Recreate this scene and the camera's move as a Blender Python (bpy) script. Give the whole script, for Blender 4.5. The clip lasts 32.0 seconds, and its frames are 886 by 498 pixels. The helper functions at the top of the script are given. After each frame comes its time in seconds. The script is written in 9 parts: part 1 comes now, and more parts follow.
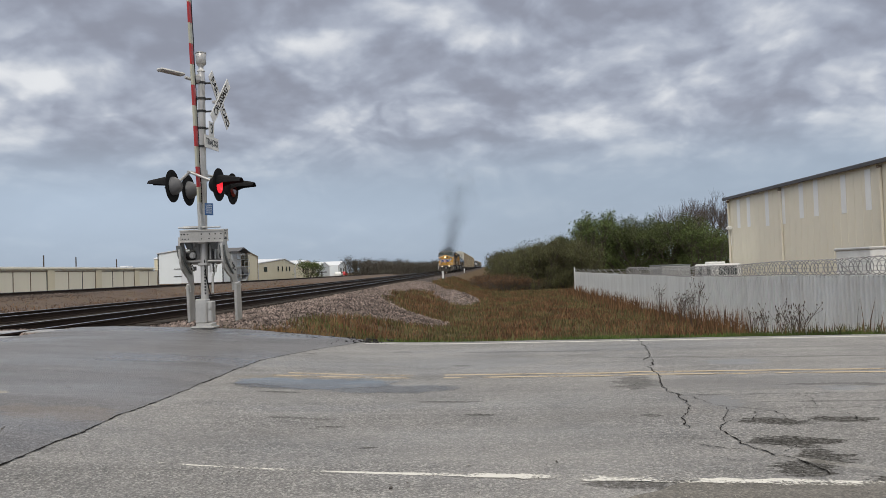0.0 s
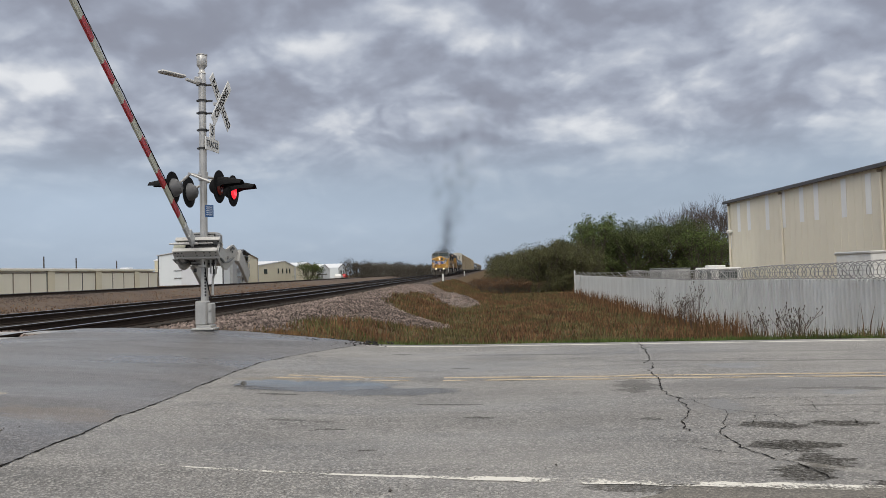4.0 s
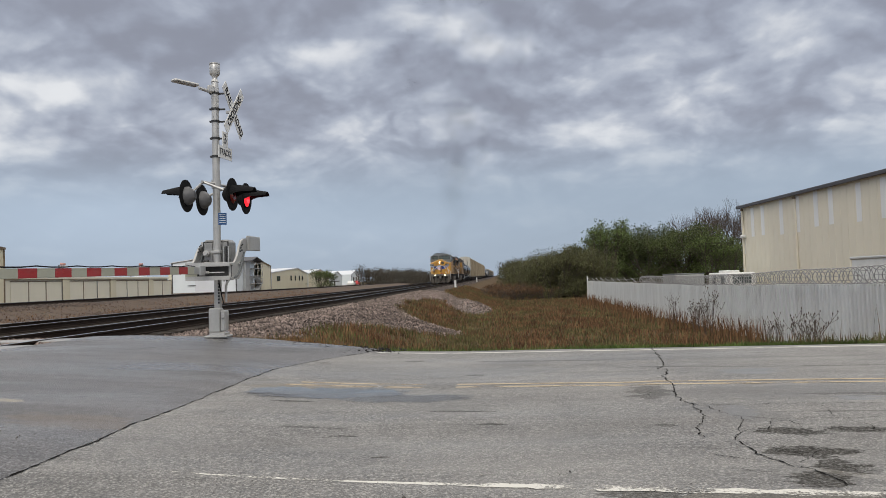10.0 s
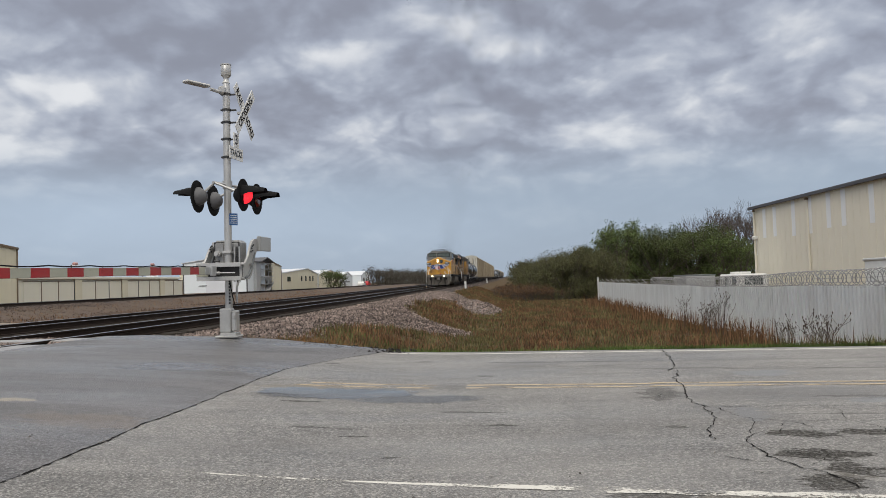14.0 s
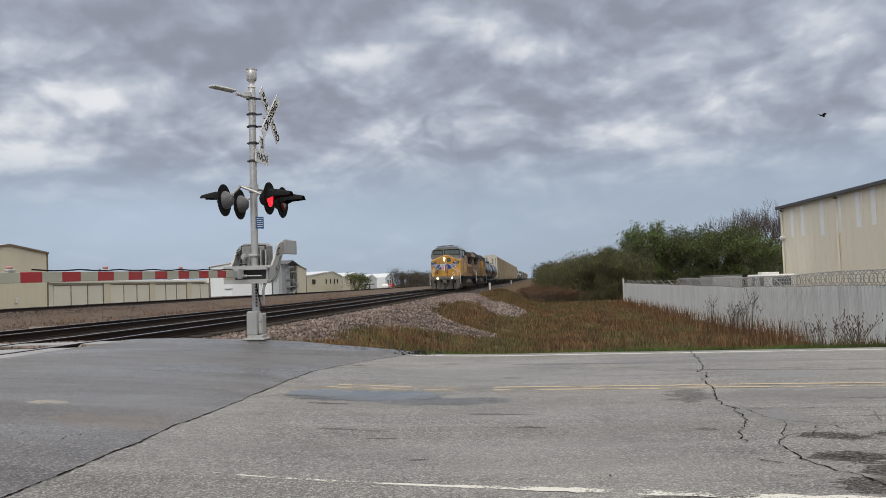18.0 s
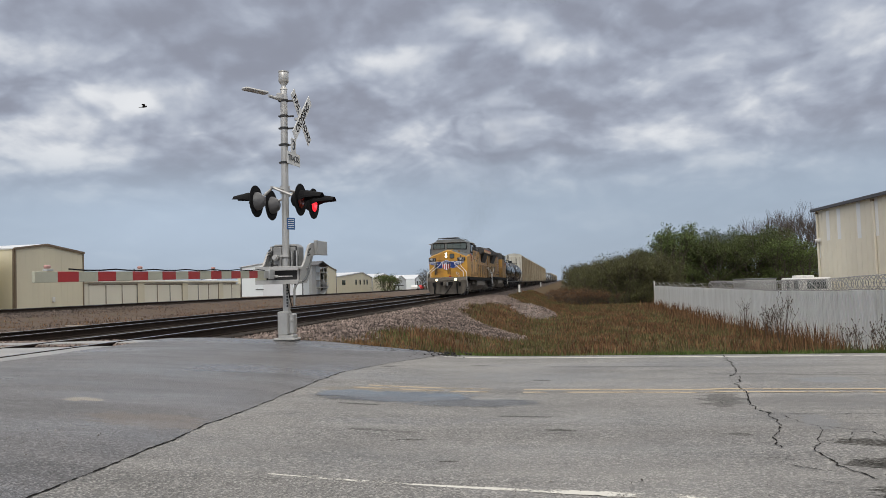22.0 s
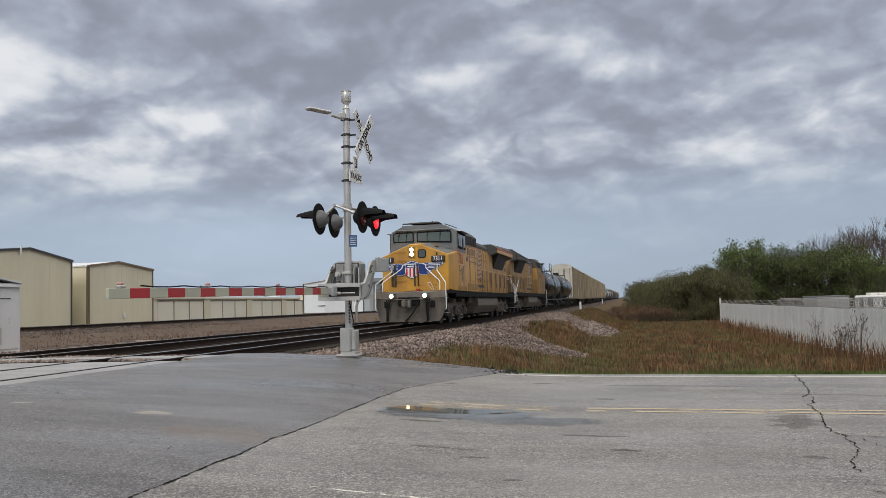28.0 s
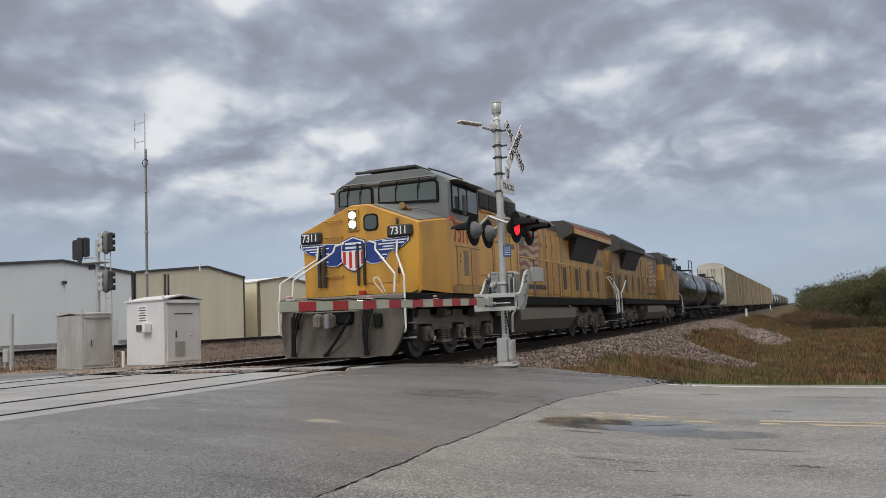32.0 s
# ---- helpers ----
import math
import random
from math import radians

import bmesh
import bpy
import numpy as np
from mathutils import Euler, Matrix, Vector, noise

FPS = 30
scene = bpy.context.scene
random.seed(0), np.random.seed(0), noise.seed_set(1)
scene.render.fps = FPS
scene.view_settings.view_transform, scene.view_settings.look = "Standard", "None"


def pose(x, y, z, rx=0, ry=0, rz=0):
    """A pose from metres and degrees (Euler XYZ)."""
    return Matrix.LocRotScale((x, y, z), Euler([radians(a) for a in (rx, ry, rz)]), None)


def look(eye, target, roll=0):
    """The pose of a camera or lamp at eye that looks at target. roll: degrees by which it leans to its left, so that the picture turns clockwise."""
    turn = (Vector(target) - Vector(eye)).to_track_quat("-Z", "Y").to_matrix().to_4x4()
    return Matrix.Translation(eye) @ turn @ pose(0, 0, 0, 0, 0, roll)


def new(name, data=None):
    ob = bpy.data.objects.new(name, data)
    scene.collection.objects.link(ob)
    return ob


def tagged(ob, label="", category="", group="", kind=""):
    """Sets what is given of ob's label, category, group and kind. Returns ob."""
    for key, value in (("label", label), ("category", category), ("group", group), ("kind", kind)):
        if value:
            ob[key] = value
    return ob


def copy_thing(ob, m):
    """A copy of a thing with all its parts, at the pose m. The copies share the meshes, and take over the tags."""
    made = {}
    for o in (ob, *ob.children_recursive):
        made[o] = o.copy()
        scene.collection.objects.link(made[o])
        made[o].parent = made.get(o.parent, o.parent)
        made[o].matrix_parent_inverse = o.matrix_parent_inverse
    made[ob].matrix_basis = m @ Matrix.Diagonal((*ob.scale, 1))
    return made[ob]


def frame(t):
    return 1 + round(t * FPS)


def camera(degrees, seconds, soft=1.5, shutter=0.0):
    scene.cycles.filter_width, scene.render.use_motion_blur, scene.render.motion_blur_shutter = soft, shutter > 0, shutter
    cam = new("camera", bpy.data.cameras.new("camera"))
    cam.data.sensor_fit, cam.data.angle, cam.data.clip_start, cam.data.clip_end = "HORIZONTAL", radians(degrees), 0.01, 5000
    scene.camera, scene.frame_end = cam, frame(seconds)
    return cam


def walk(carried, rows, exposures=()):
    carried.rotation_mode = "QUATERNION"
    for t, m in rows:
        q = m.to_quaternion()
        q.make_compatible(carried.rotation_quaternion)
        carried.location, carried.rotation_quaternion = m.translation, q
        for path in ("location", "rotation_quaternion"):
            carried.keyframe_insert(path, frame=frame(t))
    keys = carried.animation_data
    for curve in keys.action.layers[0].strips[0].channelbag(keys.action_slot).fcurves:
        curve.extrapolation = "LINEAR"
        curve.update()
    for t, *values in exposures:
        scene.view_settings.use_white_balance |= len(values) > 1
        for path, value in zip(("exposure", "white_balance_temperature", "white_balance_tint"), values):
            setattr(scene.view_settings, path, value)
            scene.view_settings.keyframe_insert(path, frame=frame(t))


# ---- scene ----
cam = camera(57.4, 32.0, soft=0.7)
EYE = Vector((0.0, 0.0, 1.1))
# seconds, heading to the right of the tracks' line, tilt upwards, lean; all in degrees
AIMS = [
    (0, -3.18, 1.49, -1.93), (0.5, -3.20, 1.45, -1.92), (1, -3.19, 1.43, -1.94), (1.5, -3.17, 1.42, -1.95),
    (2, -3.16, 1.44, -1.90), (2.5, -3.16, 1.49, -1.84), (3, -3.18, 1.55, -1.78), (3.5, -3.19, 1.63, -1.74),
    (5.5, -3.16, 1.72, -1.86), (6, -3.18, 1.74, -1.95), (6.5, -3.22, 1.77, -1.99), (7, -3.29, 1.82, -2.00),
    (7.5, -3.40, 1.88, -2.01), (8, -3.52, 1.94, -2.02), (8.5, -3.65, 1.99, -2.04), (9, -3.78, 2.04, -2.05),
    (9.5, -3.92, 2.10, -2.05), (10, -4.04, 2.16, -2.00), (10.5, -4.13, 2.22, -1.89), (11, -4.19, 2.26, -1.77),
    (11.5, -4.24, 2.26, -1.70), (12, -4.32, 2.22, -1.69), (12.5, -4.45, 2.17, -1.75), (13, -4.60, 2.15, -1.83),
    (13.5, -4.71, 2.17, -1.88), (14, -4.76, 2.24, -1.88), (14.5, -4.79, 2.32, -1.84), (16.5, -5.55, 2.47, -2.05),
    (17, -5.89, 2.48, -2.12), (17.5, -6.22, 2.47, -2.17), (18, -6.52, 2.44, -2.16), (18.5, -6.82, 2.42, -2.14),
    (19, -7.11, 2.41, -2.14), (19.5, -7.42, 2.43, -2.15), (20, -7.72, 2.45, -2.14), (20.5, -7.99, 2.48, -2.09),
    (21, -8.22, 2.51, -1.99), (21.5, -8.43, 2.57, -1.90), (22, -8.63, 2.62, -1.83), (22.5, -8.81, 2.69, -1.77),
    (23, -9.01, 2.75, -1.71), (23.5, -9.22, 2.84, -1.65), (24, -9.45, 2.93, -1.61), (24.5, -9.72, 3.00, -1.59),
    (25, -10.02, 3.06, -1.59), (25.5, -10.35, 3.10, -1.61), (27.5, -12.19, 3.84, -1.68), (28, -12.90, 3.94, -1.71),
    (28.5, -13.71, 4.00, -1.76), (29, -14.64, 4.01, -1.79), (29.5, -15.71, 4.05, -1.81), (30, -16.94, 4.15, -1.87),
    (30.5, -18.31, 4.31, -1.99), (31, -19.88, 4.53, -2.14), (31.5, -21.71, 4.77, -2.30), (32, -23.78, 5.03, -2.47),
]

# the one who films sways a few centimetres to the left while turning
SWAY = ((0, 0), (14, 0), (17, 0.02), (20, 0.026), (23, 0.032), (25, 0.046), (28, 0.05), (29, 0.053), (30, 0.062), (31, 0.072), (32, 0.08))


def aim(t, yaw, pitch, roll):
    side = float(np.interp(t, [a for a, b in SWAY], [b for a, b in SWAY]))
    eye = EYE - Vector((side, 0, 0))
    a, b = radians(yaw + 3.65 * side), radians(pitch)
    way = Vector((math.sin(a) * math.cos(b), math.cos(a) * math.cos(b), math.sin(b)))
    return look(eye, eye + way * 10, roll)


walk(cam, [(t, aim(t, a, b, c)) for t, a, b, c in AIMS], exposures=[(0, 0.0), (32, 0.0)])

# ---------------------------------------------------------------- world and sun


def build_world():
    world = bpy.data.worlds.new("overcast_sky")
    scene.world = world
    world.use_nodes = True
    nt = world.node_tree
    nt.nodes.clear()
    N, L = nt.nodes.new, nt.links.new

    def math_node(op, a, b=None, c=None, clamp=False):
        n = N("ShaderNodeMath")
        n.operation, n.use_clamp = op, clamp
        for i, v in enumerate((a, b, c)):
            if v is None:
                continue
            if isinstance(v, (int, float)):
                n.inputs[i].default_value = v
            else:
                L(v, n.inputs[i])
        return n.outputs[0]

    out, bg = N("ShaderNodeOutputWorld"), N("ShaderNodeBackground")
    tc, sep = N("ShaderNodeTexCoord"), N("ShaderNodeSeparateXYZ")
    L(tc.outputs["Generated"], sep.inputs[0])
    z = math_node("MAXIMUM", sep.outputs[2], 0.0)
    az = math_node("MULTIPLY", math_node("ARCTAN2", sep.outputs[0], sep.outputs[1]), 57.2958)
    el = math_node("MULTIPLY", math_node("ARCSINE", z), 57.2958)

    def plane(du, dv):
        """Where the way through the sky meets a flat layer of cloud."""
        comb = N("ShaderNodeCombineXYZ")
        zz = math_node("ADD", z, 0.40)
        L(math_node("ADD", math_node("DIVIDE", sep.outputs[0], zz), du), comb.inputs[0])
        L(math_node("ADD", math_node("DIVIDE", sep.outputs[1], zz), dv), comb.inputs[1])
        return comb.outputs[0]

    def cloud(scale, detail, rough, distort, off, vec):
        mp = N("ShaderNodeMapping")
        mp.inputs["Location"].default_value = off
        L(vec, mp.inputs[0])
        n = N("ShaderNodeTexNoise")
        n.inputs["Scale"].default_value = scale
        n.inputs["Detail"].default_value = detail
        n.inputs["Roughness"].default_value = rough
        n.inputs["Distortion"].default_value = distort
        L(mp.outputs[0], n.inputs["Vector"])
        return n.outputs["Fac"]

    def lumps(vec):
        """Soft rounded billows."""
        warp = N("ShaderNodeTexNoise")
        warp.inputs["Scale"].default_value, warp.inputs["Detail"].default_value = 4.2, 5
        L(vec, warp.inputs["Vector"])
        add = N("ShaderNodeVectorMath")
        add.operation = "MULTIPLY_ADD"
        L(warp.outputs["Color"], add.inputs[0])
        add.inputs[1].default_value = (0.24, 0.24, 0.0)
        L(vec, add.inputs[2])
        v = N("ShaderNodeTexVoronoi")
        v.feature = "SMOOTH_F1"
        v.inputs["Scale"].default_value, v.inputs["Smoothness"].default_value = 5.0, 0.5
        v.inputs["Detail"].default_value, v.inputs["Roughness"].default_value = 3.0, 0.5
        L(add.outputs[0], v.inputs["Vector"])
        return v.outputs["Distance"]

    def field(vec):
        big = cloud(CLOUD_BIG, 3.0, 0.5, 0.2, (3.1, 1.7, 0.0), vec)
        mid = cloud(CLOUD_MID, 9.0, 0.53, 0.25, (7.3, 4.2, 0.0), vec)
        sm = math_node("ADD", math_node("MULTIPLY", big, 0.45), math_node("MULTIPLY", mid, 0.47))
        return math_node("ADD", sm, math_node("MULTIPLY", math_node("SUBTRACT", 0.72, lumps(vec)), 0.26))

    here = field(plane(0.0, 0.0))
    beyond = field(plane(0.015, -0.05))
    # thin and thick places of the cloud layer: bearing, height, widths in degrees, gain
    total = None
    for sign, places in ((0.9, THIN_PLACES), (-0.55, THICK_PLACES)):
        for a0, e0, w, h, g in places:
            u = math_node("MULTIPLY", math_node("SUBTRACT", az, a0), 1.0 / w)
            v = math_node("MULTIPLY", math_node("SUBTRACT", el, e0), 1.0 / h)
            q = math_node("ADD", math_node("MULTIPLY", u, u), math_node("MULTIPLY", v, v))
            k = math_node("MULTIPLY", math_node("POWER", 2.718, math_node("MULTIPLY", q, -1.0)), sign * g)
            total = k if total is None else math_node("ADD", total, k)
    relief = math_node("MULTIPLY", math_node("SUBTRACT", here, beyond), 0.9)
    mixv = math_node("ADD", math_node("ADD", here, relief), math_node("MULTIPLY", total, math_node("ADD", -0.1, math_node("MULTIPLY", here, 1.9))))
    ramp = N("ShaderNodeValToRGB")
    r = ramp.color_ramp
    r.interpolation = "B_SPLINE"
    r.elements[0].position, r.elements[0].color = 0.24, (0.27, 0.287, 0.35, 1)
    r.elements[1].position, r.elements[1].color = 0.69, (0.80, 0.815, 0.84, 1)
    for at, c in ((0.37, (0.345, 0.378, 0.462, 1)), (0.465, (0.435, 0.475, 0.56, 1)), (0.56, (0.565, 0.597, 0.66, 1))):
        e = r.elements.new(at)
        e.color = c
    L(mixv, ramp.inputs[0])
    # towards the horizon the layer closes to a plain grey blue
    hz = N("ShaderNodeMapRange")
    hz.interpolation_type = "SMOOTHSTEP"
    for i, w in ((1, 0.09), (2, 0.185), (3, 0.92), (4, 0.0)):
        hz.inputs[i].default_value = w
    L(z, hz.inputs[0])
    haze = hz.outputs[0]
    mix = N("ShaderNodeMix")
    mix.data_type = "RGBA"
    L(haze, mix.inputs[0])
    L(ramp.outputs[0], mix.inputs[6])
    gap = None
    for a0, e0, w, h, g in ((-26, 4.5, 13, 3.0, 0.24), (-7, 3.5, 8, 2.0, 0.10)):
        u = math_node("MULTIPLY", math_node("SUBTRACT", az, a0), 1.0 / w)
        v = math_node("MULTIPLY", math_node("SUBTRACT", el, e0), 1.0 / h)
        k = math_node("MULTIPLY", math_node("POWER", 2.718, math_node("MULTIPLY", math_node("ADD", math_node("MULTIPLY", u, u), math_node("MULTIPLY", v, v)), -1.0)), g)
        gap = k if gap is None else math_node("ADD", gap, k)
    low = N("ShaderNodeVectorMath")
    low.operation = "SCALE"
    low.inputs[0].default_value = (0.37, 0.448, 0.552)
    L(math_node("ADD", 0.98, gap), low.inputs["Scale"])
    L(low.outputs[0], mix.inputs[7])
    # overhead the layer is even and whiter
    even = N("ShaderNodeMix")
    even.data_type = "RGBA"
    mr = N("ShaderNodeMapRange")
    mr.interpolation_type = "SMOOTHSTEP"
    mr.inputs[1].default_value, mr.inputs[2].default_value = 0.40, 0.62
    L(z, mr.inputs[0])
    L(mr.outputs[0], even.inputs[0])
    L(mix.outputs[2], even.inputs[6])
    even.inputs[7].default_value = (0.49, 0.47, 0.435, 1)
    mix = even
    # clear air above the cloud lends a little blue
    sky = N("ShaderNodeTexSky")
    sky.sky_type, sky.sun_disc = "NISHITA", False
    sky.sun_elevation, sky.sun_rotation = radians(38), radians(183)
    sk = N("ShaderNodeMix")
    sk.data_type = "RGBA"
    sk.inputs[0].default_value = 0.03
    sc = N("ShaderNodeVectorMath")
    sc.operation = "SCALE"
    sc.inputs["Scale"].default_value = 0.1
    L(sky.outputs[0], sc.inputs[0])
    L(mix.outputs[2], sk.inputs[6])
    L(sc.outputs[0], sk.inputs[7])
    # an overcast sky is brightest overhead
    up = N("ShaderNodeMapRange")
    up.interpolation_type = "SMOOTHSTEP"
    for i, w in ((1, 0.36), (2, 0.60), (3, 1.0), (4, ZENITH)):
        up.inputs[i].default_value = w
    L(z, up.inputs[0])
    lift = up.outputs[0]
    fin = N("ShaderNodeVectorMath")
    fin.operation = "SCALE"
    L(sk.outputs[2], fin.inputs[0])
    L(lift, fin.inputs["Scale"])
    L(fin.outputs[0], bg.inputs[0])
    bg.inputs[1].default_value = 1.0
    L(bg.outputs[0], out.inputs[0])


CLOUD_BIG, CLOUD_MID, ZENITH = 1.5, 3.6, 2.55
THIN_PLACES = ((-2.7, 16.6, 6.3, 2, 0.2), (4.9, 16, 3.4, 1.6, 0.12), (-5.3, 11.1, 3.2, 1, 0.16), (-11.6, 15.5, 4.6, 0.9, 0.08), (-31.4, 8.9, 3.8, 0.8, 0.14), (11.3, 12.1, 2.9, 1, 0.1), (21.3, 16, 5.5, 1.6, 0.14),
               (19, 9.5, 5.5, 1.1, 0.06), (-28, 14.3, 5.1, 1, 0.05), (-10.1, 11.2, 2.5, 0.6, 0.08), (-42, 11.6, 4.6, 2, 0.2), (-40.2, 16.2, 2.9, 1, 0.18), (-34.4, 8.6, 4.6, 1, 0.1), (-37.8, 21, 2.5, 1, 0.1), (-51.4, 11.8, 3.4, 1, 0.06))
THICK_PLACES = ((-13.1, 17.3, 9.3, 1.6, 0.13), (-24.8, 17.5, 9.3, 2, 0.1), (14.3, 13.1, 5.5, 1.4, 0.09), (-28.4, 10.9, 8.4, 0.9, 0.08), (-10.2, 8.3, 14.7, 1.1, 0.07), (5, 8.3, 12.6, 0.9, 0.07), (17.2, 7.1, 8.4, 0.9, 0.06),
                (22.5, 12.1, 3.8, 2, 0.06), (-0.4, 13.1, 3.8, 1.4, 0.06), (-33.2, 18.8, 12.6, 2.2, 0.12), (-26.8, 11, 5.5, 1.6, 0.1), (-33.3, 13.1, 5.1, 1.2, 0.06), (-28.6, 20.1, 10.5, 2.4, 0.1), (-48.4, 14.7, 6.3, 1.6, 0.09), (-50.7, 19, 6.3, 2.4, 0.05))
build_world()
sun = new("sun", bpy.data.lights.new("sun", "SUN"))
sun.data.energy, sun.data.angle, sun.data.color = 1.1, radians(28), (1.0, 0.95, 0.88)
sun.matrix_world = look((-2, -33, 26), (0, 0, 0))

# ---------------------------------------------------------------- materials


def node_mat(name):
    m = bpy.data.materials.new(name)
    m.use_nodes = True
    nt = m.node_tree
    return m, nt, nt.nodes["Principled BSDF"]


def mat(name, color, rough=0.6, metal=0.0, var=0.12, scale=3.0, fine=40.0, bump=0.1, dirt=None, dirt_amt=0.0, emit=None, glow=0.0,
        stretch=(1, 1, 1), world=False, island=0.0, coat=0.0, spec=None):
    """A painted or weathered surface: two scales of variation, a dirt tint and a fine relief."""
    m, nt, p = node_mat(name)
    N, L = nt.nodes.new, nt.links.new
    tc = N("ShaderNodeTexCoord")
    src = tc.outputs["Object"]
    if world:
        src = N("ShaderNodeNewGeometry").outputs["Position"]
    mp = N("ShaderNodeMapping")
    mp.inputs["Scale"].default_value = stretch
    L(src, mp.inputs[0])
    n1, n2 = N("ShaderNodeTexNoise"), N("ShaderNodeTexNoise")
    n1.inputs["Scale"].default_value, n1.inputs["Detail"].default_value = scale, 5
    n2.inputs["Scale"].default_value, n2.inputs["Detail"].default_value = fine, 3
    L(mp.outputs[0], n1.inputs["Vector"])
    L(mp.outputs[0], n2.inputs["Vector"])
    mr = N("ShaderNodeMapRange")
    mr.inputs[1].default_value, mr.inputs[2].default_value = 0.3, 0.7
    mr.inputs[3].default_value, mr.inputs[4].default_value = 1 - var, 1 + var
    add = N("ShaderNodeMath")
    add.operation = "MULTIPLY_ADD"
    L(n2.outputs[0], add.inputs[0])
    add.inputs[1].default_value = 0.4
    sub = N("ShaderNodeMath")
    sub.operation = "MULTIPLY_ADD"
    L(n1.outputs[0], sub.inputs[0])
    sub.inputs[1].default_value, sub.inputs[2].default_value = 0.6, 0.0
    L(sub.outputs[0], add.inputs[2])
    L(add.outputs[0], mr.inputs[0])
    val = mr.outputs[0]
    if island:
        rnd = N("ShaderNodeNewGeometry").outputs["Random Per Island"] if island > 0 else N("ShaderNodeObjectInfo").outputs["Random"]
        mr2 = N("ShaderNodeMapRange")
        mr2.inputs[3].default_value, mr2.inputs[4].default_value = 1 - abs(island), 1 + abs(island)
        L(rnd, mr2.inputs[0])
        mu = N("ShaderNodeMath")
        mu.operation = "MULTIPLY"
        L(val, mu.inputs[0])
        L(mr2.outputs[0], mu.inputs[1])
        val = mu.outputs[0]
    sc = N("ShaderNodeVectorMath")
    sc.operation = "SCALE"
    sc.inputs[0].default_value = color
    L(val, sc.inputs["Scale"])
    col = sc.outputs[0]
    if dirt:
        n3 = N("ShaderNodeTexNoise")
        n3.inputs["Scale"].default_value, n3.inputs["Detail"].default_value = scale * 0.6, 8
        n3.inputs["Roughness"].default_value = 0.65
        mp3 = N("ShaderNodeMapping")
        mp3.inputs["Location"].default_value = (5.2, 1.3, 8.8)
        mp3.inputs["Scale"].default_value = stretch
        L(src, mp3.inputs[0])
        L(mp3.outputs[0], n3.inputs["Vector"])
        mr3 = N("ShaderNodeMapRange")
        mr3.inputs[1].default_value, mr3.inputs[2].default_value = 0.42, 0.72
        mr3.inputs[4].default_value = dirt_amt
        L(n3.outputs[0], mr3.inputs[0])
        mx = N("ShaderNodeMix")
        mx.data_type = "RGBA"
        L(mr3.outputs[0], mx.inputs[0])
        L(col, mx.inputs[6])
        mx.inputs[7].default_value = (*dirt, 1)
        col = mx.outputs[2]
    L(col, p.inputs["Base Color"])
    rr = N("ShaderNodeMapRange")
    rr.inputs[3].default_value, rr.inputs[4].default_value = max(0.02, rough - 0.1), min(1, rough + 0.1)
    L(n1.outputs[0], rr.inputs[0])
    L(rr.outputs[0], p.inputs["Roughness"])
    p.inputs["Metallic"].default_value = metal
    if coat:
        p.inputs["Coat Weight"].default_value = coat
    if spec is not None:
        p.inputs["Specular IOR Level"].default_value = spec
    if bump:
        b = N("ShaderNodeBump")
        b.inputs["Strength"].default_value, b.inputs["Distance"].default_value = bump, 0.02
        L(n2.outputs[0], b.inputs["Height"])
        L(b.outputs[0], p.inputs["Normal"])
    if emit:
        p.inputs["Emission Color"].default_value = (*emit, 1)
        p.inputs["Emission Strength"].default_value = glow
    return m


YELLOW = mat("loco_yellow", (0.60, 0.315, 0.042), 0.36, var=0.10, scale=2.2, bump=0.02, dirt=(0.26, 0.13, 0.05), dirt_amt=0.75, stretch=(1, 1, 0.25))
YELLOW2 = mat("faded_yellow", (0.40, 0.22, 0.05), 0.5, var=0.25, scale=3.0, bump=0.03, dirt=(0.055, 0.045, 0.035), dirt_amt=0.98, stretch=(1, 1.5, 0.12))
YELLOWH = mat("streaked_yellow", (0.53, 0.275, 0.042), 0.42, var=0.22, scale=3.0, bump=0.03, dirt=(0.085, 0.055, 0.032), dirt_amt=0.95, stretch=(1, 1.6, 0.10))
LGREY = mat("loco_grey", (0.17, 0.185, 0.19), 0.5, var=0.12, scale=1.5, bump=0.03, dirt=(0.09, 0.085, 0.08), dirt_amt=0.5)
SOOT = mat("sooty_grey", (0.05, 0.05, 0.05), 0.7, var=0.25, scale=1.0, bump=0.05, dirt=(0.13, 0.10, 0.08), dirt_amt=0.5)
UNDER = mat("underframe_grime", (0.175, 0.155, 0.13), 0.75, var=0.25, scale=2.0, bump=0.12, dirt=(0.09, 0.075, 0.06), dirt_amt=0.7)
TANKG = mat("fuel_tank_grey", (0.155, 0.14, 0.118), 0.6, var=0.12, scale=1.0, bump=0.04, dirt=(0.13, 0.11, 0.085), dirt_amt=0.6, stretch=(1, 0.5, 1))
# rubber and other black parts; also the slabs painted as shade on the locomotive
BLACK = mat("black_rubber_and_shade", (0.012, 0.012, 0.013), 0.85, var=0.2, bump=0.05, spec=0.15)
BLACKP = mat("black_paint", (0.025, 0.026, 0.028), 0.45, var=0.2, bump=0.05, dirt=(0.09, 0.08, 0.07), dirt_amt=0.35)
WHITE = mat("white_paint", (0.78, 0.78, 0.76), 0.45, var=0.06, bump=0.02, dirt=(0.45, 0.43, 0.38), dirt_amt=0.3)
WHITEP = mat("white_film", (0.8, 0.8, 0.8), 0.4, var=0.03, bump=0.0)
BLUEP = mat("blue_film", (0.016, 0.045, 0.22), 0.4, var=0.05, bump=0.0)
REDP = mat("red_film", (0.55, 0.03, 0.035), 0.4, var=0.06, bump=0.0)
NAVYP = mat("navy_film", (0.02, 0.03, 0.09), 0.4, var=0.05, bump=0.0)
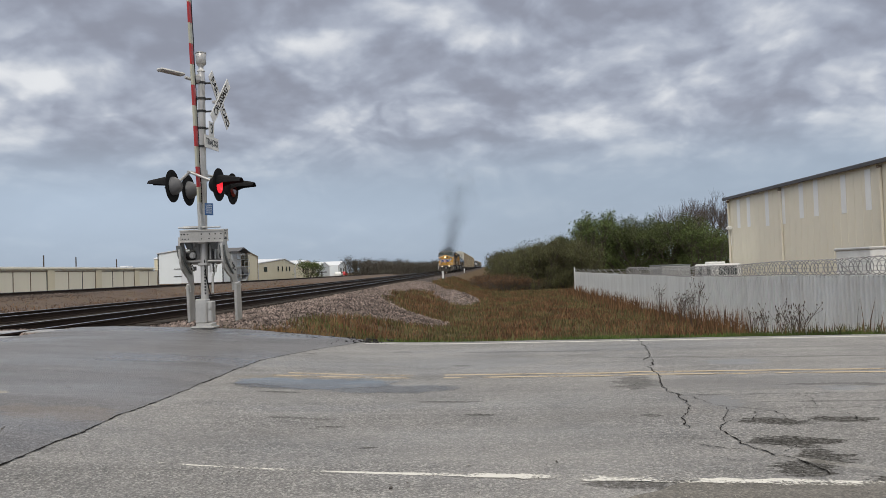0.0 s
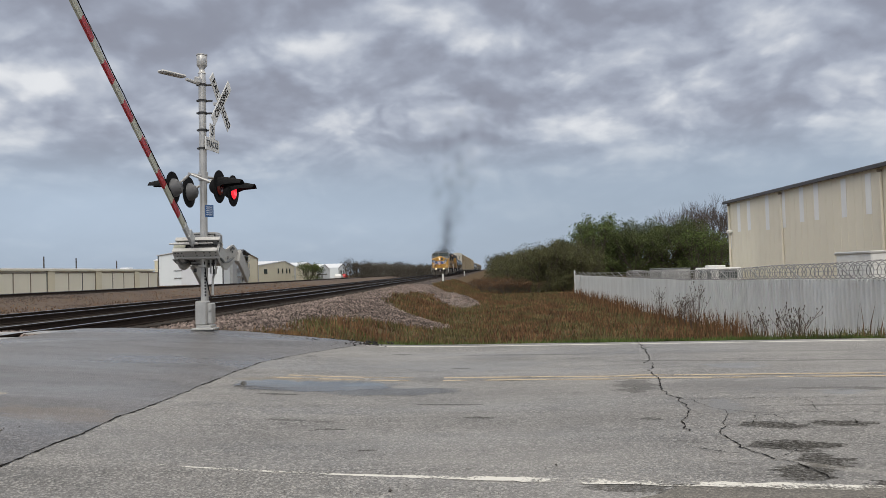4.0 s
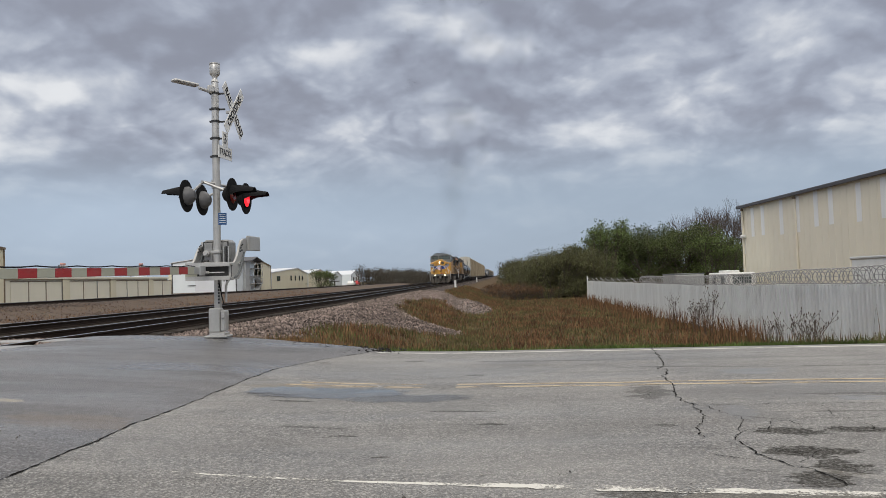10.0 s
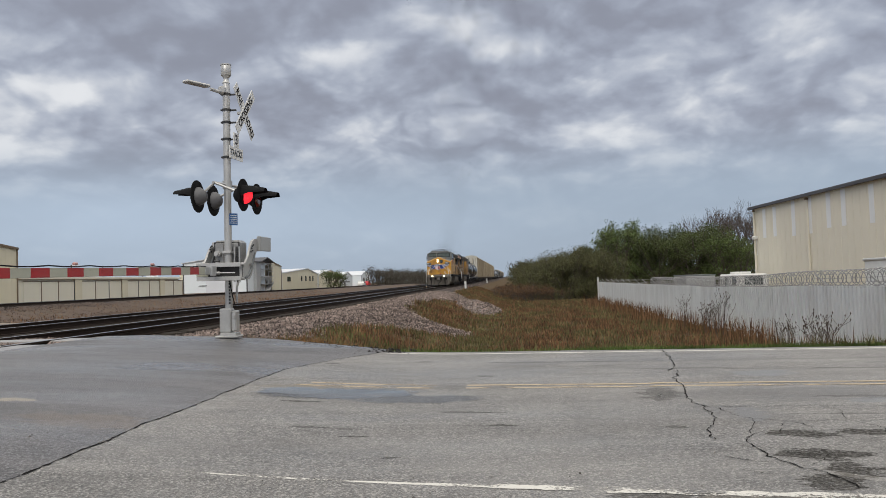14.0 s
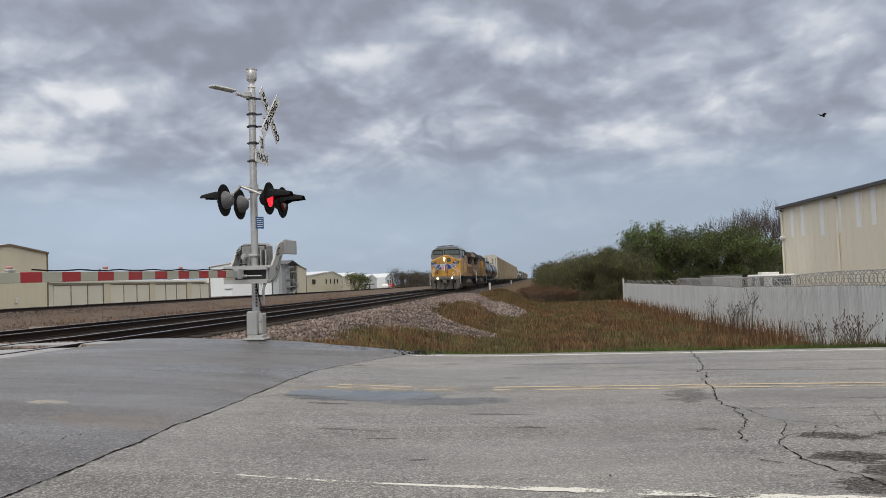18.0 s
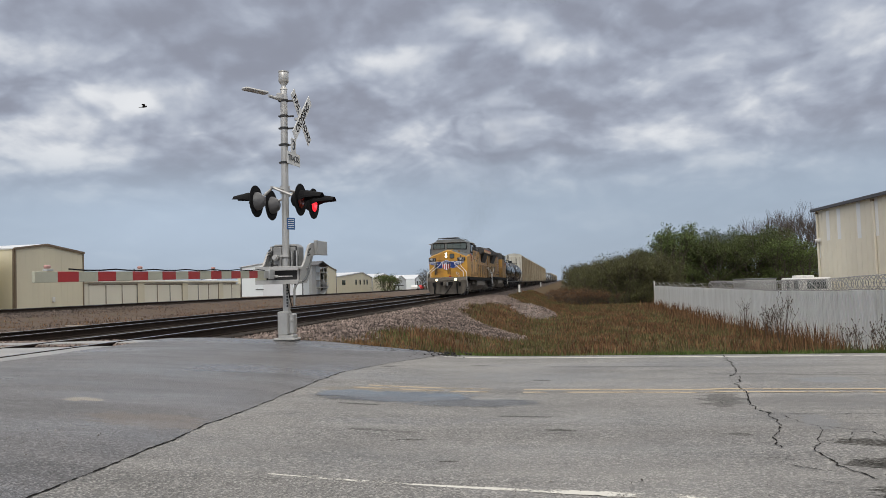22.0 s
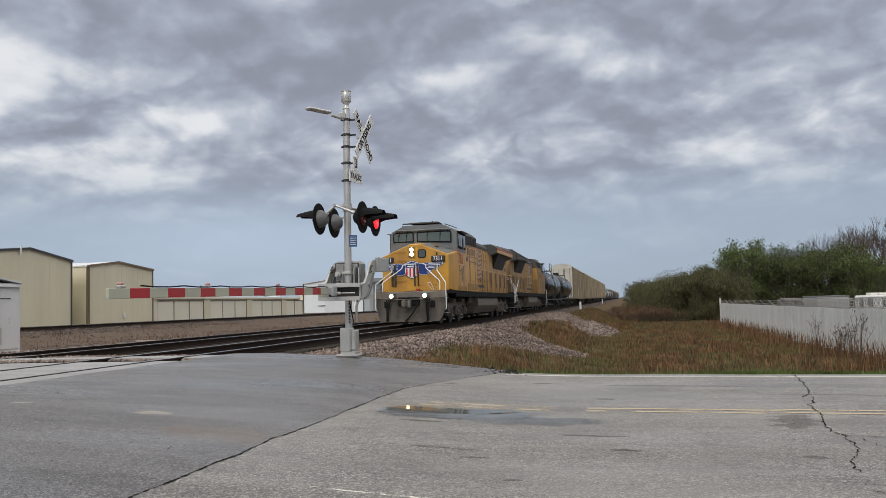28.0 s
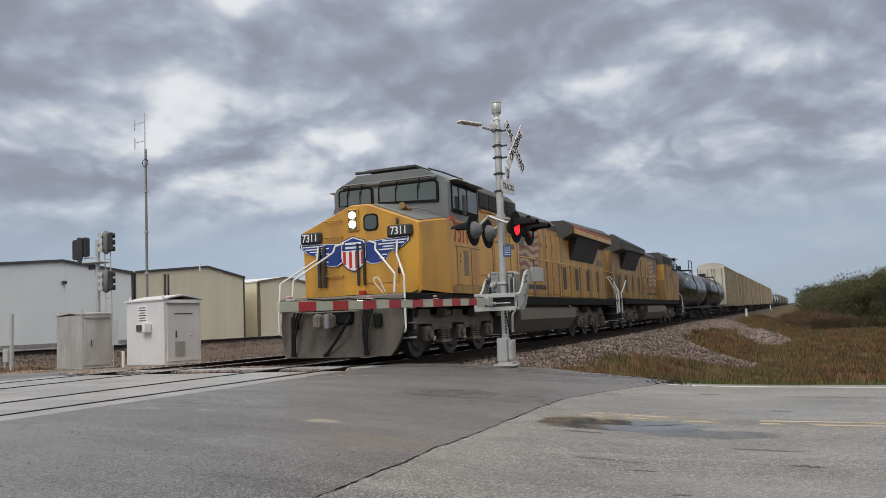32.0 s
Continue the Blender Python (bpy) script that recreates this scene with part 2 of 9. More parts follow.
ORANGEP = mat("orange_red_film", (0.50, 0.08, 0.02), 0.45, var=0.1, bump=0.0)
FADER = mat("faded_red_film", (0.25, 0.12, 0.09), 0.6, var=0.25, scale=4, bump=0.0)
FADEW = mat("faded_white_film", (0.44, 0.35, 0.24), 0.6, var=0.25, scale=4, bump=0.0)
FADEB = mat("faded_blue_film", (0.13, 0.15, 0.14), 0.6, var=0.25, scale=4, bump=0.0)
GALV = mat("galvanised_steel", (0.52, 0.53, 0.53), 0.45, 0.35, var=0.12, scale=5, bump=0.05, dirt=(0.36, 0.35, 0.33), dirt_amt=0.4)
ALU = mat("silver_paint", (0.53, 0.525, 0.51), 0.38, 0.45, var=0.14, scale=4, bump=0.03, dirt=(0.38, 0.37, 0.35), dirt_amt=0.4)
STEEL = mat("worn_steel", (0.34, 0.335, 0.33), 0.32, 0.9, var=0.15, scale=6, bump=0.05)
RAILB = mat("rail_rust", (0.030, 0.022, 0.018), 0.92, 0.0, var=0.25, scale=4, bump=0.1, spec=0.1)
RAILT = mat("rail_head", (0.42, 0.42, 0.43), 0.22, 0.95, var=0.1, scale=6, bump=0.0)
TIEW = mat("creosote_timber", (0.042, 0.035, 0.03), 0.85, var=0.3, scale=5, bump=0.3, stretch=(0.3, 3, 3), island=-0.3, spec=0.15)
CONC = mat("crossing_concrete", (0.33, 0.32, 0.31), 0.36, var=0.2, scale=1.6, fine=60, bump=0.12, dirt=(0.15, 0.145, 0.14), dirt_amt=0.75, stretch=(0.5, 1.8, 1))
CABGLASS = mat("greenish_cab_glass", (0.105, 0.13, 0.125), 0.10, var=0.12, scale=1.5, bump=0.0, spec=0.6)
GATEBOX = mat("cast_aluminium", (0.40, 0.40, 0.395), 0.40, 0.45, var=0.2, scale=5, bump=0.05, dirt=(0.16, 0.155, 0.15), dirt_amt=0.6)
HOUSING = mat("dark_grey_housing", (0.13, 0.13, 0.135), 0.5, var=0.15, scale=4, bump=0.04, dirt=(0.07, 0.07, 0.07), dirt_amt=0.5)
PLOWM = mat("plow_grime", (0.048, 0.042, 0.036), 0.85, var=0.35, scale=2.5, bump=0.12, dirt=(0.16, 0.14, 0.115), dirt_amt=0.75, stretch=(1, 1, 0.35))
GLASS_DARK = mat("cab_glass", (0.07, 0.085, 0.085), 0.06, var=0.05, bump=0.0, spec=0.8)
LENS = mat("lit_headlamp", (0.3, 0.28, 0.22), 0.2, bump=0, emit=(1.0, 0.78, 0.46), glow=8.0)
REDLIT = mat("lit_red_lens", (0.6, 0.01, 0.01), 0.2, bump=0, emit=(1.0, 0.03, 0.05), glow=1.0)
REDOFF = mat("dark_red_lens", (0.16, 0.012, 0.012), 0.15, bump=0)
REDARM = mat("red_arm_lens", (0.50, 0.27, 0.24), 0.25, bump=0)
REFL_RED = mat("red_reflective_sheet", (0.42, 0.025, 0.03), 0.4, var=0.06, bump=0.0, dirt=(0.25, 0.06, 0.05), dirt_amt=0.3)
REFL_WHITE = mat("white_reflective_sheet", (0.48, 0.48, 0.385), 0.4, var=0.06, bump=0.0, dirt=(0.36, 0.36, 0.30), dirt_amt=0.4)
CREAM = mat("cream_sheet_metal", (0.75, 0.70, 0.53), 0.5, var=0.06, scale=0.5, bump=0.02, dirt=(0.60, 0.55, 0.41), dirt_amt=0.35, stretch=(1, 1, 0.3))
CREAM2 = mat("pale_cream_metal", (0.80, 0.77, 0.64), 0.5, var=0.05, scale=0.5, bump=0.02, stretch=(1, 1, 0.3))
TAN = mat("tan_wall_panel", (0.80, 0.755, 0.63), 0.6, var=0.06, scale=0.3, bump=0.02, dirt=(0.68, 0.63, 0.51), dirt_amt=0.4, stretch=(1, 1, 0.25))
PALE = mat("pale_blue_white_metal", (0.80, 0.85, 0.87), 0.5, var=0.05, scale=0.4, bump=0.02, stretch=(1, 1, 0.3))
WMETAL = mat("white_roof_metal", (0.72, 0.74, 0.77), 0.4, var=0.05, scale=0.6, bump=0.02)
TRIM = mat("dark_trim", (0.06, 0.06, 0.065), 0.5, var=0.1, bump=0.02)
BROWN_TRIM = mat("brown_trim", (0.20, 0.15, 0.10), 0.55, var=0.1, bump=0.02)
SKYLIGHT = mat("weathered_light_panel", (0.84, 0.85, 0.84), 0.4, var=0.1, scale=0.7, bump=0.0, stretch=(1, 1, 0.3))
FENCE = mat("corrugated_steel", (0.73, 0.75, 0.745), 0.45, 0.05, var=0.1, scale=1.0, bump=0.03, dirt=(0.42, 0.41, 0.39), dirt_amt=0.4, stretch=(2, 2, 0.4))
DULL = mat("dull_grey_steel", (0.22, 0.22, 0.22), 0.55, 0.3, var=0.15, bump=0.03)
WIRE = mat("razor_wire", (0.33, 0.33, 0.33), 0.4, 0.6, var=0.2, bump=0.0)
CABINET = mat("grey_cabinet_paint", (0.70, 0.70, 0.71), 0.42, 0.1, var=0.06, scale=2, bump=0.02, dirt=(0.45, 0.44, 0.42), dirt_amt=0.35, stretch=(1, 1, 0.4))
CABINET2 = mat("dull_aluminium", (0.56, 0.56, 0.55), 0.36, 0.45, var=0.15, scale=2.5, bump=0.03, dirt=(0.28, 0.26, 0.23), dirt_amt=0.6, stretch=(1, 1, 0.4))
AUTORACK = mat("autorack_cream", (0.44, 0.375, 0.26), 0.55, var=0.2, scale=1.6, bump=0.03, dirt=(0.17, 0.105, 0.06), dirt_amt=0.9, stretch=(1, 1, 0.4), island=-0.32)
RACK_ROOF = mat("rack_roof", (0.55, 0.54, 0.48), 0.5, var=0.1, scale=0.8, bump=0.02, dirt=(0.30, 0.22, 0.14), dirt_amt=0.4)
TANKB = mat("tank_black", (0.016, 0.017, 0.019), 0.24, var=0.2, scale=1, bump=0.01, dirt=(0.07, 0.066, 0.062), dirt_amt=0.15)
TANKW = mat("tank_white", (0.62, 0.62, 0.60), 0.45, var=0.1, scale=1, bump=0.02, dirt=(0.3, 0.27, 0.23), dirt_amt=0.4)
BARK = mat("grey_bark", (0.075, 0.062, 0.05), 0.9, var=0.3, scale=4, bump=0.3, stretch=(1, 1, 0.3))
TWIG = mat("bare_twigs", (0.085, 0.065, 0.052), 0.9, var=0.25, bump=0.0)
HEAP = mat("grey_gravel", (0.24, 0.205, 0.185), 0.9, var=0.35, scale=3, fine=30, bump=0.6, dirt=(0.12, 0.10, 0.09), dirt_amt=0.5, world=True)
PLASTIC = mat("white_plastic", (0.75, 0.75, 0.73), 0.4, var=0.05, bump=0.0)
TIMBER = mat("grey_timber", (0.28, 0.24, 0.2), 0.8, var=0.2, bump=0.2)


def leaf_mat(name, a, b, rough=0.65):
    m, nt, p = node_mat(name)
    N, L = nt.nodes.new, nt.links.new
    g = N("ShaderNodeNewGeometry")
    r = N("ShaderNodeValToRGB")
    r.color_ramp.elements[0].color, r.color_ramp.elements[1].color = (*a, 1), (*b, 1)
    L(g.outputs["Random Per Island"], r.inputs[0])
    n = N("ShaderNodeTexNoise")
    n.inputs["Scale"].default_value = 1.1
    n.inputs["Detail"].default_value = 4
    tc = N("ShaderNodeTexCoord")
    L(tc.outputs["Object"], n.inputs["Vector"])
    mr = N("ShaderNodeMapRange")
    mr.inputs[1].default_value, mr.inputs[2].default_value, mr.inputs[3].default_value, mr.inputs[4].default_value = 0.3, 0.7, 0.5, 1.5
    L(n.outputs[0], mr.inputs[0])
    sc = N("ShaderNodeVectorMath")
    sc.operation = "SCALE"
    L(r.outputs[0], sc.inputs[0])
    L(mr.outputs[0], sc.inputs["Scale"])
    L(sc.outputs[0], p.inputs["Base Color"])
    p.inputs["Roughness"].default_value = rough
    p.inputs["Specular IOR Level"].default_value = 0.2
    return m


LEAF_BUSH = leaf_mat("olive_bush_leaf", (0.048, 0.050, 0.024), (0.155, 0.155, 0.072))
LEAF_TREE = leaf_mat("spring_tree_leaf", (0.038, 0.050, 0.019), (0.115, 0.140, 0.050))
LEAF_BRIGHT = leaf_mat("fresh_green_leaf", (0.055, 0.08, 0.026), (0.14, 0.18, 0.06))
LEAF_FAR = leaf_mat("far_wood_leaf", (0.065, 0.06, 0.05), (0.125, 0.115, 0.09))
DRY = leaf_mat("dry_grass", (0.056, 0.029, 0.017), (0.245, 0.140, 0.072), 0.8)
DRYG = leaf_mat("mixed_grass", (0.05, 0.058, 0.022), (0.19, 0.165, 0.075), 0.8)
GREENG = leaf_mat("green_grass", (0.045, 0.085, 0.018), (0.13, 0.175, 0.05), 0.7)
STONE = leaf_mat("ballast_stone", (0.034, 0.027, 0.025), (0.36, 0.285, 0.25), 0.85)
RUBBLE = leaf_mat("asphalt_rubble", (0.015, 0.015, 0.015), (0.07, 0.068, 0.065), 0.9)
STRAW = leaf_mat("straw_grass", (0.13, 0.065, 0.025), (0.34, 0.20, 0.09), 0.8)
STONE_D = leaf_mat("dark_ballast_stone", (0.06, 0.048, 0.042), (0.20, 0.16, 0.14), 0.85)
STONEW = leaf_mat("loose_road_stone", (0.12, 0.11, 0.10), (0.45, 0.43, 0.40), 0.8)

# ---------------------------------------------------------------- building tools


class Shape:
    """Collects vertices and faces of one mesh."""

    def __init__(self):
        self.v, self.f, self.smooth = [], [], []

    def add(self, verts, faces, smooth=False, m=None):
        k = len(self.v)
        self.v.extend([tuple(m @ Vector(p)) for p in verts] if m else [tuple(p) for p in verts])
        self.f.extend([tuple(i + k for i in f) for f in faces])
        self.smooth.extend([smooth] * len(faces))
        return self

    def box(self, c, s, bev=0.0, m=None, rz=0.0):
        """A box with its centre, its size and chamfered edges."""
        x, y, z = s[0] / 2, s[1] / 2, s[2] / 2
        t = Matrix.Translation(c) @ Matrix.Rotation(radians(rz), 4, "Z")
        t = m @ t if m else t
        b = min(bev, x * 0.8, y * 0.8, z * 0.8)
        if b <= 0:
            vs = [(i, j, k) for k in (-z, z) for j in (-y, y) for i in (-x, x)]
            fs = [(0, 2, 3, 1), (4, 5, 7, 6), (0, 1, 5, 4), (2, 6, 7, 3), (0, 4, 6, 2), (1, 3, 7, 5)]
            return self.add(vs, fs, m=t)
        bm = bmesh.new()
        bmesh.ops.create_cube(bm, size=1, matrix=Matrix.Diagonal((s[0], s[1], s[2], 1)))
        bmesh.ops.bevel(bm, geom=bm.edges[:], offset=b, segments=1, affect="EDGES", profile=0.5)
        bm.verts.index_update()
        vs = [v.co.copy() for v in bm.verts]
        fs = [[v.index for v in f.verts] for f in bm.faces]
        bm.free()
        return self.add(vs, fs, m=t)

    def cyl(self, a, b, r, r2=None, n=10, caps=True, smooth=True):
        """A cylinder or cone from a to b."""
        a, b = Vector(a), Vector(b)
        r2 = r if r2 is None else r2
        q = (b - a).to_track_quat("Z", "Y").to_matrix()
        vs, fs = [], []
        for p, rr in ((a, r), (b, r2)):
            for i in range(n):
                t = 2 * math.pi * i / n
                vs.append(p + q @ Vector((rr * math.cos(t), rr * math.sin(t), 0)))
        for i in range(n):
            j = (i + 1) % n
            fs.append((i, j, n + j, n + i))
        self.add(vs, fs, smooth)
        if caps:
            self.add(vs[:n], [tuple(range(n - 1, -1, -1))])
            self.add(vs[n:], [tuple(range(n))])
        return self

    def pipe(self, pts, r, n=6):
        for a, b in zip(pts, pts[1:]):
            self.cyl(a, b, r, n=n)
        return self

    def lathe(self, a, b, prof, n=16):
        """A turned body along a to b; prof: (share of the way, radius)."""
        a, b = Vector(a), Vector(b)
        q = (b - a).to_track_quat("Z", "Y").to_matrix()
        vs, fs = [], []
        for s, r in prof:
            for i in range(n):
                t = 2 * math.pi * i / n
                vs.append(a + (b - a) * s + q @ Vector((r * math.cos(t), r * math.sin(t), 0)))
        for k in range(len(prof) - 1):
            for i in range(n):
                j = (i + 1) % n
                fs.append((k * n + i, k * n + j, (k + 1) * n + j, (k + 1) * n + i))
        self.add(vs, fs, True)
        self.add(vs[:n], [tuple(range(n - 1, -1, -1))])
        self.add(vs[-n:], [tuple(range(n))])
        return self

    def prism(self, pts, lo, hi, axis="y", m=None):
        """An outline pushed from lo to hi along an axis. For y the outline is (x, z), for x (y, z), for z (x, y)."""
        def at(p, h):
            return {"y": (p[0], h, p[1]), "x": (h, p[0], p[1]), "z": (p[0], p[1], h)}[axis]
        n = len(pts)
        vs = [at(p, lo) for p in pts] + [at(p, hi) for p in pts]
        fs = [(i, (i + 1) % n, n + (i + 1) % n, n + i) for i in range(n)] + [tuple(range(n - 1, -1, -1)), tuple(range(n, 2 * n))]
        return self.add(vs, fs, m=m)

    def loft(self, rings, caps=True, smooth=False):
        """A skin over outlines with the same number of points."""
        n = len(rings[0])
        vs = [p for r in rings for p in r]
        fs = []
        for k in range(len(rings) - 1):
            for i in range(n):
                j = (i + 1) % n
                fs.append((k * n + i, k * n + j, (k + 1) * n + j, (k + 1) * n + i))
        self.add(vs, fs, smooth)
        if caps:
            self.add(rings[0], [tuple(range(n - 1, -1, -1))])
            self.add(rings[-1], [tuple(range(n))])
        return self

    def mesh(self, name, material, recalc=True):
        me = bpy.data.meshes.new(name)
        me.from_pydata(self.v, [], self.f)
        if recalc and len(self.f) < 4000:
            bm = bmesh.new()
            bm.from_mesh(me)
            bmesh.ops.recalc_face_normals(bm, faces=bm.faces)
            bm.to_mesh(me)
            bm.free()
        me.polygons.foreach_set("use_smooth", self.smooth)
        me.materials.append(material)
        me.update()
        return me


def part(name, shape, material, parent=None, label="", at=None):
    """One mesh object under a thing or a part."""
    me = shape if isinstance(shape, bpy.types.Mesh) else shape.mesh(name, material)
    ob = new(name, me)
    if parent:
        ob.parent = parent
    if at is not None:
        ob.matrix_basis = at
    if label:
        ob["label"] = label
    return ob


def thing(name, m, label, category, group=""):
    ob = new(name)
    ob.empty_display_size = 0.3
    ob.matrix_basis = m
    return tagged(ob, label, category, group)


def text_part(name, body, size, material, parent, m, label="", extrude=0.002, align="CENTER", narrow=1.0):
    """Lettering in the built-in font, as a mesh; it lies in its local x-y plane."""
    cu = bpy.data.curves.new(name, "FONT")
    cu.body, cu.size, cu.extrude, cu.align_x, cu.align_y = body, size, extrude, align, "CENTER"
    cu.offset = size * 0.012
    tmp = bpy.data.objects.new(name, cu)
    me = bpy.data.meshes.new_from_object(tmp)
    bpy.data.objects.remove(tmp)
    bpy.data.curves.remove(cu)
    me.transform(Matrix.Diagonal((narrow, 1, 1, 1)))
    me.materials.clear()
    me.materials.append(material)
    return part(name, me, material, parent, label, m)


def smoothstep(a, b, x):
    t = max(0.0, min(1.0, (x - a) / (b - a)))
    return t * t * (3 - 2 * t)


# ---------------------------------------------------------------- plan
TRACK_A, TRACK_B, TRACK_C = -8.73, -12.9, -34.0
POST = (-4.955, 13.85)
FENCE_X = 7.8


def rail_z(y):
    return 0.30 + max(0.0, y - 40.0) * 0.003


def road_v(x, y):
    """Distance from the road's middle line, growing away from the camera."""
    return y + 0.11 * x - 8.33


def road_z(x):
    z = 0.27 * smoothstep(-0.5, -7.2, x)
    z += (0.10 - 0.27) * smoothstep(-15, -22, x)
    return z + 0.37 * smoothstep(-27, -32.5, x) - 0.30 * smoothstep(-36, -42, x)


def bank_z(x, y):
    """The land away from the road."""
    up = rail_z(y) - 0.30
    field = -1.0 - 0.22 * smoothstep(16, 46, y) + 0.05 * noise.noise((x * 0.25, y * 0.25, 0))
    z = field + (0.07 + up - field) * smoothstep(-0.6, -6.6, x)
    z += (-0.30 - 0.07 - up * 0.7) * smoothstep(-15.2, -18.0, x)
    z += 0.58 * smoothstep(-27.5, -32.0, x) - 0.12 * smoothstep(-36, -40, x)
    return z


def ground_z(x, y):
    v = road_v(x, y)
    a, b = road_z(x) - 0.03, bank_z(x, y)
    if x > -5:
        t = smoothstep(3.9, 8.5, v)
    else:
        t = smoothstep(5.0, 8.0, v)
    if x < -15:
        t = smoothstep(7.0, 16.0, v)
    return a + (b - a) * t - 0.02 * smoothstep(3.75, 4.2, v)


def ground_material():
    m, nt, p = node_mat("trackside_ground")
    N, L = nt.nodes.new, nt.links.new
    pos = N("ShaderNodeNewGeometry").outputs["Position"]
    sep = N("ShaderNodeSeparateXYZ")
    L(pos, sep.inputs[0])
    X, Y = sep.outputs[0], sep.outputs[1]

    def mth(op, a, b=0.0, c=None):
        n = N("ShaderNodeMath")
        n.operation = op
        for i, v in enumerate((a, b, c)):
            if v is None:
                continue
            if isinstance(v, (int, float)):
                n.inputs[i].default_value = v
            else:
                L(v, n.inputs[i])
        return n.outputs[0]

    def nz(scale, detail=4, rough=0.5):
        n = N("ShaderNodeTexNoise")
        n.inputs["Scale"].default_value, n.inputs["Detail"].default_value, n.inputs["Roughness"].default_value = scale, detail, rough
        L(pos, n.inputs["Vector"])
        return n.outputs[0]

    def rng(v, a, b, lo=0.0, hi=1.0):
        n = N("ShaderNodeMapRange")
        n.interpolation_type = "SMOOTHSTEP"
        for i, w in ((1, a), (2, b), (3, lo), (4, hi)):
            n.inputs[i].default_value = w
        L(v, n.inputs[0])
        return n.outputs[0]

    def mixc(f, a, b):
        n = N("ShaderNodeMix")
        n.data_type = "RGBA"
        L(f, n.inputs[0])
        for i, v in ((6, a), (7, b)):
            if isinstance(v, tuple):
                n.inputs[i].default_value = (*v, 1)
            else:
                L(v, n.inputs[i])
        return n.outputs[2]

    wob = mth("MULTIPLY", mth("SUBTRACT", nz(0.22, 5), 0.5), 7.0)
    xw = mth("ADD", X, wob)
    # dry grass and soil
    grass = mixc(nz(0.35, 6), (0.085, 0.052, 0.028), (0.15, 0.10, 0.055))
    grass = mixc(rng(nz(0.9, 6), 0.5, 0.7), grass, (0.085, 0.085, 0.035))
    grass = mixc(rng(nz(25, 3), 0.4, 0.7, 0, 0.5), grass, (0.06, 0.042, 0.028))
    # stone
    vor = N("ShaderNodeTexVoronoi")
    vor.inputs["Scale"].default_value = 16.0
    L(pos, vor.inputs["Vector"])
    stone = N("ShaderNodeValToRGB")
    stone.color_ramp.elements[0].color, stone.color_ramp.elements[1].color = (0.075, 0.058, 0.055, 1), (0.30, 0.235, 0.21, 1)
    bw = N("ShaderNodeSeparateXYZ")
    L(vor.outputs["Color"], bw.inputs[0])
    L(bw.outputs[0], stone.inputs[0])
    # the shade in the gaps between stones is put in as dark colour
    st = mixc(rng(vor.outputs["Distance"], 0.25, 0.6), stone.outputs[0], (0.035, 0.03, 0.027))
    def hump(c, w, k):
        q = mth("POWER", mth("MULTIPLY", mth("SUBTRACT", Y, c), 1 / w), 2.0)
        return mth("MULTIPLY", mth("POWER", 2.718, mth("MULTIPLY", q, -1.0)), k)
    xe = mth("SUBTRACT", mth("SUBTRACT", mth("ADD", X, mth("MULTIPLY", mth("SUBTRACT", nz(0.5, 4), 0.5), 1.6)), hump(30.5, 4.2, 3.7)), hump(63.0, 7.0, 2.4))
    sa = mth("MULTIPLY", rng(xw, -16.2, -15.4), rng(xe, -4.7, -5.5))
    sc = mth("MULTIPLY", rng(xw, -38.5, -37.0), rng(xw, -30.0, -31.5))
    mask = mth("MAXIMUM", sa, sc)
    col = mixc(mask, grass, st)
    # dark stony slope towards the siding
    slope = mth("MULTIPLY", rng(xw, -33, -31), rng(xw, -15.6, -17.5))
    col = mixc(mth("MULTIPLY", slope, rng(nz(1.3, 6, 0.65), 0.35, 0.6, 0.35, 0.95)), col, mixc(nz(22, 4, 0.7), (0.05, 0.038, 0.033), (0.20, 0.155, 0.13)))
    # bare pale soil by the cabinets
    soil = mth("MULTIPLY", mth("MULTIPLY", rng(xw, -30, -27), rng(xw, -15.8, -17)), rng(Y, 30, 20))
    col = mixc(mth("MULTIPLY", soil, rng(nz(0.5), 0.35, 0.6)), col, (0.30, 0.23, 0.155))
    L(col, p.inputs["Base Color"])
    p.inputs["Roughness"].default_value = 0.95
    p.inputs["Specular IOR Level"].default_value = 0.15
    b = N("ShaderNodeBump")
    b.inputs["Strength"].default_value, b.inputs["Distance"].default_value = 0.6, 0.05
    L(mth("ADD", mth("MULTIPLY", vor.outputs["Distance"], mask), mth("MULTIPLY", nz(14, 4), 0.6)), b.inputs["Height"])
    L(b.outputs[0], p.inputs["Normal"])
    return m


def axis_steps(stops):
    out = [stops[0][0]]
    for (a, _), (b, st) in zip(stops, stops[1:]):
        n = max(1, round((b - a) / st))
        out += [a + (b - a) * i / n for i in range(1, n + 1)]
    return out


def build_ground():
    xs = axis_steps([(-2600, 0), (-600, 500), (-120, 80), (-50, 10), (-38, 2), (-14, 1.0), (9, 0.5), (30, 2), (120, 15), (600, 80), (2600, 500)])
    ys = axis_steps([(-2600, 0), (-600, 500), (-100, 80), (-10, 10), (6, 1.0), (46, 0.6), (120, 2.5), (400, 14), (1000, 100), (3600, 500)])
    vs = [(x, y, ground_z(x, y) if abs(x) < 700 else ground_z(math.copysign(700, x), y)) for y in ys for x in xs]
    n = len(xs)
    fs = [(j * n + i, j * n + i + 1, (j + 1) * n + i + 1, (j + 1) * n + i) for j in range(len(ys) - 1) for i in range(n - 1)]
    me = bpy.data.meshes.new("ground")
    me.from_pydata(vs, [], fs)
    me.polygons.foreach_set("use_smooth", [True] * len(fs))
    me.materials.append(ground_material())
    tagged(new("ground", me), "dry brown grass field and stony trackside ground", "ground", kind="structure")


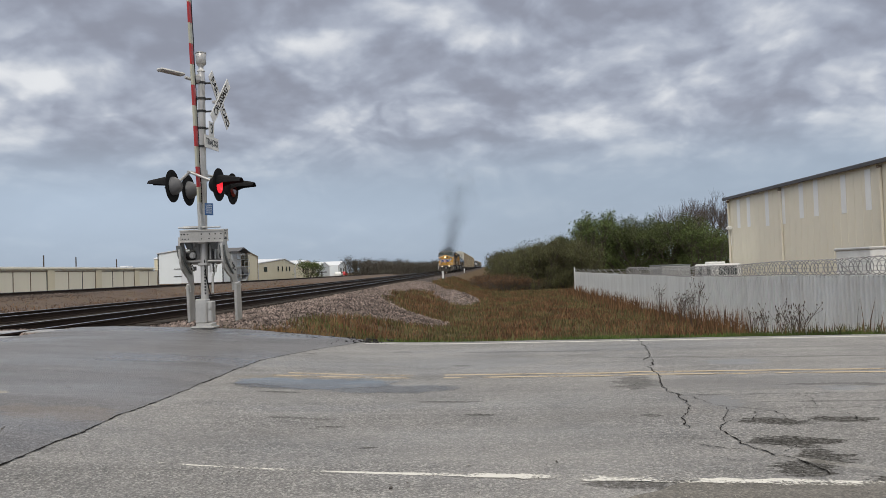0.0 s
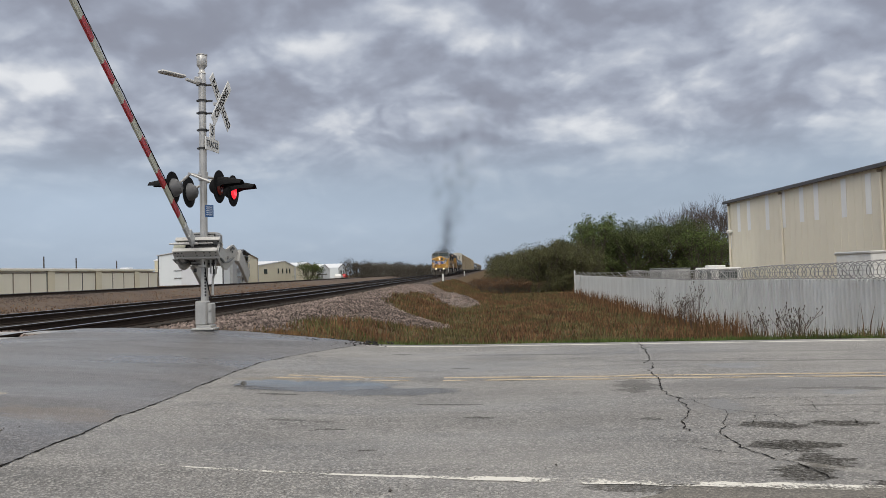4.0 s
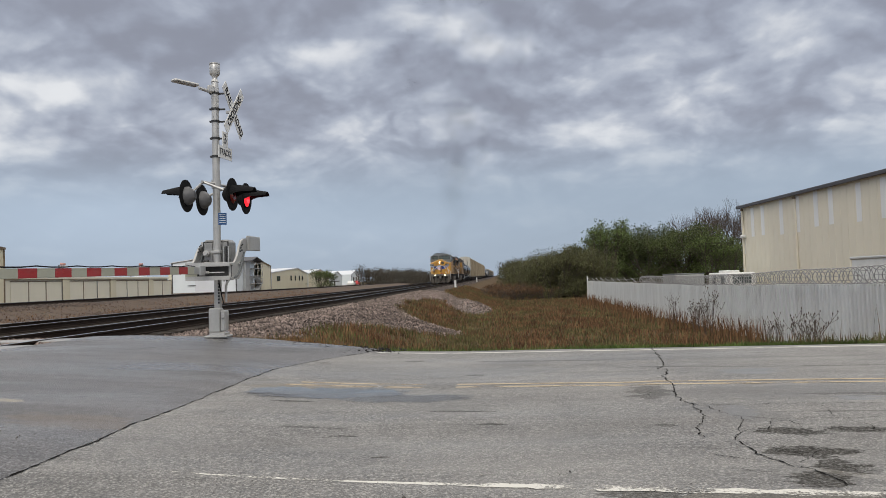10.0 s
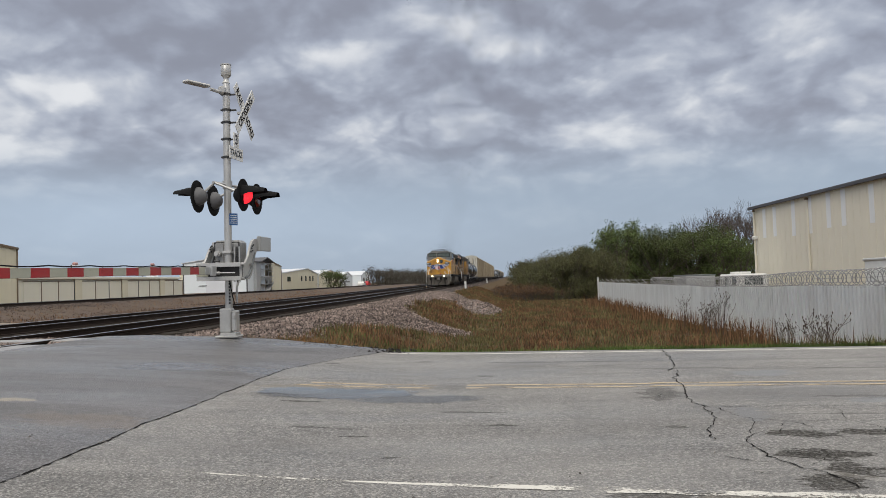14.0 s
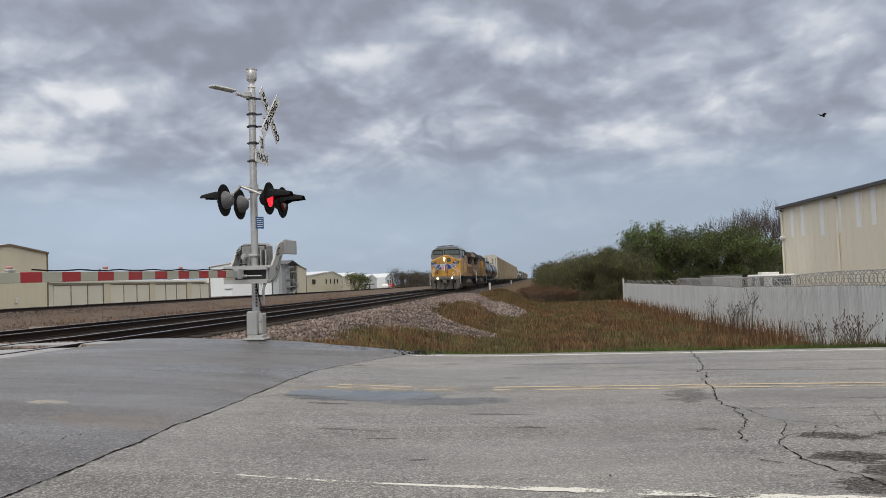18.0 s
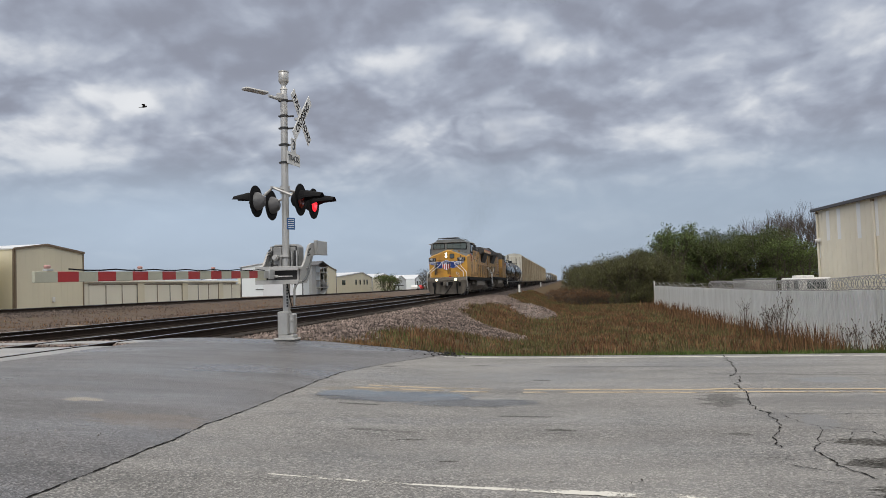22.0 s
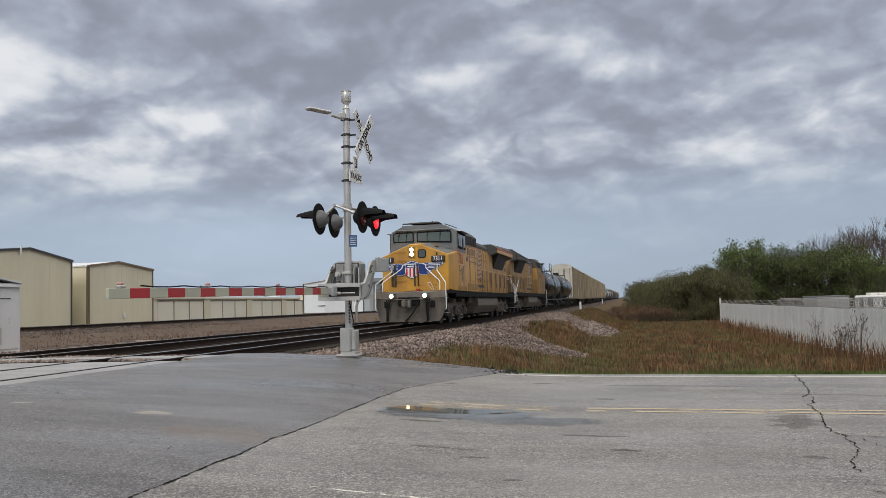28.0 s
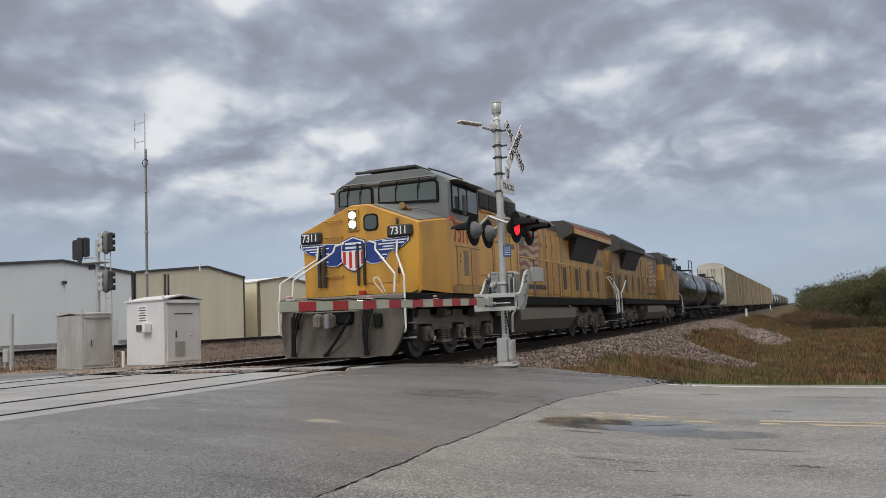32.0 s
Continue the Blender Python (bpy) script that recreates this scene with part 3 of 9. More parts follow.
def asphalt_material(name, base, agg, dark, wet, scale=1.0, patch=0.5, marks=(), pits=0.45):
    """Worn asphalt: stones, stains, damp patches that shine, pale streaks of painted sheen and wear."""
    m, nt, p = node_mat(name)
    N, L = nt.nodes.new, nt.links.new
    pos = N("ShaderNodeNewGeometry").outputs["Position"]

    def nz(scale, detail=4, rough=0.5, stretch=(1, 1, 1)):
        mp = N("ShaderNodeMapping")
        mp.inputs["Scale"].default_value = stretch
        L(pos, mp.inputs[0])
        n = N("ShaderNodeTexNoise")
        n.inputs["Scale"].default_value, n.inputs["Detail"].default_value, n.inputs["Roughness"].default_value = scale, detail, rough
        L(mp.outputs[0], n.inputs["Vector"])
        return n.outputs[0]

    def rng(v, a, b, lo=0.0, hi=1.0):
        n = N("ShaderNodeMapRange")
        for i, w in ((1, a), (2, b), (3, lo), (4, hi)):
            n.inputs[i].default_value = w
        L(v, n.inputs[0])
        return n.outputs[0]

    def mixc(f, a, b):
        n = N("ShaderNodeMix")
        n.data_type = "RGBA"
        L(f, n.inputs[0])
        for i, v in ((6, a), (7, b)):
            if isinstance(v, tuple):
                n.inputs[i].default_value = (*v, 1)
            else:
                L(v, n.inputs[i])
        return n.outputs[2]

    vor = N("ShaderNodeTexVoronoi")
    vor.inputs["Scale"].default_value = 60.0 * scale
    L(pos, vor.inputs["Vector"])
    sp = N("ShaderNodeSeparateXYZ")
    L(vor.outputs["Color"], sp.inputs[0])
    col = mixc(rng(sp.outputs[0], 0.2, 0.95, 0, 0.7), base, agg)
    col = mixc(rng(nz(70 * scale, 2, 0.6), 0.47, 0.60, 0, 0.75), col, dark)
    col = mixc(rng(nz(9 * scale, 6, 0.75), 0.50, 0.68, 0, 0.4), col, dark)
    col = mixc(rng(nz(3.0, 6, 0.75, (0.5, 1.5, 1)), 0.48, 0.64, 0, 0.38), col, dark)
    pit = N("ShaderNodeTexVoronoi")
    pit.inputs["Scale"].default_value = 85.0
    L(pos, pit.inputs["Vector"])
    sp2 = N("ShaderNodeSeparateXYZ")
    L(pit.outputs["Color"], sp2.inputs[0])
    col = mixc(rng(sp2.outputs[1], 0.80, 0.84, 0, pits), col, tuple(c * 0.45 for c in dark))
    col = mixc(rng(sp2.outputs[1], 0.18, 0.14, 0, pits * 0.8), col, tuple(min(0.8, c * 1.35) for c in agg))
    col = mixc(rng(nz(0.8, 7, 0.6, (0.45, 1.6, 1)), 0.45, 0.72, 0, patch), col, dark)
    col = mixc(rng(nz(0.35, 5, 0.6), 0.4, 0.7, 0, 0.35), col, agg)
    # pale streaks: damp sheen painted into the colour, on old pavement also wear
    col = mixc(rng(nz(0.9, 5, 0.6, (0.22, 2.2, 1)), 0.50, 0.66, 0, 0.16), col, agg)
    wear = None
    # worn marks with ragged edges: middle, half sizes, turn, colour, strength
    if marks:
        def mth(op, a, b=0.0):
            n = N("ShaderNodeMath")
            n.operation = op
            for i, v in enumerate((a, b)):
                if isinstance(v, (int, float)):
                    n.inputs[i].default_value = v
                else:
                    L(v, n.inputs[i])
            return n.outputs[0]
        sx = N("ShaderNodeSeparateXYZ")
        L(pos, sx.inputs[0])
        rag = mth("ADD", mth("MULTIPLY", mth("SUBTRACT", nz(5.0, 6, 0.7, (0.6, 1.5, 1)), 0.5), 8.0), mth("MULTIPLY", mth("SUBTRACT", nz(30, 4, 0.7), 0.5), 2.6))
        speck = rng(nz(34, 4, 0.8), 0.40, 0.56, 0.55, 1.0)
        for mx_, my_, rx, ry, turn, tint, amt in marks:
            c, s_ = math.cos(radians(turn)), math.sin(radians(turn))
            dx, dy = mth("SUBTRACT", sx.outputs[0], mx_), mth("SUBTRACT", sx.outputs[1], my_)
            u = mth("MULTIPLY", mth("ADD", mth("MULTIPLY", dx, c), mth("MULTIPLY", dy, s_)), 1 / rx)
            v = mth("MULTIPLY", mth("ADD", mth("MULTIPLY", dx, -s_), mth("MULTIPLY", dy, c)), 1 / ry)
            q = mth("ADD", mth("ADD", mth("MULTIPLY", u, u), mth("MULTIPLY", v, v)), rag)
            k = mth("MULTIPLY", rng(q, 1.0, 1.35, amt, 0.0), speck)
            col = mixc(k, col, tint)
            if tint == CRUMB:
                wear = k if wear is None else mth("MAXIMUM", wear, k)
    L(col, p.inputs["Base Color"])
    damp = nz(0.55, 5, 0.6, (0.35, 1.3, 1))
    rough = rng(damp, 0.42, 0.62, wet[0], wet[1])
    p.inputs["Specular IOR Level"].default_value = 0.55
    if wear is not None:
        rough = mth("MAXIMUM", rough, mth("MULTIPLY", wear, 1.1))
        L(rng(wear, 0.0, 0.8, 0.55, 0.05), p.inputs["Specular IOR Level"])
    L(rough, p.inputs["Roughness"])
    b = N("ShaderNodeBump")
    b.inputs["Strength"].default_value, b.inputs["Distance"].default_value = 0.7, 0.008
    L(vor.outputs["Distance"], b.inputs["Height"])
    L(b.outputs[0], p.inputs["Normal"])
    return m


CRUMB, STAINED, BROWNISH, PALE_DUST = (0.032, 0.03, 0.027), (0.135, 0.132, 0.13), (0.20, 0.165, 0.12), (0.42, 0.40, 0.36)
DAMP = (0.19, 0.20, 0.215)
ROAD_MARKS = (
    # crumbled to the dark course below
    (1.91, 5.63, 0.20, 0.11, -5, CRUMB, 0.85), (2.34, 5.66, 0.19, 0.11, -6, CRUMB, 0.85), (1.84, 5.02, 0.20, 0.15, -28, CRUMB, 0.9), (1.83, 4.62, 0.13, 0.13, -30, CRUMB, 0.85), (1.60, 4.36, 0.15, 0.16, -20, CRUMB, 0.8),
    (1.63, 5.0, 0.10, 0.09, -3, CRUMB, 0.8), (1.31, 7.63, 0.17, 0.38, -9, CRUMB, 0.6), (1.14, 5.96, 0.09, 0.05, -4, CRUMB, 0.6), (3.02, 7.21, 0.35, 0.1, -8, CRUMB, 0.6), (2.3, 4.05, 0.4, 0.12, -8, CRUMB, 0.85), (0.8, 4.1, 0.25, 0.10, -8, CRUMB, 0.7),
    # damp, bluish
    (1.80, 6.44, 0.10, 0.25, -9, DAMP, 0.8), (2.95, 7.06, 0.20, 0.15, -7, DAMP, 0.9), (2.65, 8.98, 0.28, 0.22, -8, DAMP, 0.9), (-1.42, 7.82, 0.9, 0.42, -8, DAMP, 0.3), (-0.3, 9.6, 0.9, 0.5, -8, DAMP, 0.4),
    # scuffs and short tears across the lanes
    (-1.22, 10.92, 0.12, 0.07, -10, CRUMB, 0.6), (-0.34, 9.23, 0.10, 0.05, -12, CRUMB, 0.6), (-2.39, 10.6, 0.10, 0.07, -10, CRUMB, 0.6), (-2.04, 7.37, 0.22, 0.035, -7, CRUMB, 0.7), (-0.39, 6.76, 0.24, 0.03, -7, CRUMB, 0.7),
    (-0.12, 6.14, 0.12, 0.035, -5, CRUMB, 0.7), (-1.17, 5.75, 0.10, 0.03, 4, CRUMB, 0.7), (-1.29, 5.69, 0.07, 0.025, 0, CRUMB, 0.6), (-0.81, 5.05, 0.10, 0.02, 5, CRUMB, 0.7), (-1.62, 6.1, 0.35, 0.035, -10, CRUMB, 0.55), (0.09, 10.35, 0.35, 0.45, -13, STAINED, 0.7))
ROAD_SMEARS = (
    (0.6, 10.6, 0.9, 0.06, -7, CRUMB, 0.45), (1.9, 9.6, 0.8, 0.05, -7, CRUMB, 0.45), (3.6, 9.3, 1.2, 0.05, -7, CRUMB, 0.5), (4.6, 8.2, 1.0, 0.06, -6, STAINED, 0.7), (3.4, 7.45, 1.6, 0.35, -6, STAINED, 0.55), (2.2, 7.4, 0.7, 0.4, -6, STAINED, 0.55),
    (3.0, 10.4, 1.3, 0.07, -7, STAINED, 0.6), (5.5, 9.6, 1.6, 0.1, -7, STAINED, 0.6), (3.0, 6.35, 0.9, 0.03, -4, CRUMB, 0.5), (1.75, 6.5, 0.25, 0.5, 30, STAINED, 0.5), (-0.6, 6.8, 0.3, 0.3, 0, STAINED, 0.35), (0.4, 5.6, 0.5, 0.2, -8, STAINED, 0.35),
    (1.85, 4.42, 0.40, 0.035, -40, PALE_DUST, 0.3), (-2.1, 8.35, 0.6, 0.16, 2, BROWNISH, 0.5))
ASPH_OLD = asphalt_material("worn_grey_asphalt", (0.148, 0.143, 0.137), (0.415, 0.398, 0.375), (0.048, 0.0465, 0.044), (0.58, 0.38), 1.5, 0.35, ROAD_MARKS + ROAD_SMEARS, 0.55)
ASPH_NEW = asphalt_material("dark_damp_asphalt", (0.072, 0.069, 0.071), (0.245, 0.236, 0.24), (0.030, 0.029, 0.030), (0.50, 0.24), 1.3, 0.5,
                            ((-3.35, 6.0, 0.5, 0.22, -8, (0.16, 0.12, 0.085), 0.5), (-4.35, 6.75, 0.17, 0.07, 0, (0.36, 0.31, 0.23), 0.9), (-5.9, 6.9, 0.10, 0.03, 0, (0.36, 0.33, 0.27), 0.9), (-6.6, 6.9, 0.08, 0.03, 0, (0.36, 0.33, 0.27), 0.9),
                             (-5.3, 11.7, 0.40, 0.05, 62, (0.03, 0.03, 0.03), 0.8), (-4.2, 9.2, 1.0, 0.1, -6, (0.05, 0.048, 0.046), 0.6)), 0.7)
ASPH_CRUMB = asphalt_material("crumbled_asphalt", (0.085, 0.08, 0.07), (0.27, 0.25, 0.22), (0.03, 0.028, 0.025), (0.85, 0.7), 1.2, 0.6)


def edge_x(v):
    """Where the newer pavement begins, by the distance from the road's middle."""
    return -2.84 + 0.9 * smoothstep(0.8, 4.6, v) + 0.05 * noise.noise((v * 0.9, 2.2, 0)) + 0.02 * noise.noise((v * 5, 7.2, 0))


def sheet(name, label, xs, vs_at, z_of, material, category, rough=0.0):
    """A thin slab of pavement between two bounds across the road, for each x."""
    top, n = [], 13
    for x in xs:
        lo, hi = vs_at(x)
        for k in range(n):
            v = lo + (hi - lo) * k / (n - 1)
            y = v - 0.11 * x + 8.33
            top.append((x, y, z_of(x, y)))
    faces = [(i * n + k, (i + 1) * n + k, (i + 1) * n + k + 1, i * n + k + 1) for i in range(len(xs) - 1) for k in range(n - 1)]
    k0 = len(top)
    bot = [(x, y, z - 0.12) for x, y, z in top]
    ring = [i * n for i in range(len(xs))] + [(len(xs) - 1) * n + k for k in range(1, n)] + [i * n + n - 1 for i in range(len(xs) - 2, -1, -1)] + [k for k in range(n - 2, 0, -1)]
    faces += [(a, b, b + k0, a + k0) for a, b in zip(ring, ring[1:] + ring[:1])]
    s = Shape()
    s.add(top + bot, faces)
    return tagged(part(name, s, material), label, category, kind="structure")


def far_edge(x):
    return 3.95 + 0.06 * noise.noise((x * 0.8, 1.1, 0)) + 0.03 * noise.noise((x * 4, 3.1, 0))


def build_road():
    # old pavement; its west edge is the joint
    vs = [-60, -30, -16] + [-9 + 13 * i / 77 for i in range(78)]
    xs_share = [0, 0.002, 0.006, 0.012, 0.02, 0.03, 0.045, 0.065, 0.09, 0.13, 0.2, 0.35, 0.6, 1.0]
    s = Shape()
    grid = []
    for v in vs:
        x0 = edge_x(v)
        for sh in xs_share:
            x = x0 + (140 - x0) * sh
            vv = min(v, far_edge(x))
            grid.append((x, vv - 0.11 * x + 8.33, road_z(x) ))
    m_ = len(xs_share)
    s.add(grid, [(i * m_ + k, i * m_ + k + 1, (i + 1) * m_ + k + 1, (i + 1) * m_ + k) for i in range(len(vs) - 1) for k in range(m_ - 1)], True)
    tagged(part("road", s.mesh("road", ASPH_OLD, False), ASPH_OLD), "worn pale grey asphalt road with cracks and stains", "road", kind="structure")
    # newer pavement between the joint and the tracks, a little proud
    s, grid = Shape(), []
    vs2 = [-60, -30, -16] + [-9 + 14.4 * i / 86 for i in range(87)]
    for v in vs2:
        x0 = edge_x(v)
        for k in range(15):
            x = x0 + (-7.42 - x0) * k / 14
            lim = 5.15 - 0.9 * smoothstep(-4.4, -1.9, x) + 0.12 * noise.noise((x * 1.3, 0, 0)) + 0.05 * noise.noise((x * 6, 0, 4))
            vv = min(v, lim)
            grid.append((x, vv - 0.11 * x + 8.33, road_z(x) + (0.022 if k else 0.0) + 0.004 * noise.noise((x, v, 3))))
    s.add(grid, [(i * 15 + k, (i + 1) * 15 + k, (i + 1) * 15 + k + 1, i * 15 + k + 1) for i in range(len(vs2) - 1) for k in range(14)], True)
    tagged(part("new_pavement", s.mesh("new_pavement", ASPH_NEW, False), ASPH_NEW), "dark damp newer asphalt at the level crossing", "road", kind="structure")
    # west of the tracks the road goes on
    s = Shape()
    grid = []
    xw = [-14.4, -18, -22, -27, -30, -32.5]
    for x in xw:
        for v in (-60, -12, -5, 4.6):
            grid.append((x, v - 0.11 * x + 8.33, road_z(x) + 0.01))
    s.add(grid, [(i * 4 + k, i * 4 + k + 1, (i + 1) * 4 + k + 1, (i + 1) * 4 + k) for i in range(len(xw) - 1) for k in range(3)])
    tagged(part("road_west", s.mesh("road_west", ASPH_NEW, False), ASPH_NEW), "dark asphalt road beyond the tracks", "road", kind="structure")
    # painted lines, worn through
    for name, lab, v0, w, mm, x0, x1, lift in (("edge_line", "worn white painted edge line", -3.92, 0.11, LINE_W, -2.2, 60, 0.0035), ("far_edge_line", "white painted edge line along the grass", 3.62, 0.11, LINE_F, -1.9, 90, 0.003),
                                         ("centre_line", "faded yellow centre line", -0.03, 0.08, LINE_Y, -2.4, 90, 0.003), ("centre_line", "faded yellow centre line", 0.18, 0.08, LINE_Y, -2.2, 90, 0.003)):
        s = Shape()
        n = 500
        g = []
        for i in range(n + 1):
            x = x0 + (x1 - x0) * (i / n) ** 2
            wob = 0.02 * noise.noise((x * 0.7, v0, 0))
            ww = w * (0.28 + 0.62 * smoothstep(-1.0, 0.6, x)) * (1 + 0.6 * noise.noise((x * 5.1, 5, v0)) + 0.5 * noise.noise((x * 17, 5, v0))) if v0 < -3 else w
            for d in (-ww / 2, ww / 2):
                v = v0 + wob + d + (-0.085 - 0.05 * min(x, 2.5) if v0 < -3 else (-0.08 * smoothstep(1.5, 1.2, x) if v0 < 1 else 0))
                g.append((x, v - 0.11 * x + 8.33, road_z(x) + lift))
        s.add(g, [(2 * i, 2 * i + 2, 2 * i + 3, 2 * i + 1) for i in range(n)])
        tagged(part(name, s.mesh(name, mm, False), mm), lab, "road marking", kind="structure")


def paint_material(name, color, gap):
    """Road paint that has flaked: the asphalt shows through it."""
    m, nt, p = node_mat(name)
    N, L = nt.nodes.new, nt.links.new
    pos = N("ShaderNodeNewGeometry").outputs["Position"]
    n1, n2 = N("ShaderNodeTexNoise"), N("ShaderNodeTexNoise")
    n1.inputs["Scale"].default_value, n1.inputs["Detail"].default_value = 2.2, 6
    n2.inputs["Scale"].default_value, n2.inputs["Detail"].default_value = 40, 8
    n2.inputs["Roughness"].default_value = 0.7
    L(pos, n1.inputs["Vector"])
    L(pos, n2.inputs["Vector"])
    a = N("ShaderNodeMath")
    a.operation = "MULTIPLY_ADD"
    L(n1.outputs[0], a.inputs[0])
    a.inputs[1].default_value = 1.2
    b = N("ShaderNodeMath")
    b.operation = "MULTIPLY"
    L(n2.outputs[0], b.inputs[0])
    b.inputs[1].default_value = 0.8
    L(b.outputs[0], a.inputs[2])
    mr = N("ShaderNodeMapRange")
    mr.inputs[1].default_value, mr.inputs[2].default_value = gap - 0.06, gap + 0.06
    L(a.outputs[0], mr.inputs[0])
    tr, mx = N("ShaderNodeBsdfTransparent"), N("ShaderNodeMixShader")
    p.inputs["Base Color"].default_value = (*color, 1)
    p.inputs["Roughness"].default_value = 0.6
    L(mr.outputs[0], mx.inputs[0])
    L(tr.outputs[0], mx.inputs[1])
    L(p.outputs[0], mx.inputs[2])
    L(mx.outputs[0], nt.nodes["Material Output"].inputs[0])
    return m


LINE_W = paint_material("worn_white_road_paint", (0.66, 0.64, 0.59), 0.985)
LINE_F = paint_material("white_road_paint", (0.66, 0.64, 0.59), 0.84)
LINE_Y = paint_material("worn_yellow_road_paint", (0.47, 0.375, 0.25), 0.92)
build_ground()
build_road()


def rail_profile(cx):
    return [(cx - 0.07, -0.17), (cx - 0.07, -0.15), (cx - 0.012, -0.13), (cx - 0.012, -0.045), (cx - 0.036, -0.03), (cx - 0.036, 0.0),
            (cx + 0.036, 0.0), (cx + 0.036, -0.03), (cx + 0.012, -0.045), (cx + 0.012, -0.13), (cx + 0.07, -0.15), (cx + 0.07, -0.17)]


def build_track(x0, z0, y0, y1, slope, label, near_ties):
    tr = thing("railway_track", Matrix.Translation((x0, 0, 0)), label, "railway track", "parallel tracks")
    ys = [y0, 40.0, y1]
    for side in (-0.7525, 0.7525):
        s, h = Shape(), Shape()
        rings = [[(px, y, z0 + pz + slope * max(0, y - 40)) for px, pz in rail_profile(side)] for y in ys]
        s.loft(rings)
        r = part("rail", s, RAILB, tr, "rusty steel rail")
        h.loft([[(side + a, y, z0 + b + slope * max(0, y - 40)) for a, b in ((-0.033, 0.001), (-0.028, 0.004), (0.028, 0.004), (0.033, 0.001))] for y in ys])
        part("running_surface", h, RAILT, r, "polished rail head")
    tie = Shape().box((0, 0, 0), (2.6, 0.23, 0.18), 0.015).mesh("tie", TIEW)
    rest = Shape()
    y, k = 13.6, 0
    while y < 220:
        z = z0 - 0.17 - 0.088 + slope * max(0, y - 40)
        if k < near_ties:
            part("tie", tie, TIEW, tr, at=pose(random.uniform(-0.04, 0.04), y, z, 0, 0, random.uniform(-1, 1)))
        else:
            rest.box((0, y, z), (2.6, 0.23, 0.18))
        y += 0.52
        k += 1
    ob = part("far_tie_bed", rest.mesh("far_tie_bed", TIEW, False), TIEW, tr)
    ob["kind"] = "stuff"
    return tr


build_track(TRACK_A, 0.30, -60, 1150, 0.003, "main line track with rusty rails on dark timber ties", 200)
build_track(TRACK_B, 0.30, -60, 1150, 0.003, "second track with rusty rails on dark timber ties", 120)
build_track(TRACK_C, 0.52, -60, 700, 0.0, "siding track on a low stony bank", 0)


def build_crossing():
    """Concrete panels between and beside the rails."""
    cp = thing("level_crossing", pose(0, 0, 0), "grey concrete level crossing panels worn by tyres", "level crossing")
    for x0, x1 in ((-7.93, -7.38), (-9.42, -8.04), (-10.9, -9.53), (-12.09, -10.93), (-13.6, -12.21), (-14.5, -13.71)):
        y = -14.0
        while y < 12.6:
            ln = 2.4
            s = Shape().box(((x0 + x1) / 2, y + ln / 2, 0.19), (x1 - x0 - 0.02, min(ln, 13.0 - y) - 0.02, 0.2), 0.012)
            part("panel", s, CONC, cp)
            y += ln


build_crossing()

# ---------------------------------------------------------------- crossing signal with its gate


FLASHERS = []


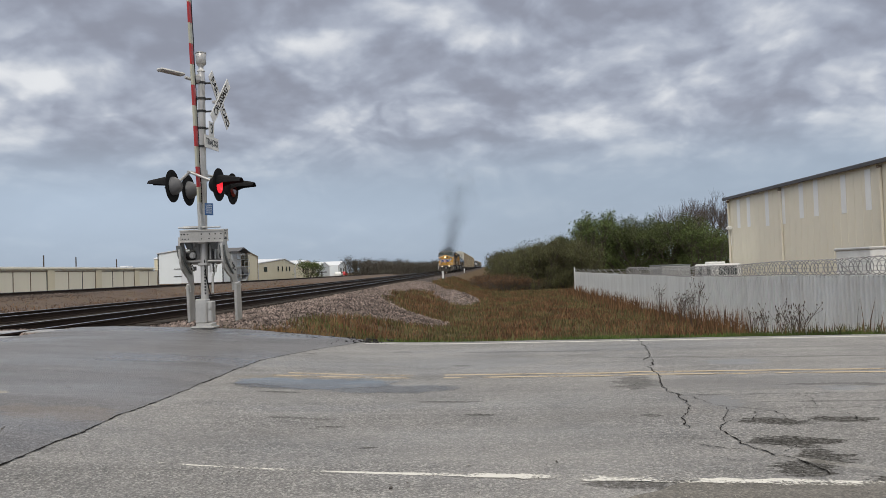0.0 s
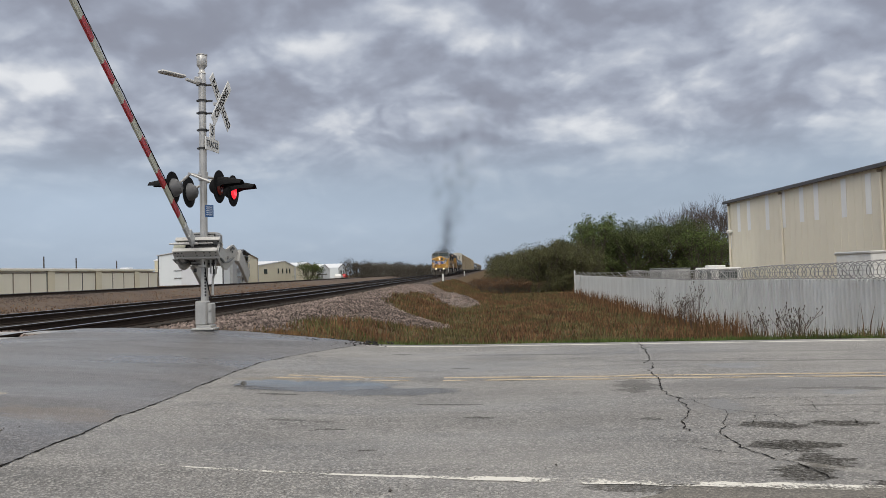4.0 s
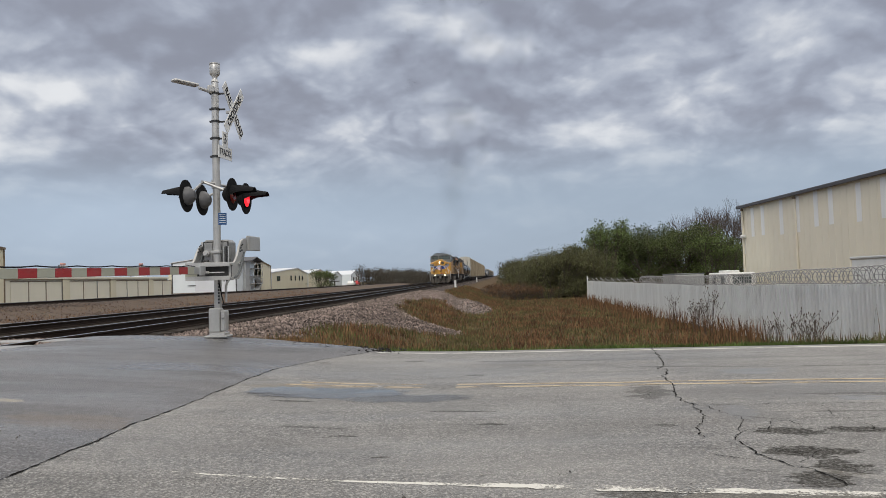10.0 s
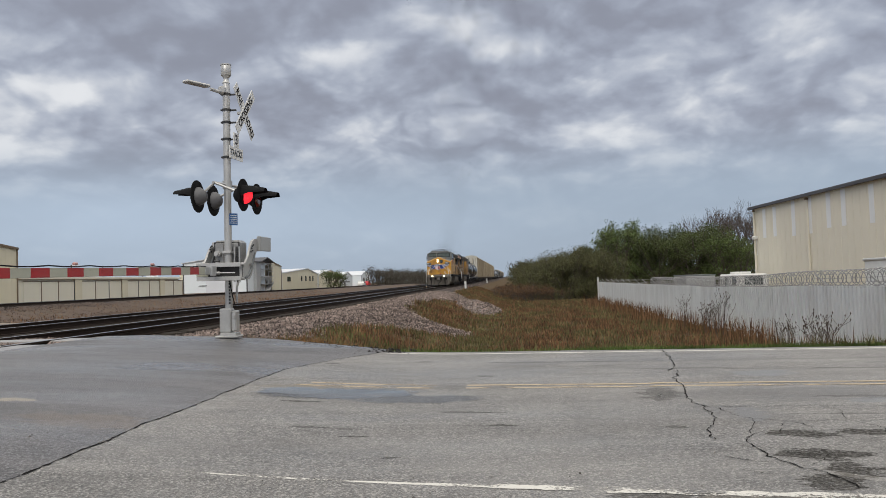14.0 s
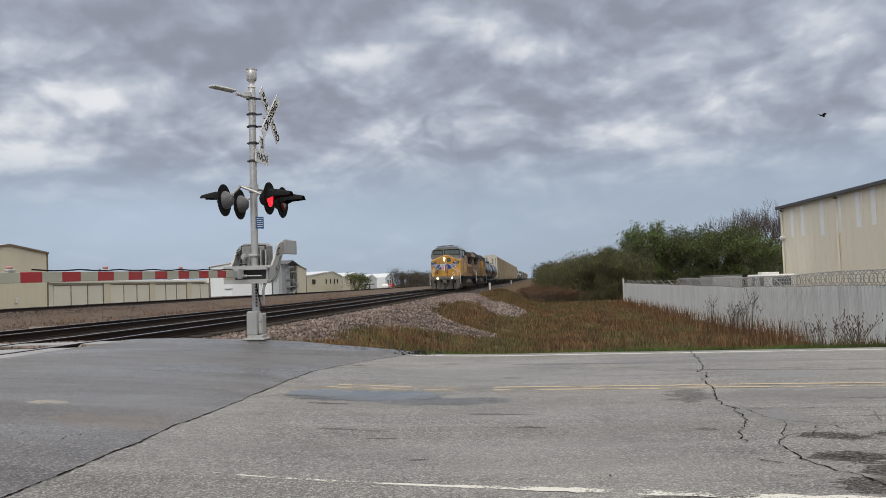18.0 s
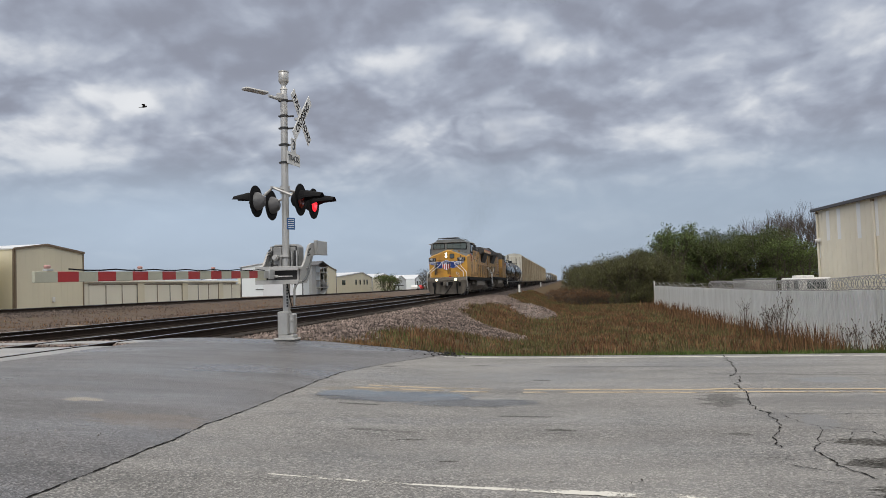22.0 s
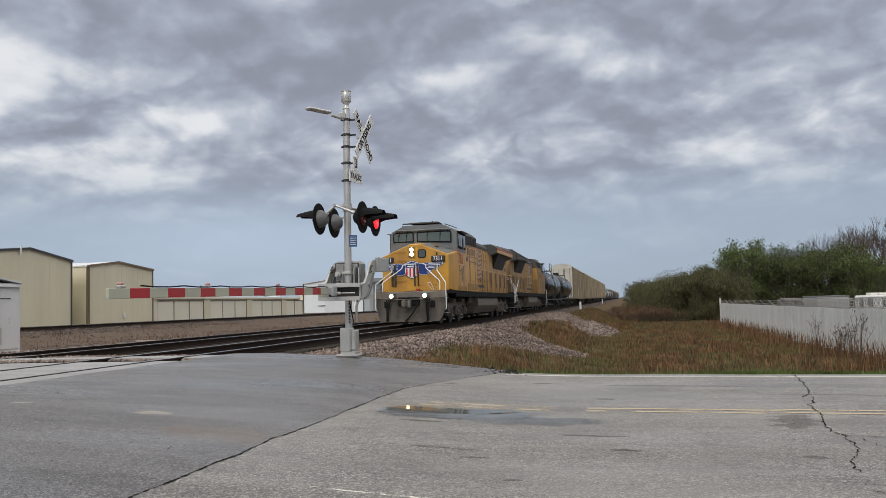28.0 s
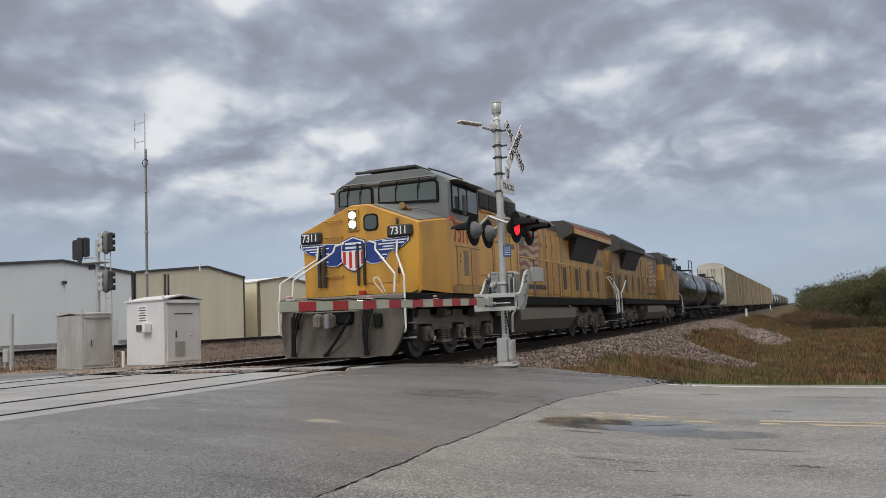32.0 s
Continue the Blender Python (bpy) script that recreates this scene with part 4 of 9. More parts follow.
def build_crossing_signal():
    px, py = POST
    gz = 0.22
    th = thing("crossing_signal", pose(px, py, gz, 0, 0.55, 0), "grey steel level crossing mast with crossbuck sign and red flashing lamps", "crossing signal")
    part("foundation", Shape().box((0, 0, 0.03), (0.40, 0.34, 0.035), 0.01).box((0.02, 0.0, 0.07), (0.28, 0.26, 0.06), 0.01), ALU, th)
    s = Shape().box((-0.03, -0.02, 0.31), (0.20, 0.22, 0.42), 0.02)
    jb = part("junction_box", s, ALU, th, "grey cast junction base")
    part("door", Shape().box((0.12, -0.02, 0.30), (0.09, 0.20, 0.36), 0.02).box((0.13, -0.13, 0.36), (0.05, 0.04, 0.05), 0.01), ALU, jb)
    part("mast", Shape().cyl((0, 0, 0.1), (0, 0, 4.38), 0.064, n=14), ALU, th)
    part("mast_collar", Shape().cyl((0, 0, 4.32), (0, 0, 4.52), 0.075, 0.055, n=12), ALU, th)
    bell = part("bell", Shape().lathe((0, 0, 4.50), (0, 0, 4.82), [(0, 0.07), (0.12, 0.05), (0.25, 0.042), (0.40, 0.08), (0.44, 0.09), (0.95, 0.09), (1, 0.08)], 16), ALU, th, "grey drum-shaped crossing bell")
    part("bell_cap", Shape().cyl((0, 0, 4.815), (0, 0, 4.835), 0.095, n=16), ALU, bell)
    # street lamp arm near the top
    arm = part("lamp_arm", Shape().cyl((0, 0, 4.30), (-0.18, -0.28, 4.34), 0.03, n=8).box((-0.05, -0.08, 4.36), (0.12, 0.12, 0.12), 0.02, rz=30), ALU, th)
    lm = Matrix.Translation((-0.32, -0.55, 4.37)) @ Matrix.Rotation(radians(60), 4, "Z")
    part("lamp_head", Shape().box((0, 0, 0), (0.50, 0.15, 0.05), 0.02, m=lm), ALU, arm, "flat grey area lamp head")
    for z in (4.30, 4.02, 3.80, 3.50, 3.18):
        part("clamp", Shape().cyl((0, 0, z - 0.02), (0, 0, z + 0.02), 0.076, n=12).box((0.10, 0.03, z), (0.14, 0.03, 0.03), 0.005).box((-0.08, 0, z), (0.04, 0.06, 0.03), 0.005), BLACKP, th, "dark steel sign clamp")
    # the boards face along the road, to the east
    face = Matrix.Rotation(radians(90), 4, "X")
    east = Matrix.Rotation(radians(86), 4, "Z") @ face
    cb = part("crossbuck", Shape().box((0.24, 0.02, 3.96), (0.10, 0.04, 0.05), 0.005), ALU, th, "white crossbuck sign lettered RAILROAD CROSSING")
    for tilt, off, words in ((-46, 0.31, ("RAIL", "ROAD")), (46, 0.33, ("CROSSING",))):
        m = Matrix.Translation((off, 0.03, 3.98)) @ east @ Matrix.Rotation(radians(tilt), 4, "Z")
        bd = part("blade", Shape().box((0, 0, 0), (1.10, 0.20, 0.012), 0.004, m=m), WHITE, cb)
        if len(words) == 2:
            text_part("lettering", words[0], 0.19, BLACK, cb, m @ Matrix.Translation((-0.30, 0, 0.008)), narrow=0.85)
            text_part("lettering", words[1], 0.19, BLACK, cb, m @ Matrix.Translation((0.31, 0, 0.008)), narrow=0.85)
        else:
            text_part("lettering", words[0], 0.19, BLACK, cb, m @ Matrix.Translation((0, 0, 0.008)), narrow=0.88)
    m = Matrix.Translation((0.16, 0.02, 3.36)) @ east
    ts = part("track_count_sign", Shape().box((0, -0.12, 0), (0.58, 0.22, 0.012), 0.003, m=m).box((0.0, 0.12, 0), (0.22, 0.26, 0.012), 0.003, m=m), WHITE, th, "white sign lettered 3 TRACKS")
    text_part("lettering", "3", 0.24, BLACKP, ts, m @ Matrix.Translation((0, 0.12, 0.008)))
    text_part("lettering", "TRACKS", 0.15, BLACKP, ts, m @ Matrix.Translation((0, -0.12, 0.008)), narrow=0.9)
    # lamp cross-arm
    zl = 2.69
    part("lamp_bar", Shape().cyl((-0.10, -0.42, zl), (0.10, 0.42, zl), 0.024, n=8).cyl((0, 0, zl - 0.07), (0, 0, zl + 0.07), 0.085, n=12), ALU, th)
    for fx, lit in ((1, True), (-1, None)):
        for sy in (-0.38, 0.36):
            c = Vector((0.40 * fx + 0.01, sy, zl - 0.23))
            d = Vector((fx, -0.04 * fx, -0.02)).normalized()
            lamp = part("flasher", Shape().lathe(c - d * 0.16, c + d * 0.02, [(0, 0.05), (0.15, 0.10), (0.6, 0.155), (1, 0.165)], 16), BLACK if fx > 0 else HOUSING, th, "flashing crossing lamp with black hood")
            part("backboard", Shape().lathe(c - d * 0.004, c + d * 0.008, [(0, 0.28), (1, 0.28)], 28), BLACK, lamp, "round black backboard")
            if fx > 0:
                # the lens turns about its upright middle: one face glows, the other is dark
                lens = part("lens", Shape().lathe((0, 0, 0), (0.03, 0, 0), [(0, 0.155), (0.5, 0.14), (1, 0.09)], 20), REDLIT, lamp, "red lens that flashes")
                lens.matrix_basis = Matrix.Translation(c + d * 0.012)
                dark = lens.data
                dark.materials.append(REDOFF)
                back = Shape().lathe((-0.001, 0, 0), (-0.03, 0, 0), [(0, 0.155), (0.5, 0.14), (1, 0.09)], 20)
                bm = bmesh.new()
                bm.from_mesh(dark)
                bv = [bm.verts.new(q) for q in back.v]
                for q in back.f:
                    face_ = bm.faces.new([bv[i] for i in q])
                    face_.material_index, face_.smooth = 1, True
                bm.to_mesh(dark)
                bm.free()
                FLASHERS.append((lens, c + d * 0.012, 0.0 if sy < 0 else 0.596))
            else:
                part("lens", Shape().lathe(c + d * 0.01, c + d * 0.035, [(0, 0.16), (0.6, 0.15), (1, 0.09)], 20), REDOFF, lamp, "unlit red lens")
            # a long half-round hood
            side = Vector((-d.y, d.x, 0)).normalized()
            rings = []
            for s_, r in ((0.0, 0.168), (0.15, 0.165), (0.40, 0.13)):
                base = c + d * s_ + Vector((0, 0, -0.03 * s_))
                span = 100 if s_ < 0.1 else (78 if s_ < 0.3 else 62)
                outer = [base + (side * math.sin(radians(a)) + Vector((0, 0, 1)) * math.cos(radians(a))) * r for a in [-span + 2 * span * i / 12 for i in range(13)]]
                inner = [base + (side * math.sin(radians(a)) + Vector((0, 0, 1)) * math.cos(radians(a))) * (r - 0.006) for a in [span - 2 * span * i / 12 for i in range(13)]]
                rings.append(outer + inner)
            part("hood", Shape().loft(rings), BLACK, lamp)
            part("lamp_stem", Shape().cyl(c - d * 0.1 + Vector((0, 0, 0.06)), Vector((0.10 * sy / 0.42, sy, zl)), 0.022, n=8), ALU, lamp)
    part("blue_plate", Shape().box((0.10, 0.0, 2.08), (0.15, 0.01, 0.21), 0.003, rz=40), mat("blue_sign", (0.04, 0.12, 0.30), 0.45, bump=0), th, "small blue information plate")
    s = Shape()
    for i in range(5):
        s.box((0.104, -0.006, 2.15 - i * 0.034), (0.11, 0.006, 0.010), rz=40)
    part("plate_writing", s, PALE, th)
    # stencilled code on the mast, unreadable bars
    for i in range(8):
        part("stencil_bar", Shape().box((0.034, -0.058, 1.0 - i * 0.055), (0.03, 0.006, 0.035), rz=30), BLACKP, th)
    # gate machine
    gm = part("gate_machine", Shape().box((-0.06, 0.28, 1.42), (0.50, 0.36, 0.60), 0.05), GATEBOX, th, "silver gate motor housing")
    part("cover", Shape().box((-0.06, 0.09, 1.42), (0.42, 0.03, 0.50), 0.015), GATEBOX, gm)
    for x in (-0.02, 0.05, -0.12):
        part("cover_rib", Shape().box((x, 0.068, 1.44), (0.022, 0.02, 0.44), 0.006), GATEBOX, gm)
    part("cover_seal", Shape().box((-0.06, 0.098, 1.42), (0.46, 0.02, 0.54), 0.01), BLACKP, gm)
    for z in (1.28, 1.48):
        part("gland", Shape().cyl((-0.20, 0.06, z), (-0.20, -0.02, z), 0.055, n=12).cyl((-0.20, -0.02, z), (-0.20, -0.06, z), 0.035, n=10), ALU, gm)
    for x in (0.10, 0.15, 0.19):
        part("pipe", Shape().cyl((x, 0.03, 0.98), (x, 0.03, 1.6), 0.016, n=6), GALV if x != 0.15 else BLACKP, gm)
    part("latch", Shape().box((-0.18, 0.04, 1.05), (0.05, 0.03, 0.07), 0.005), BLACKP, gm)
    part("gate_shaft_guard", Shape().cyl((-0.36, 0.1, 1.28), (-0.18, 0.1, 1.28), 0.075, 0.09, 12).cyl((0.26, 0.1, 1.28), (0.38, 0.1, 1.28), 0.07, n=12), BLACKP, gm)
    part("mast_bracket", Shape().box((0, 0.0, 1.12), (0.16, 0.2, 0.05), 0.01).box((0, 0.0, 1.50), (0.16, 0.2, 0.05), 0.01), ALU, th)
    part("conduit", Shape().pipe([(0.12, 0.06, 0.62), (0.12, 0.08, 0.9), (0.16, 0.16, 1.1)], 0.022, 8), ALU, th)
    part("cable", Shape().pipe([(0.03, -0.08, 1.2), (0.06, -0.10, 0.95), (0.09, -0.06, 0.72), (0.1, 0, 0.6)], 0.01, 6), BLACK, th)
    # moving arm: its own frame turns about an axle that points across the tracks
    pivot = new("gate_arm")
    pivot.parent = th
    tagged(pivot, "red and white striped gate arm with red lamps and counterweights")
    for sx in (-0.35, 0.40):
        # S-shaped side supports that end in long counterweight plates
        prof = [(-0.44, -0.11), (-0.44, 0.11), (-0.30, 0.12), (-0.18, 0.17), (-0.06, 0.27), (0.05, 0.42), (0.16, 0.53), (0.30, 0.57), (0.55, 0.58), (0.55, 0.38), (0.40, 0.35), (0.30, 0.26), (0.22, 0.10),
                (0.11, -0.06), (-0.02, -0.14), (-0.28, -0.14)]
        if sx < 0:
            prof = [(a, b * 0.8) for a, b in prof]
        sp = part("side_support", Shape().prism(prof, sx - 0.018, sx + 0.018, "x"), ALU, pivot, "curved grey arm bracket")
        part("support_flange", Shape().prism([(-0.30, -0.13), (-0.12, -0.08), (0.02, 0.02), (0.14, 0.16), (0.24, 0.30), (0.25, 0.33), (0.13, 0.19), (0.01, 0.05), (-0.12, -0.055), (-0.30, -0.105)], sx - 0.05, sx + 0.05, "x"), LGREY, sp)
        for q in ((0.06, 0.34), (0.10, 0.40), (0.15, 0.36), (0.13, 0.44), (0.19, 0.46)):
            part("bolt", Shape().cyl((sx + 0.016, *q), (sx + 0.034, *q), 0.016, n=6), BLACKP, sp)
        part("counterweight", Shape().box((sx + (0.04 if sx > 0 else -0.04), 0.76, 0.49 if sx > 0 else 0.40), (0.055, 0.68, 0.26), 0.01).box((sx + (0.04 if sx > 0 else -0.04), 0.48, 0.49 if sx > 0 else 0.40), (0.07, 0.02, 0.27), 0.0), ALU, pivot, "long flat counterweight plate")
    part("axle", Shape().cyl((-0.44, 0.0, 0.12), (0.44, 0.0, 0.12), 0.032, n=10), STEEL, pivot)
    for z in (-0.115, 0.115):
        ad = part("adapter", Shape().box((0.06, -0.45, z), (0.76, 0.19, 0.034), 0.005).box((0.06, -0.45 + 0.09, z), (0.76, 0.02, 0.075), 0.003).box((0.06, -0.55, z), (0.76, 0.02, 0.07), 0.003), ALU, pivot, "grey cross channel that holds the arm")
        for bx in (-0.29, -0.24, -0.18, 0.06, 0.2, 0.30, 0.40):
            part("bolt", Shape().cyl((bx, -0.49, z - 0.022), (bx, -0.49, z + 0.022), 0.014, n=6), BLACKP, ad)
            part("bolt", Shape().cyl((bx * 0.95, -0.41, z - 0.022), (bx * 0.95, -0.41, z + 0.022), 0.012, n=6), BLACKP, ad)
    # black plate added to paint the dark inside between the two channels
    part("channel_web", Shape().box((0.05, -0.40, 0.0), (0.74, 0.03, 0.20), 0.004), BLACKP, pivot, "black plate for the shade inside the arm channel")
    part("arm_plate", Shape().box((-0.24, -0.50, 0.0), (0.20, 0.02, 0.17), 0.004), REFL_WHITE, pivot)
    part("cross_rod", Shape().cyl((-0.30, -0.60, -0.02), (0.10, -0.60, -0.02), 0.024, n=8).cyl((-0.38, -0.60, -0.02), (0.36, -0.60, -0.02), 0.011, n=6), ALU, pivot)
    for sx in (-0.22, 0.22):
        part("gusset", Shape().prism([(-0.36, -0.09), (-0.36, 0.09), (-0.22, 0.05)], sx - 0.05, sx + 0.05, "x"), LGREY, pivot)
    part("arm_tongue", Shape().box((0, -0.78, 0.02), (0.05, 0.5, 0.13), 0.01).box((0.03, -0.72, 0.02), (0.03, 0.22, 0.17), 0.005), GALV, pivot)
    L0, L1, n = -0.95, -6.84, 17
    step = (L1 - L0) / n
    for i in range(n):
        a, b = L0 + i * step, L0 + (i + 1) * step
        s = Shape().box((0, (a + b) / 2, 0.02), (0.035, abs(step) + 0.001, 0.115 if i < 7 else 0.105), 0.004)
        part("stripe", s, REFL_WHITE if i % 2 == 0 else REFL_RED, pivot)
    part("arm_cable", Shape().pipe([(0.02, -1.0 - i * 0.28, 0.085 + (0.012 if i % 3 == 1 else 0)) for i in range(20)], 0.008, 5), BLACK, pivot)
    for y in (-2.9, -4.9, -6.62):
        lm_ = part("arm_lamp", Shape().box((0, y, 0.088), (0.05, 0.10, 0.022), 0.004), GALV, pivot, "small arm lamp")
        part("lens", Shape().box((-0.01, y, 0.118), (0.04, 0.075, 0.032), 0.010), REDARM, lm_, "pale red lens")
    return th, pivot


SIGNAL, GATE = build_crossing_signal()

# ---------------------------------------------------------------- buildings across the tracks


def gable_building(name, label, x, y0, y1, peak, eave, top, depth, wall, trim, roofm, category="building", group="sheds across the tracks", base=0.05, rib=True):
    """A sheet-metal shed whose gable end faces the tracks."""
    b = thing(name, pose(x, 0, 0), label, category, group)
    part("wall", Shape().prism([(y0, base), (y1, base), (y1, eave), (peak, top), (y0, eave)], -depth, 0, "x"), wall, b)
    for a, za, c, zc in ((y0 - 0.10, eave - 0.02, peak, top + 0.02), (peak, top + 0.02, y1 + 0.10, eave - 0.02)):
        part("roof", Shape().prism([(a, za), (c, zc), (c, zc + 0.12), (a, za + 0.12)], -depth - 0.2, 0.12, "x"), roofm, b)
        part("rake_trim", Shape().prism([(a, za - 0.06), (c, zc - 0.06), (c, zc + 0.14), (a, za + 0.14)], 0.122, 0.17, "x"), trim, b)
    for yy in (y0, y1):
        part("corner_trim", Shape().box((0.03, yy, (base + eave) / 2), (0.12, 0.14, eave - base), 0.01), trim, b)
    if rib:
        s = Shape()
        n = int((y1 - y0) / 0.9)
        for k in range(1, n):
            yy = y0 + (y1 - y0) * k / n
            zt = eave + (top - eave) * (1 - abs(yy - peak) / max(peak - y0, y1 - peak))
            s.box((0.004, yy, (base + zt) / 2 - 0.1), (0.008, 0.05, zt - base - 0.2))
        ob = part("wall_ribs", s, wall, b)
        ob["kind"] = "stuff"
    return b


def build_west():
    w = gable_building("shed", "pale blue-white sheet-metal shed with dark roof trim", -50, 36.5, 50.6, 43.6, 6.05, 6.66, 22, PALE, TRIM, WMETAL)
    part("wall_lamp", Shape().box((0.15, 43.8, 5.1), (0.25, 0.3, 0.25), 0.04), TRIM, w)
    part("service_door", Shape().box((0.03, 48.6, 1.2), (0.06, 0.9, 2.1), 0.01), WMETAL, w)
    part("base_stain", Shape().box((0.02, 43.5, 0.5), (0.03, 13.8, 0.3)), CONC, w)
    w2 = gable_building("shed", "pale sheet-metal shed beyond the road", -50, 10.0, 36.2, 23.0, 6.0, 7.0, 22, PALE, TRIM, WMETAL)
    b = gable_building("shed", "cream sheet-metal shed with black roof trim and downspouts", -50, 50.9, 65.2, 59.8, 6.12, 6.92, 24, CREAM, TRIM, WMETAL)
    for yy in (54.3, 54.7):
        part("downspout", Shape().box((0.1, yy, 3.1), (0.12, 0.12, 6.0), 0.02), TRIM, b)
    part("vent_pipe", Shape().cyl((0.2, 58.6, 6.4), (0.2, 58.6, 7.2), 0.08, n=8), WHITE, b)
    c = gable_building("shed", "cream sheet-metal shed with brown trim", -50, 67.4, 78.3, 72.2, 5.75, 6.3, 20, CREAM, BROWN_TRIM, WMETAL)
    part("downspout", Shape().box((0.1, 67.6, 2.9), (0.12, 0.2, 5.6), 0.02), BROWN_TRIM, c)
    part("meter_box", Shape().box((0.1, 73.2, 1.0), (0.15, 0.3, 0.5), 0.02), WHITE, c)
    part("roof_unit", Shape().box((-6, 68.5, 6.25), (1.5, 2.2, 0.4), 0.03), WMETAL, c)
    # long low row of storage units
    s = thing("storage_row", pose(-50.5, 0, 0), "long low cream storage building with a row of sliding doors", "storage building")
    part("wall", Shape().box((-4, 99.2, 1.45), (8, 40.6, 2.8), 0.02), CREAM2, s)
    part("roof", Shape().box((-4, 99.2, 2.92), (8.5, 41.0, 0.14), 0.02), WMETAL, s)
    part("fascia", Shape().box((0.27, 99.2, 2.80), (0.06, 41.0, 0.22), 0.01), CREAM2, s)
    y = 80.0
    k = 0
    while y < 118:
        wd = 3.3
        if k % 4 != 3:
            d = part("sliding_door", Shape().box((0.03, y + wd / 2, 1.28), (0.08, wd - 0.12, 2.25), 0.02), CREAM2, s)
            part("door_edge", Shape().box((0.09, y + wd - 0.08, 1.3), (0.05, 0.10, 2.3), 0.0), TRIM if k % 3 == 2 else BROWN_TRIM, d)
            part("door_track", Shape().box((0.09, y + wd / 2, 2.46), (0.08, wd, 0.09), 0.0), BROWN_TRIM, d)
            y += wd
        else:
            part("pier", Shape().box((0.08, y + 0.75, 1.4), (0.2, 1.5, 2.6), 0.02), CREAM, s)
            y += 1.5
        k += 1
    part("vent", Shape().box((-3, 117, 3.1), (1.2, 1.6, 0.35), 0.03), WMETAL, s)
    for yy, h in ((86.0, 5.4), (99, 5.3), (107, 5.2), (119, 5.0)):
        p = thing("utility_pole", pose(-66, yy * 1.18, 0), "thin dark utility pole behind the storage row", "pole", "utility poles")
        part("shaft", Shape().cyl((0, 0, 0), (0, 0, h), 0.12, 0.09, 8), BARK, p)
    h = thing("hangar", pose(-56.2, 150, 0), "white sheet-metal hangar with white roof and dark corner trim", "hangar")
    part("wall", Shape().prism([(-6.2, 0.05), (6.2, 0.05), (6.2, 5.95), (0, 6.75), (-6.2, 5.95)], 0, 16, "y"), PALE, h)
    for sx in (-1, 1):
        part("roof", Shape().prism([(sx * 6.5, 5.93), (0, 6.77), (0, 6.9), (sx * 6.5, 6.06)], -0.3, 16.3, "y"), WMETAL, h)
        part("corner_trim", Shape().box((sx * 6.2, -0.03, 3.0), (0.2, 0.12, 5.9), 0.01), TRIM, h)
    part("hangar_door", Shape().box((1.2, -0.05, 2.0), (6.0, 0.1, 3.7), 0.02), WMETAL, h)
    for z in (1.6, 3.0):
        part("door_rail", Shape().box((-2.4, -0.12, z), (1.6, 0.05, 0.12)), TRIM, h)
    st = thing("stair_tower", pose(-49.2, 157.0, 0), "open steel stair under a dark roof beside the hangar", "stair")
    part("canopy", Shape().prism([(-3.4, 6.1), (0, 6.9), (4.4, 6.0), (4.4, 5.85), (0, 6.7), (-3.4, 5.9)], -4, 1.2, "x"), TRIM, st)
    part("side_wall", Shape().box((-2, -1.6, 3.0), (3.6, 2.8, 5.8), 0.02), GALV, st)
    for z in (1.6, 3.1, 4.6):
        part("landing", Shape().box((0.2, 2.4, z), (1.6, 3.2, 0.14), 0.01), GALV, st)
        part("railing", Shape().pipe([(1.0, 0.9, z + 1.0), (1.0, 4.0, z + 1.0)], 0.05, 5).pipe([(1.0, 0.9, z), (1.0, 0.9, z + 1.0)], 0.05, 5).pipe([(1.0, 4.0, z), (1.0, 4.0, z + 1.0)], 0.05, 5), GALV, st)
    part("flight", Shape().prism([(1, 0.1), (1.3, 0.1), (4.0, 1.6), (3.7, 1.6)], 0, 1, "x").prism([(4.0, 1.6), (3.7, 1.6), (1.0, 3.1), (1.3, 3.1)], 0, 1, "x"), GALV, st)
    part("back_wall", Shape().box((-2.2, 1.9, 3.0), (3.0, 4.2, 5.8), 0.02), PALE, st)
    d = gable_building("shed", "cream shed with a steep gable beyond the hangar", -50, 161.5, 173, 166.8, 5.3, 6.15, 18, CREAM, BROWN_TRIM, WMETAL)
    e = gable_building("shed", "cream shed with white roof and small windows", -50, 173.4, 206, 196, 3.9, 5.1, 18, CREAM, WMETAL, WMETAL)
    part("window", Shape().box((0.06, 179, 2.6), (0.08, 2.6, 1.1), 0.02), GLASS_DARK, e)
    for yy in (190, 194, 198, 201):
        part("window", Shape().box((0.06, yy, 2.7), (0.08, 1.0, 1.2), 0.02), GLASS_DARK, e)
    f = gable_building("shed", "cream shed with white roof far down the line", -50, 207, 233, 221, 3.8, 5.0, 18, CREAM, WMETAL, WMETAL)
    part("window", Shape().box((0.06, 216, 2.6), (0.08, 1.6, 1.1), 0.02), GLASS_DARK, f)
    g = gable_building("house", "white house with a dark porch far down the line", -52, 246, 262, 254, 3.4, 4.8, 12, PALE, WMETAL, WMETAL, "house", "")
    part("porch", Shape().box((1.5, 240, 1.7), (3, 7, 0.3), 0.02).box((1.5, 237, 0.8), (0.3, 0.3, 2.0)).box((1.5, 243, 0.8), (0.3, 0.3, 2.0)), TRIM, g)
    g2 = gable_building("house", "white house with dark windows far down the line", -50, 268, 284, 276, 3.8, 5.2, 12, PALE, TRIM, WMETAL, "house", "")
    for yy in (272, 277):
        part("window", Shape().box((0.06, yy, 2.2), (0.08, 2.0, 1.6), 0.02), GLASS_DARK, g2)
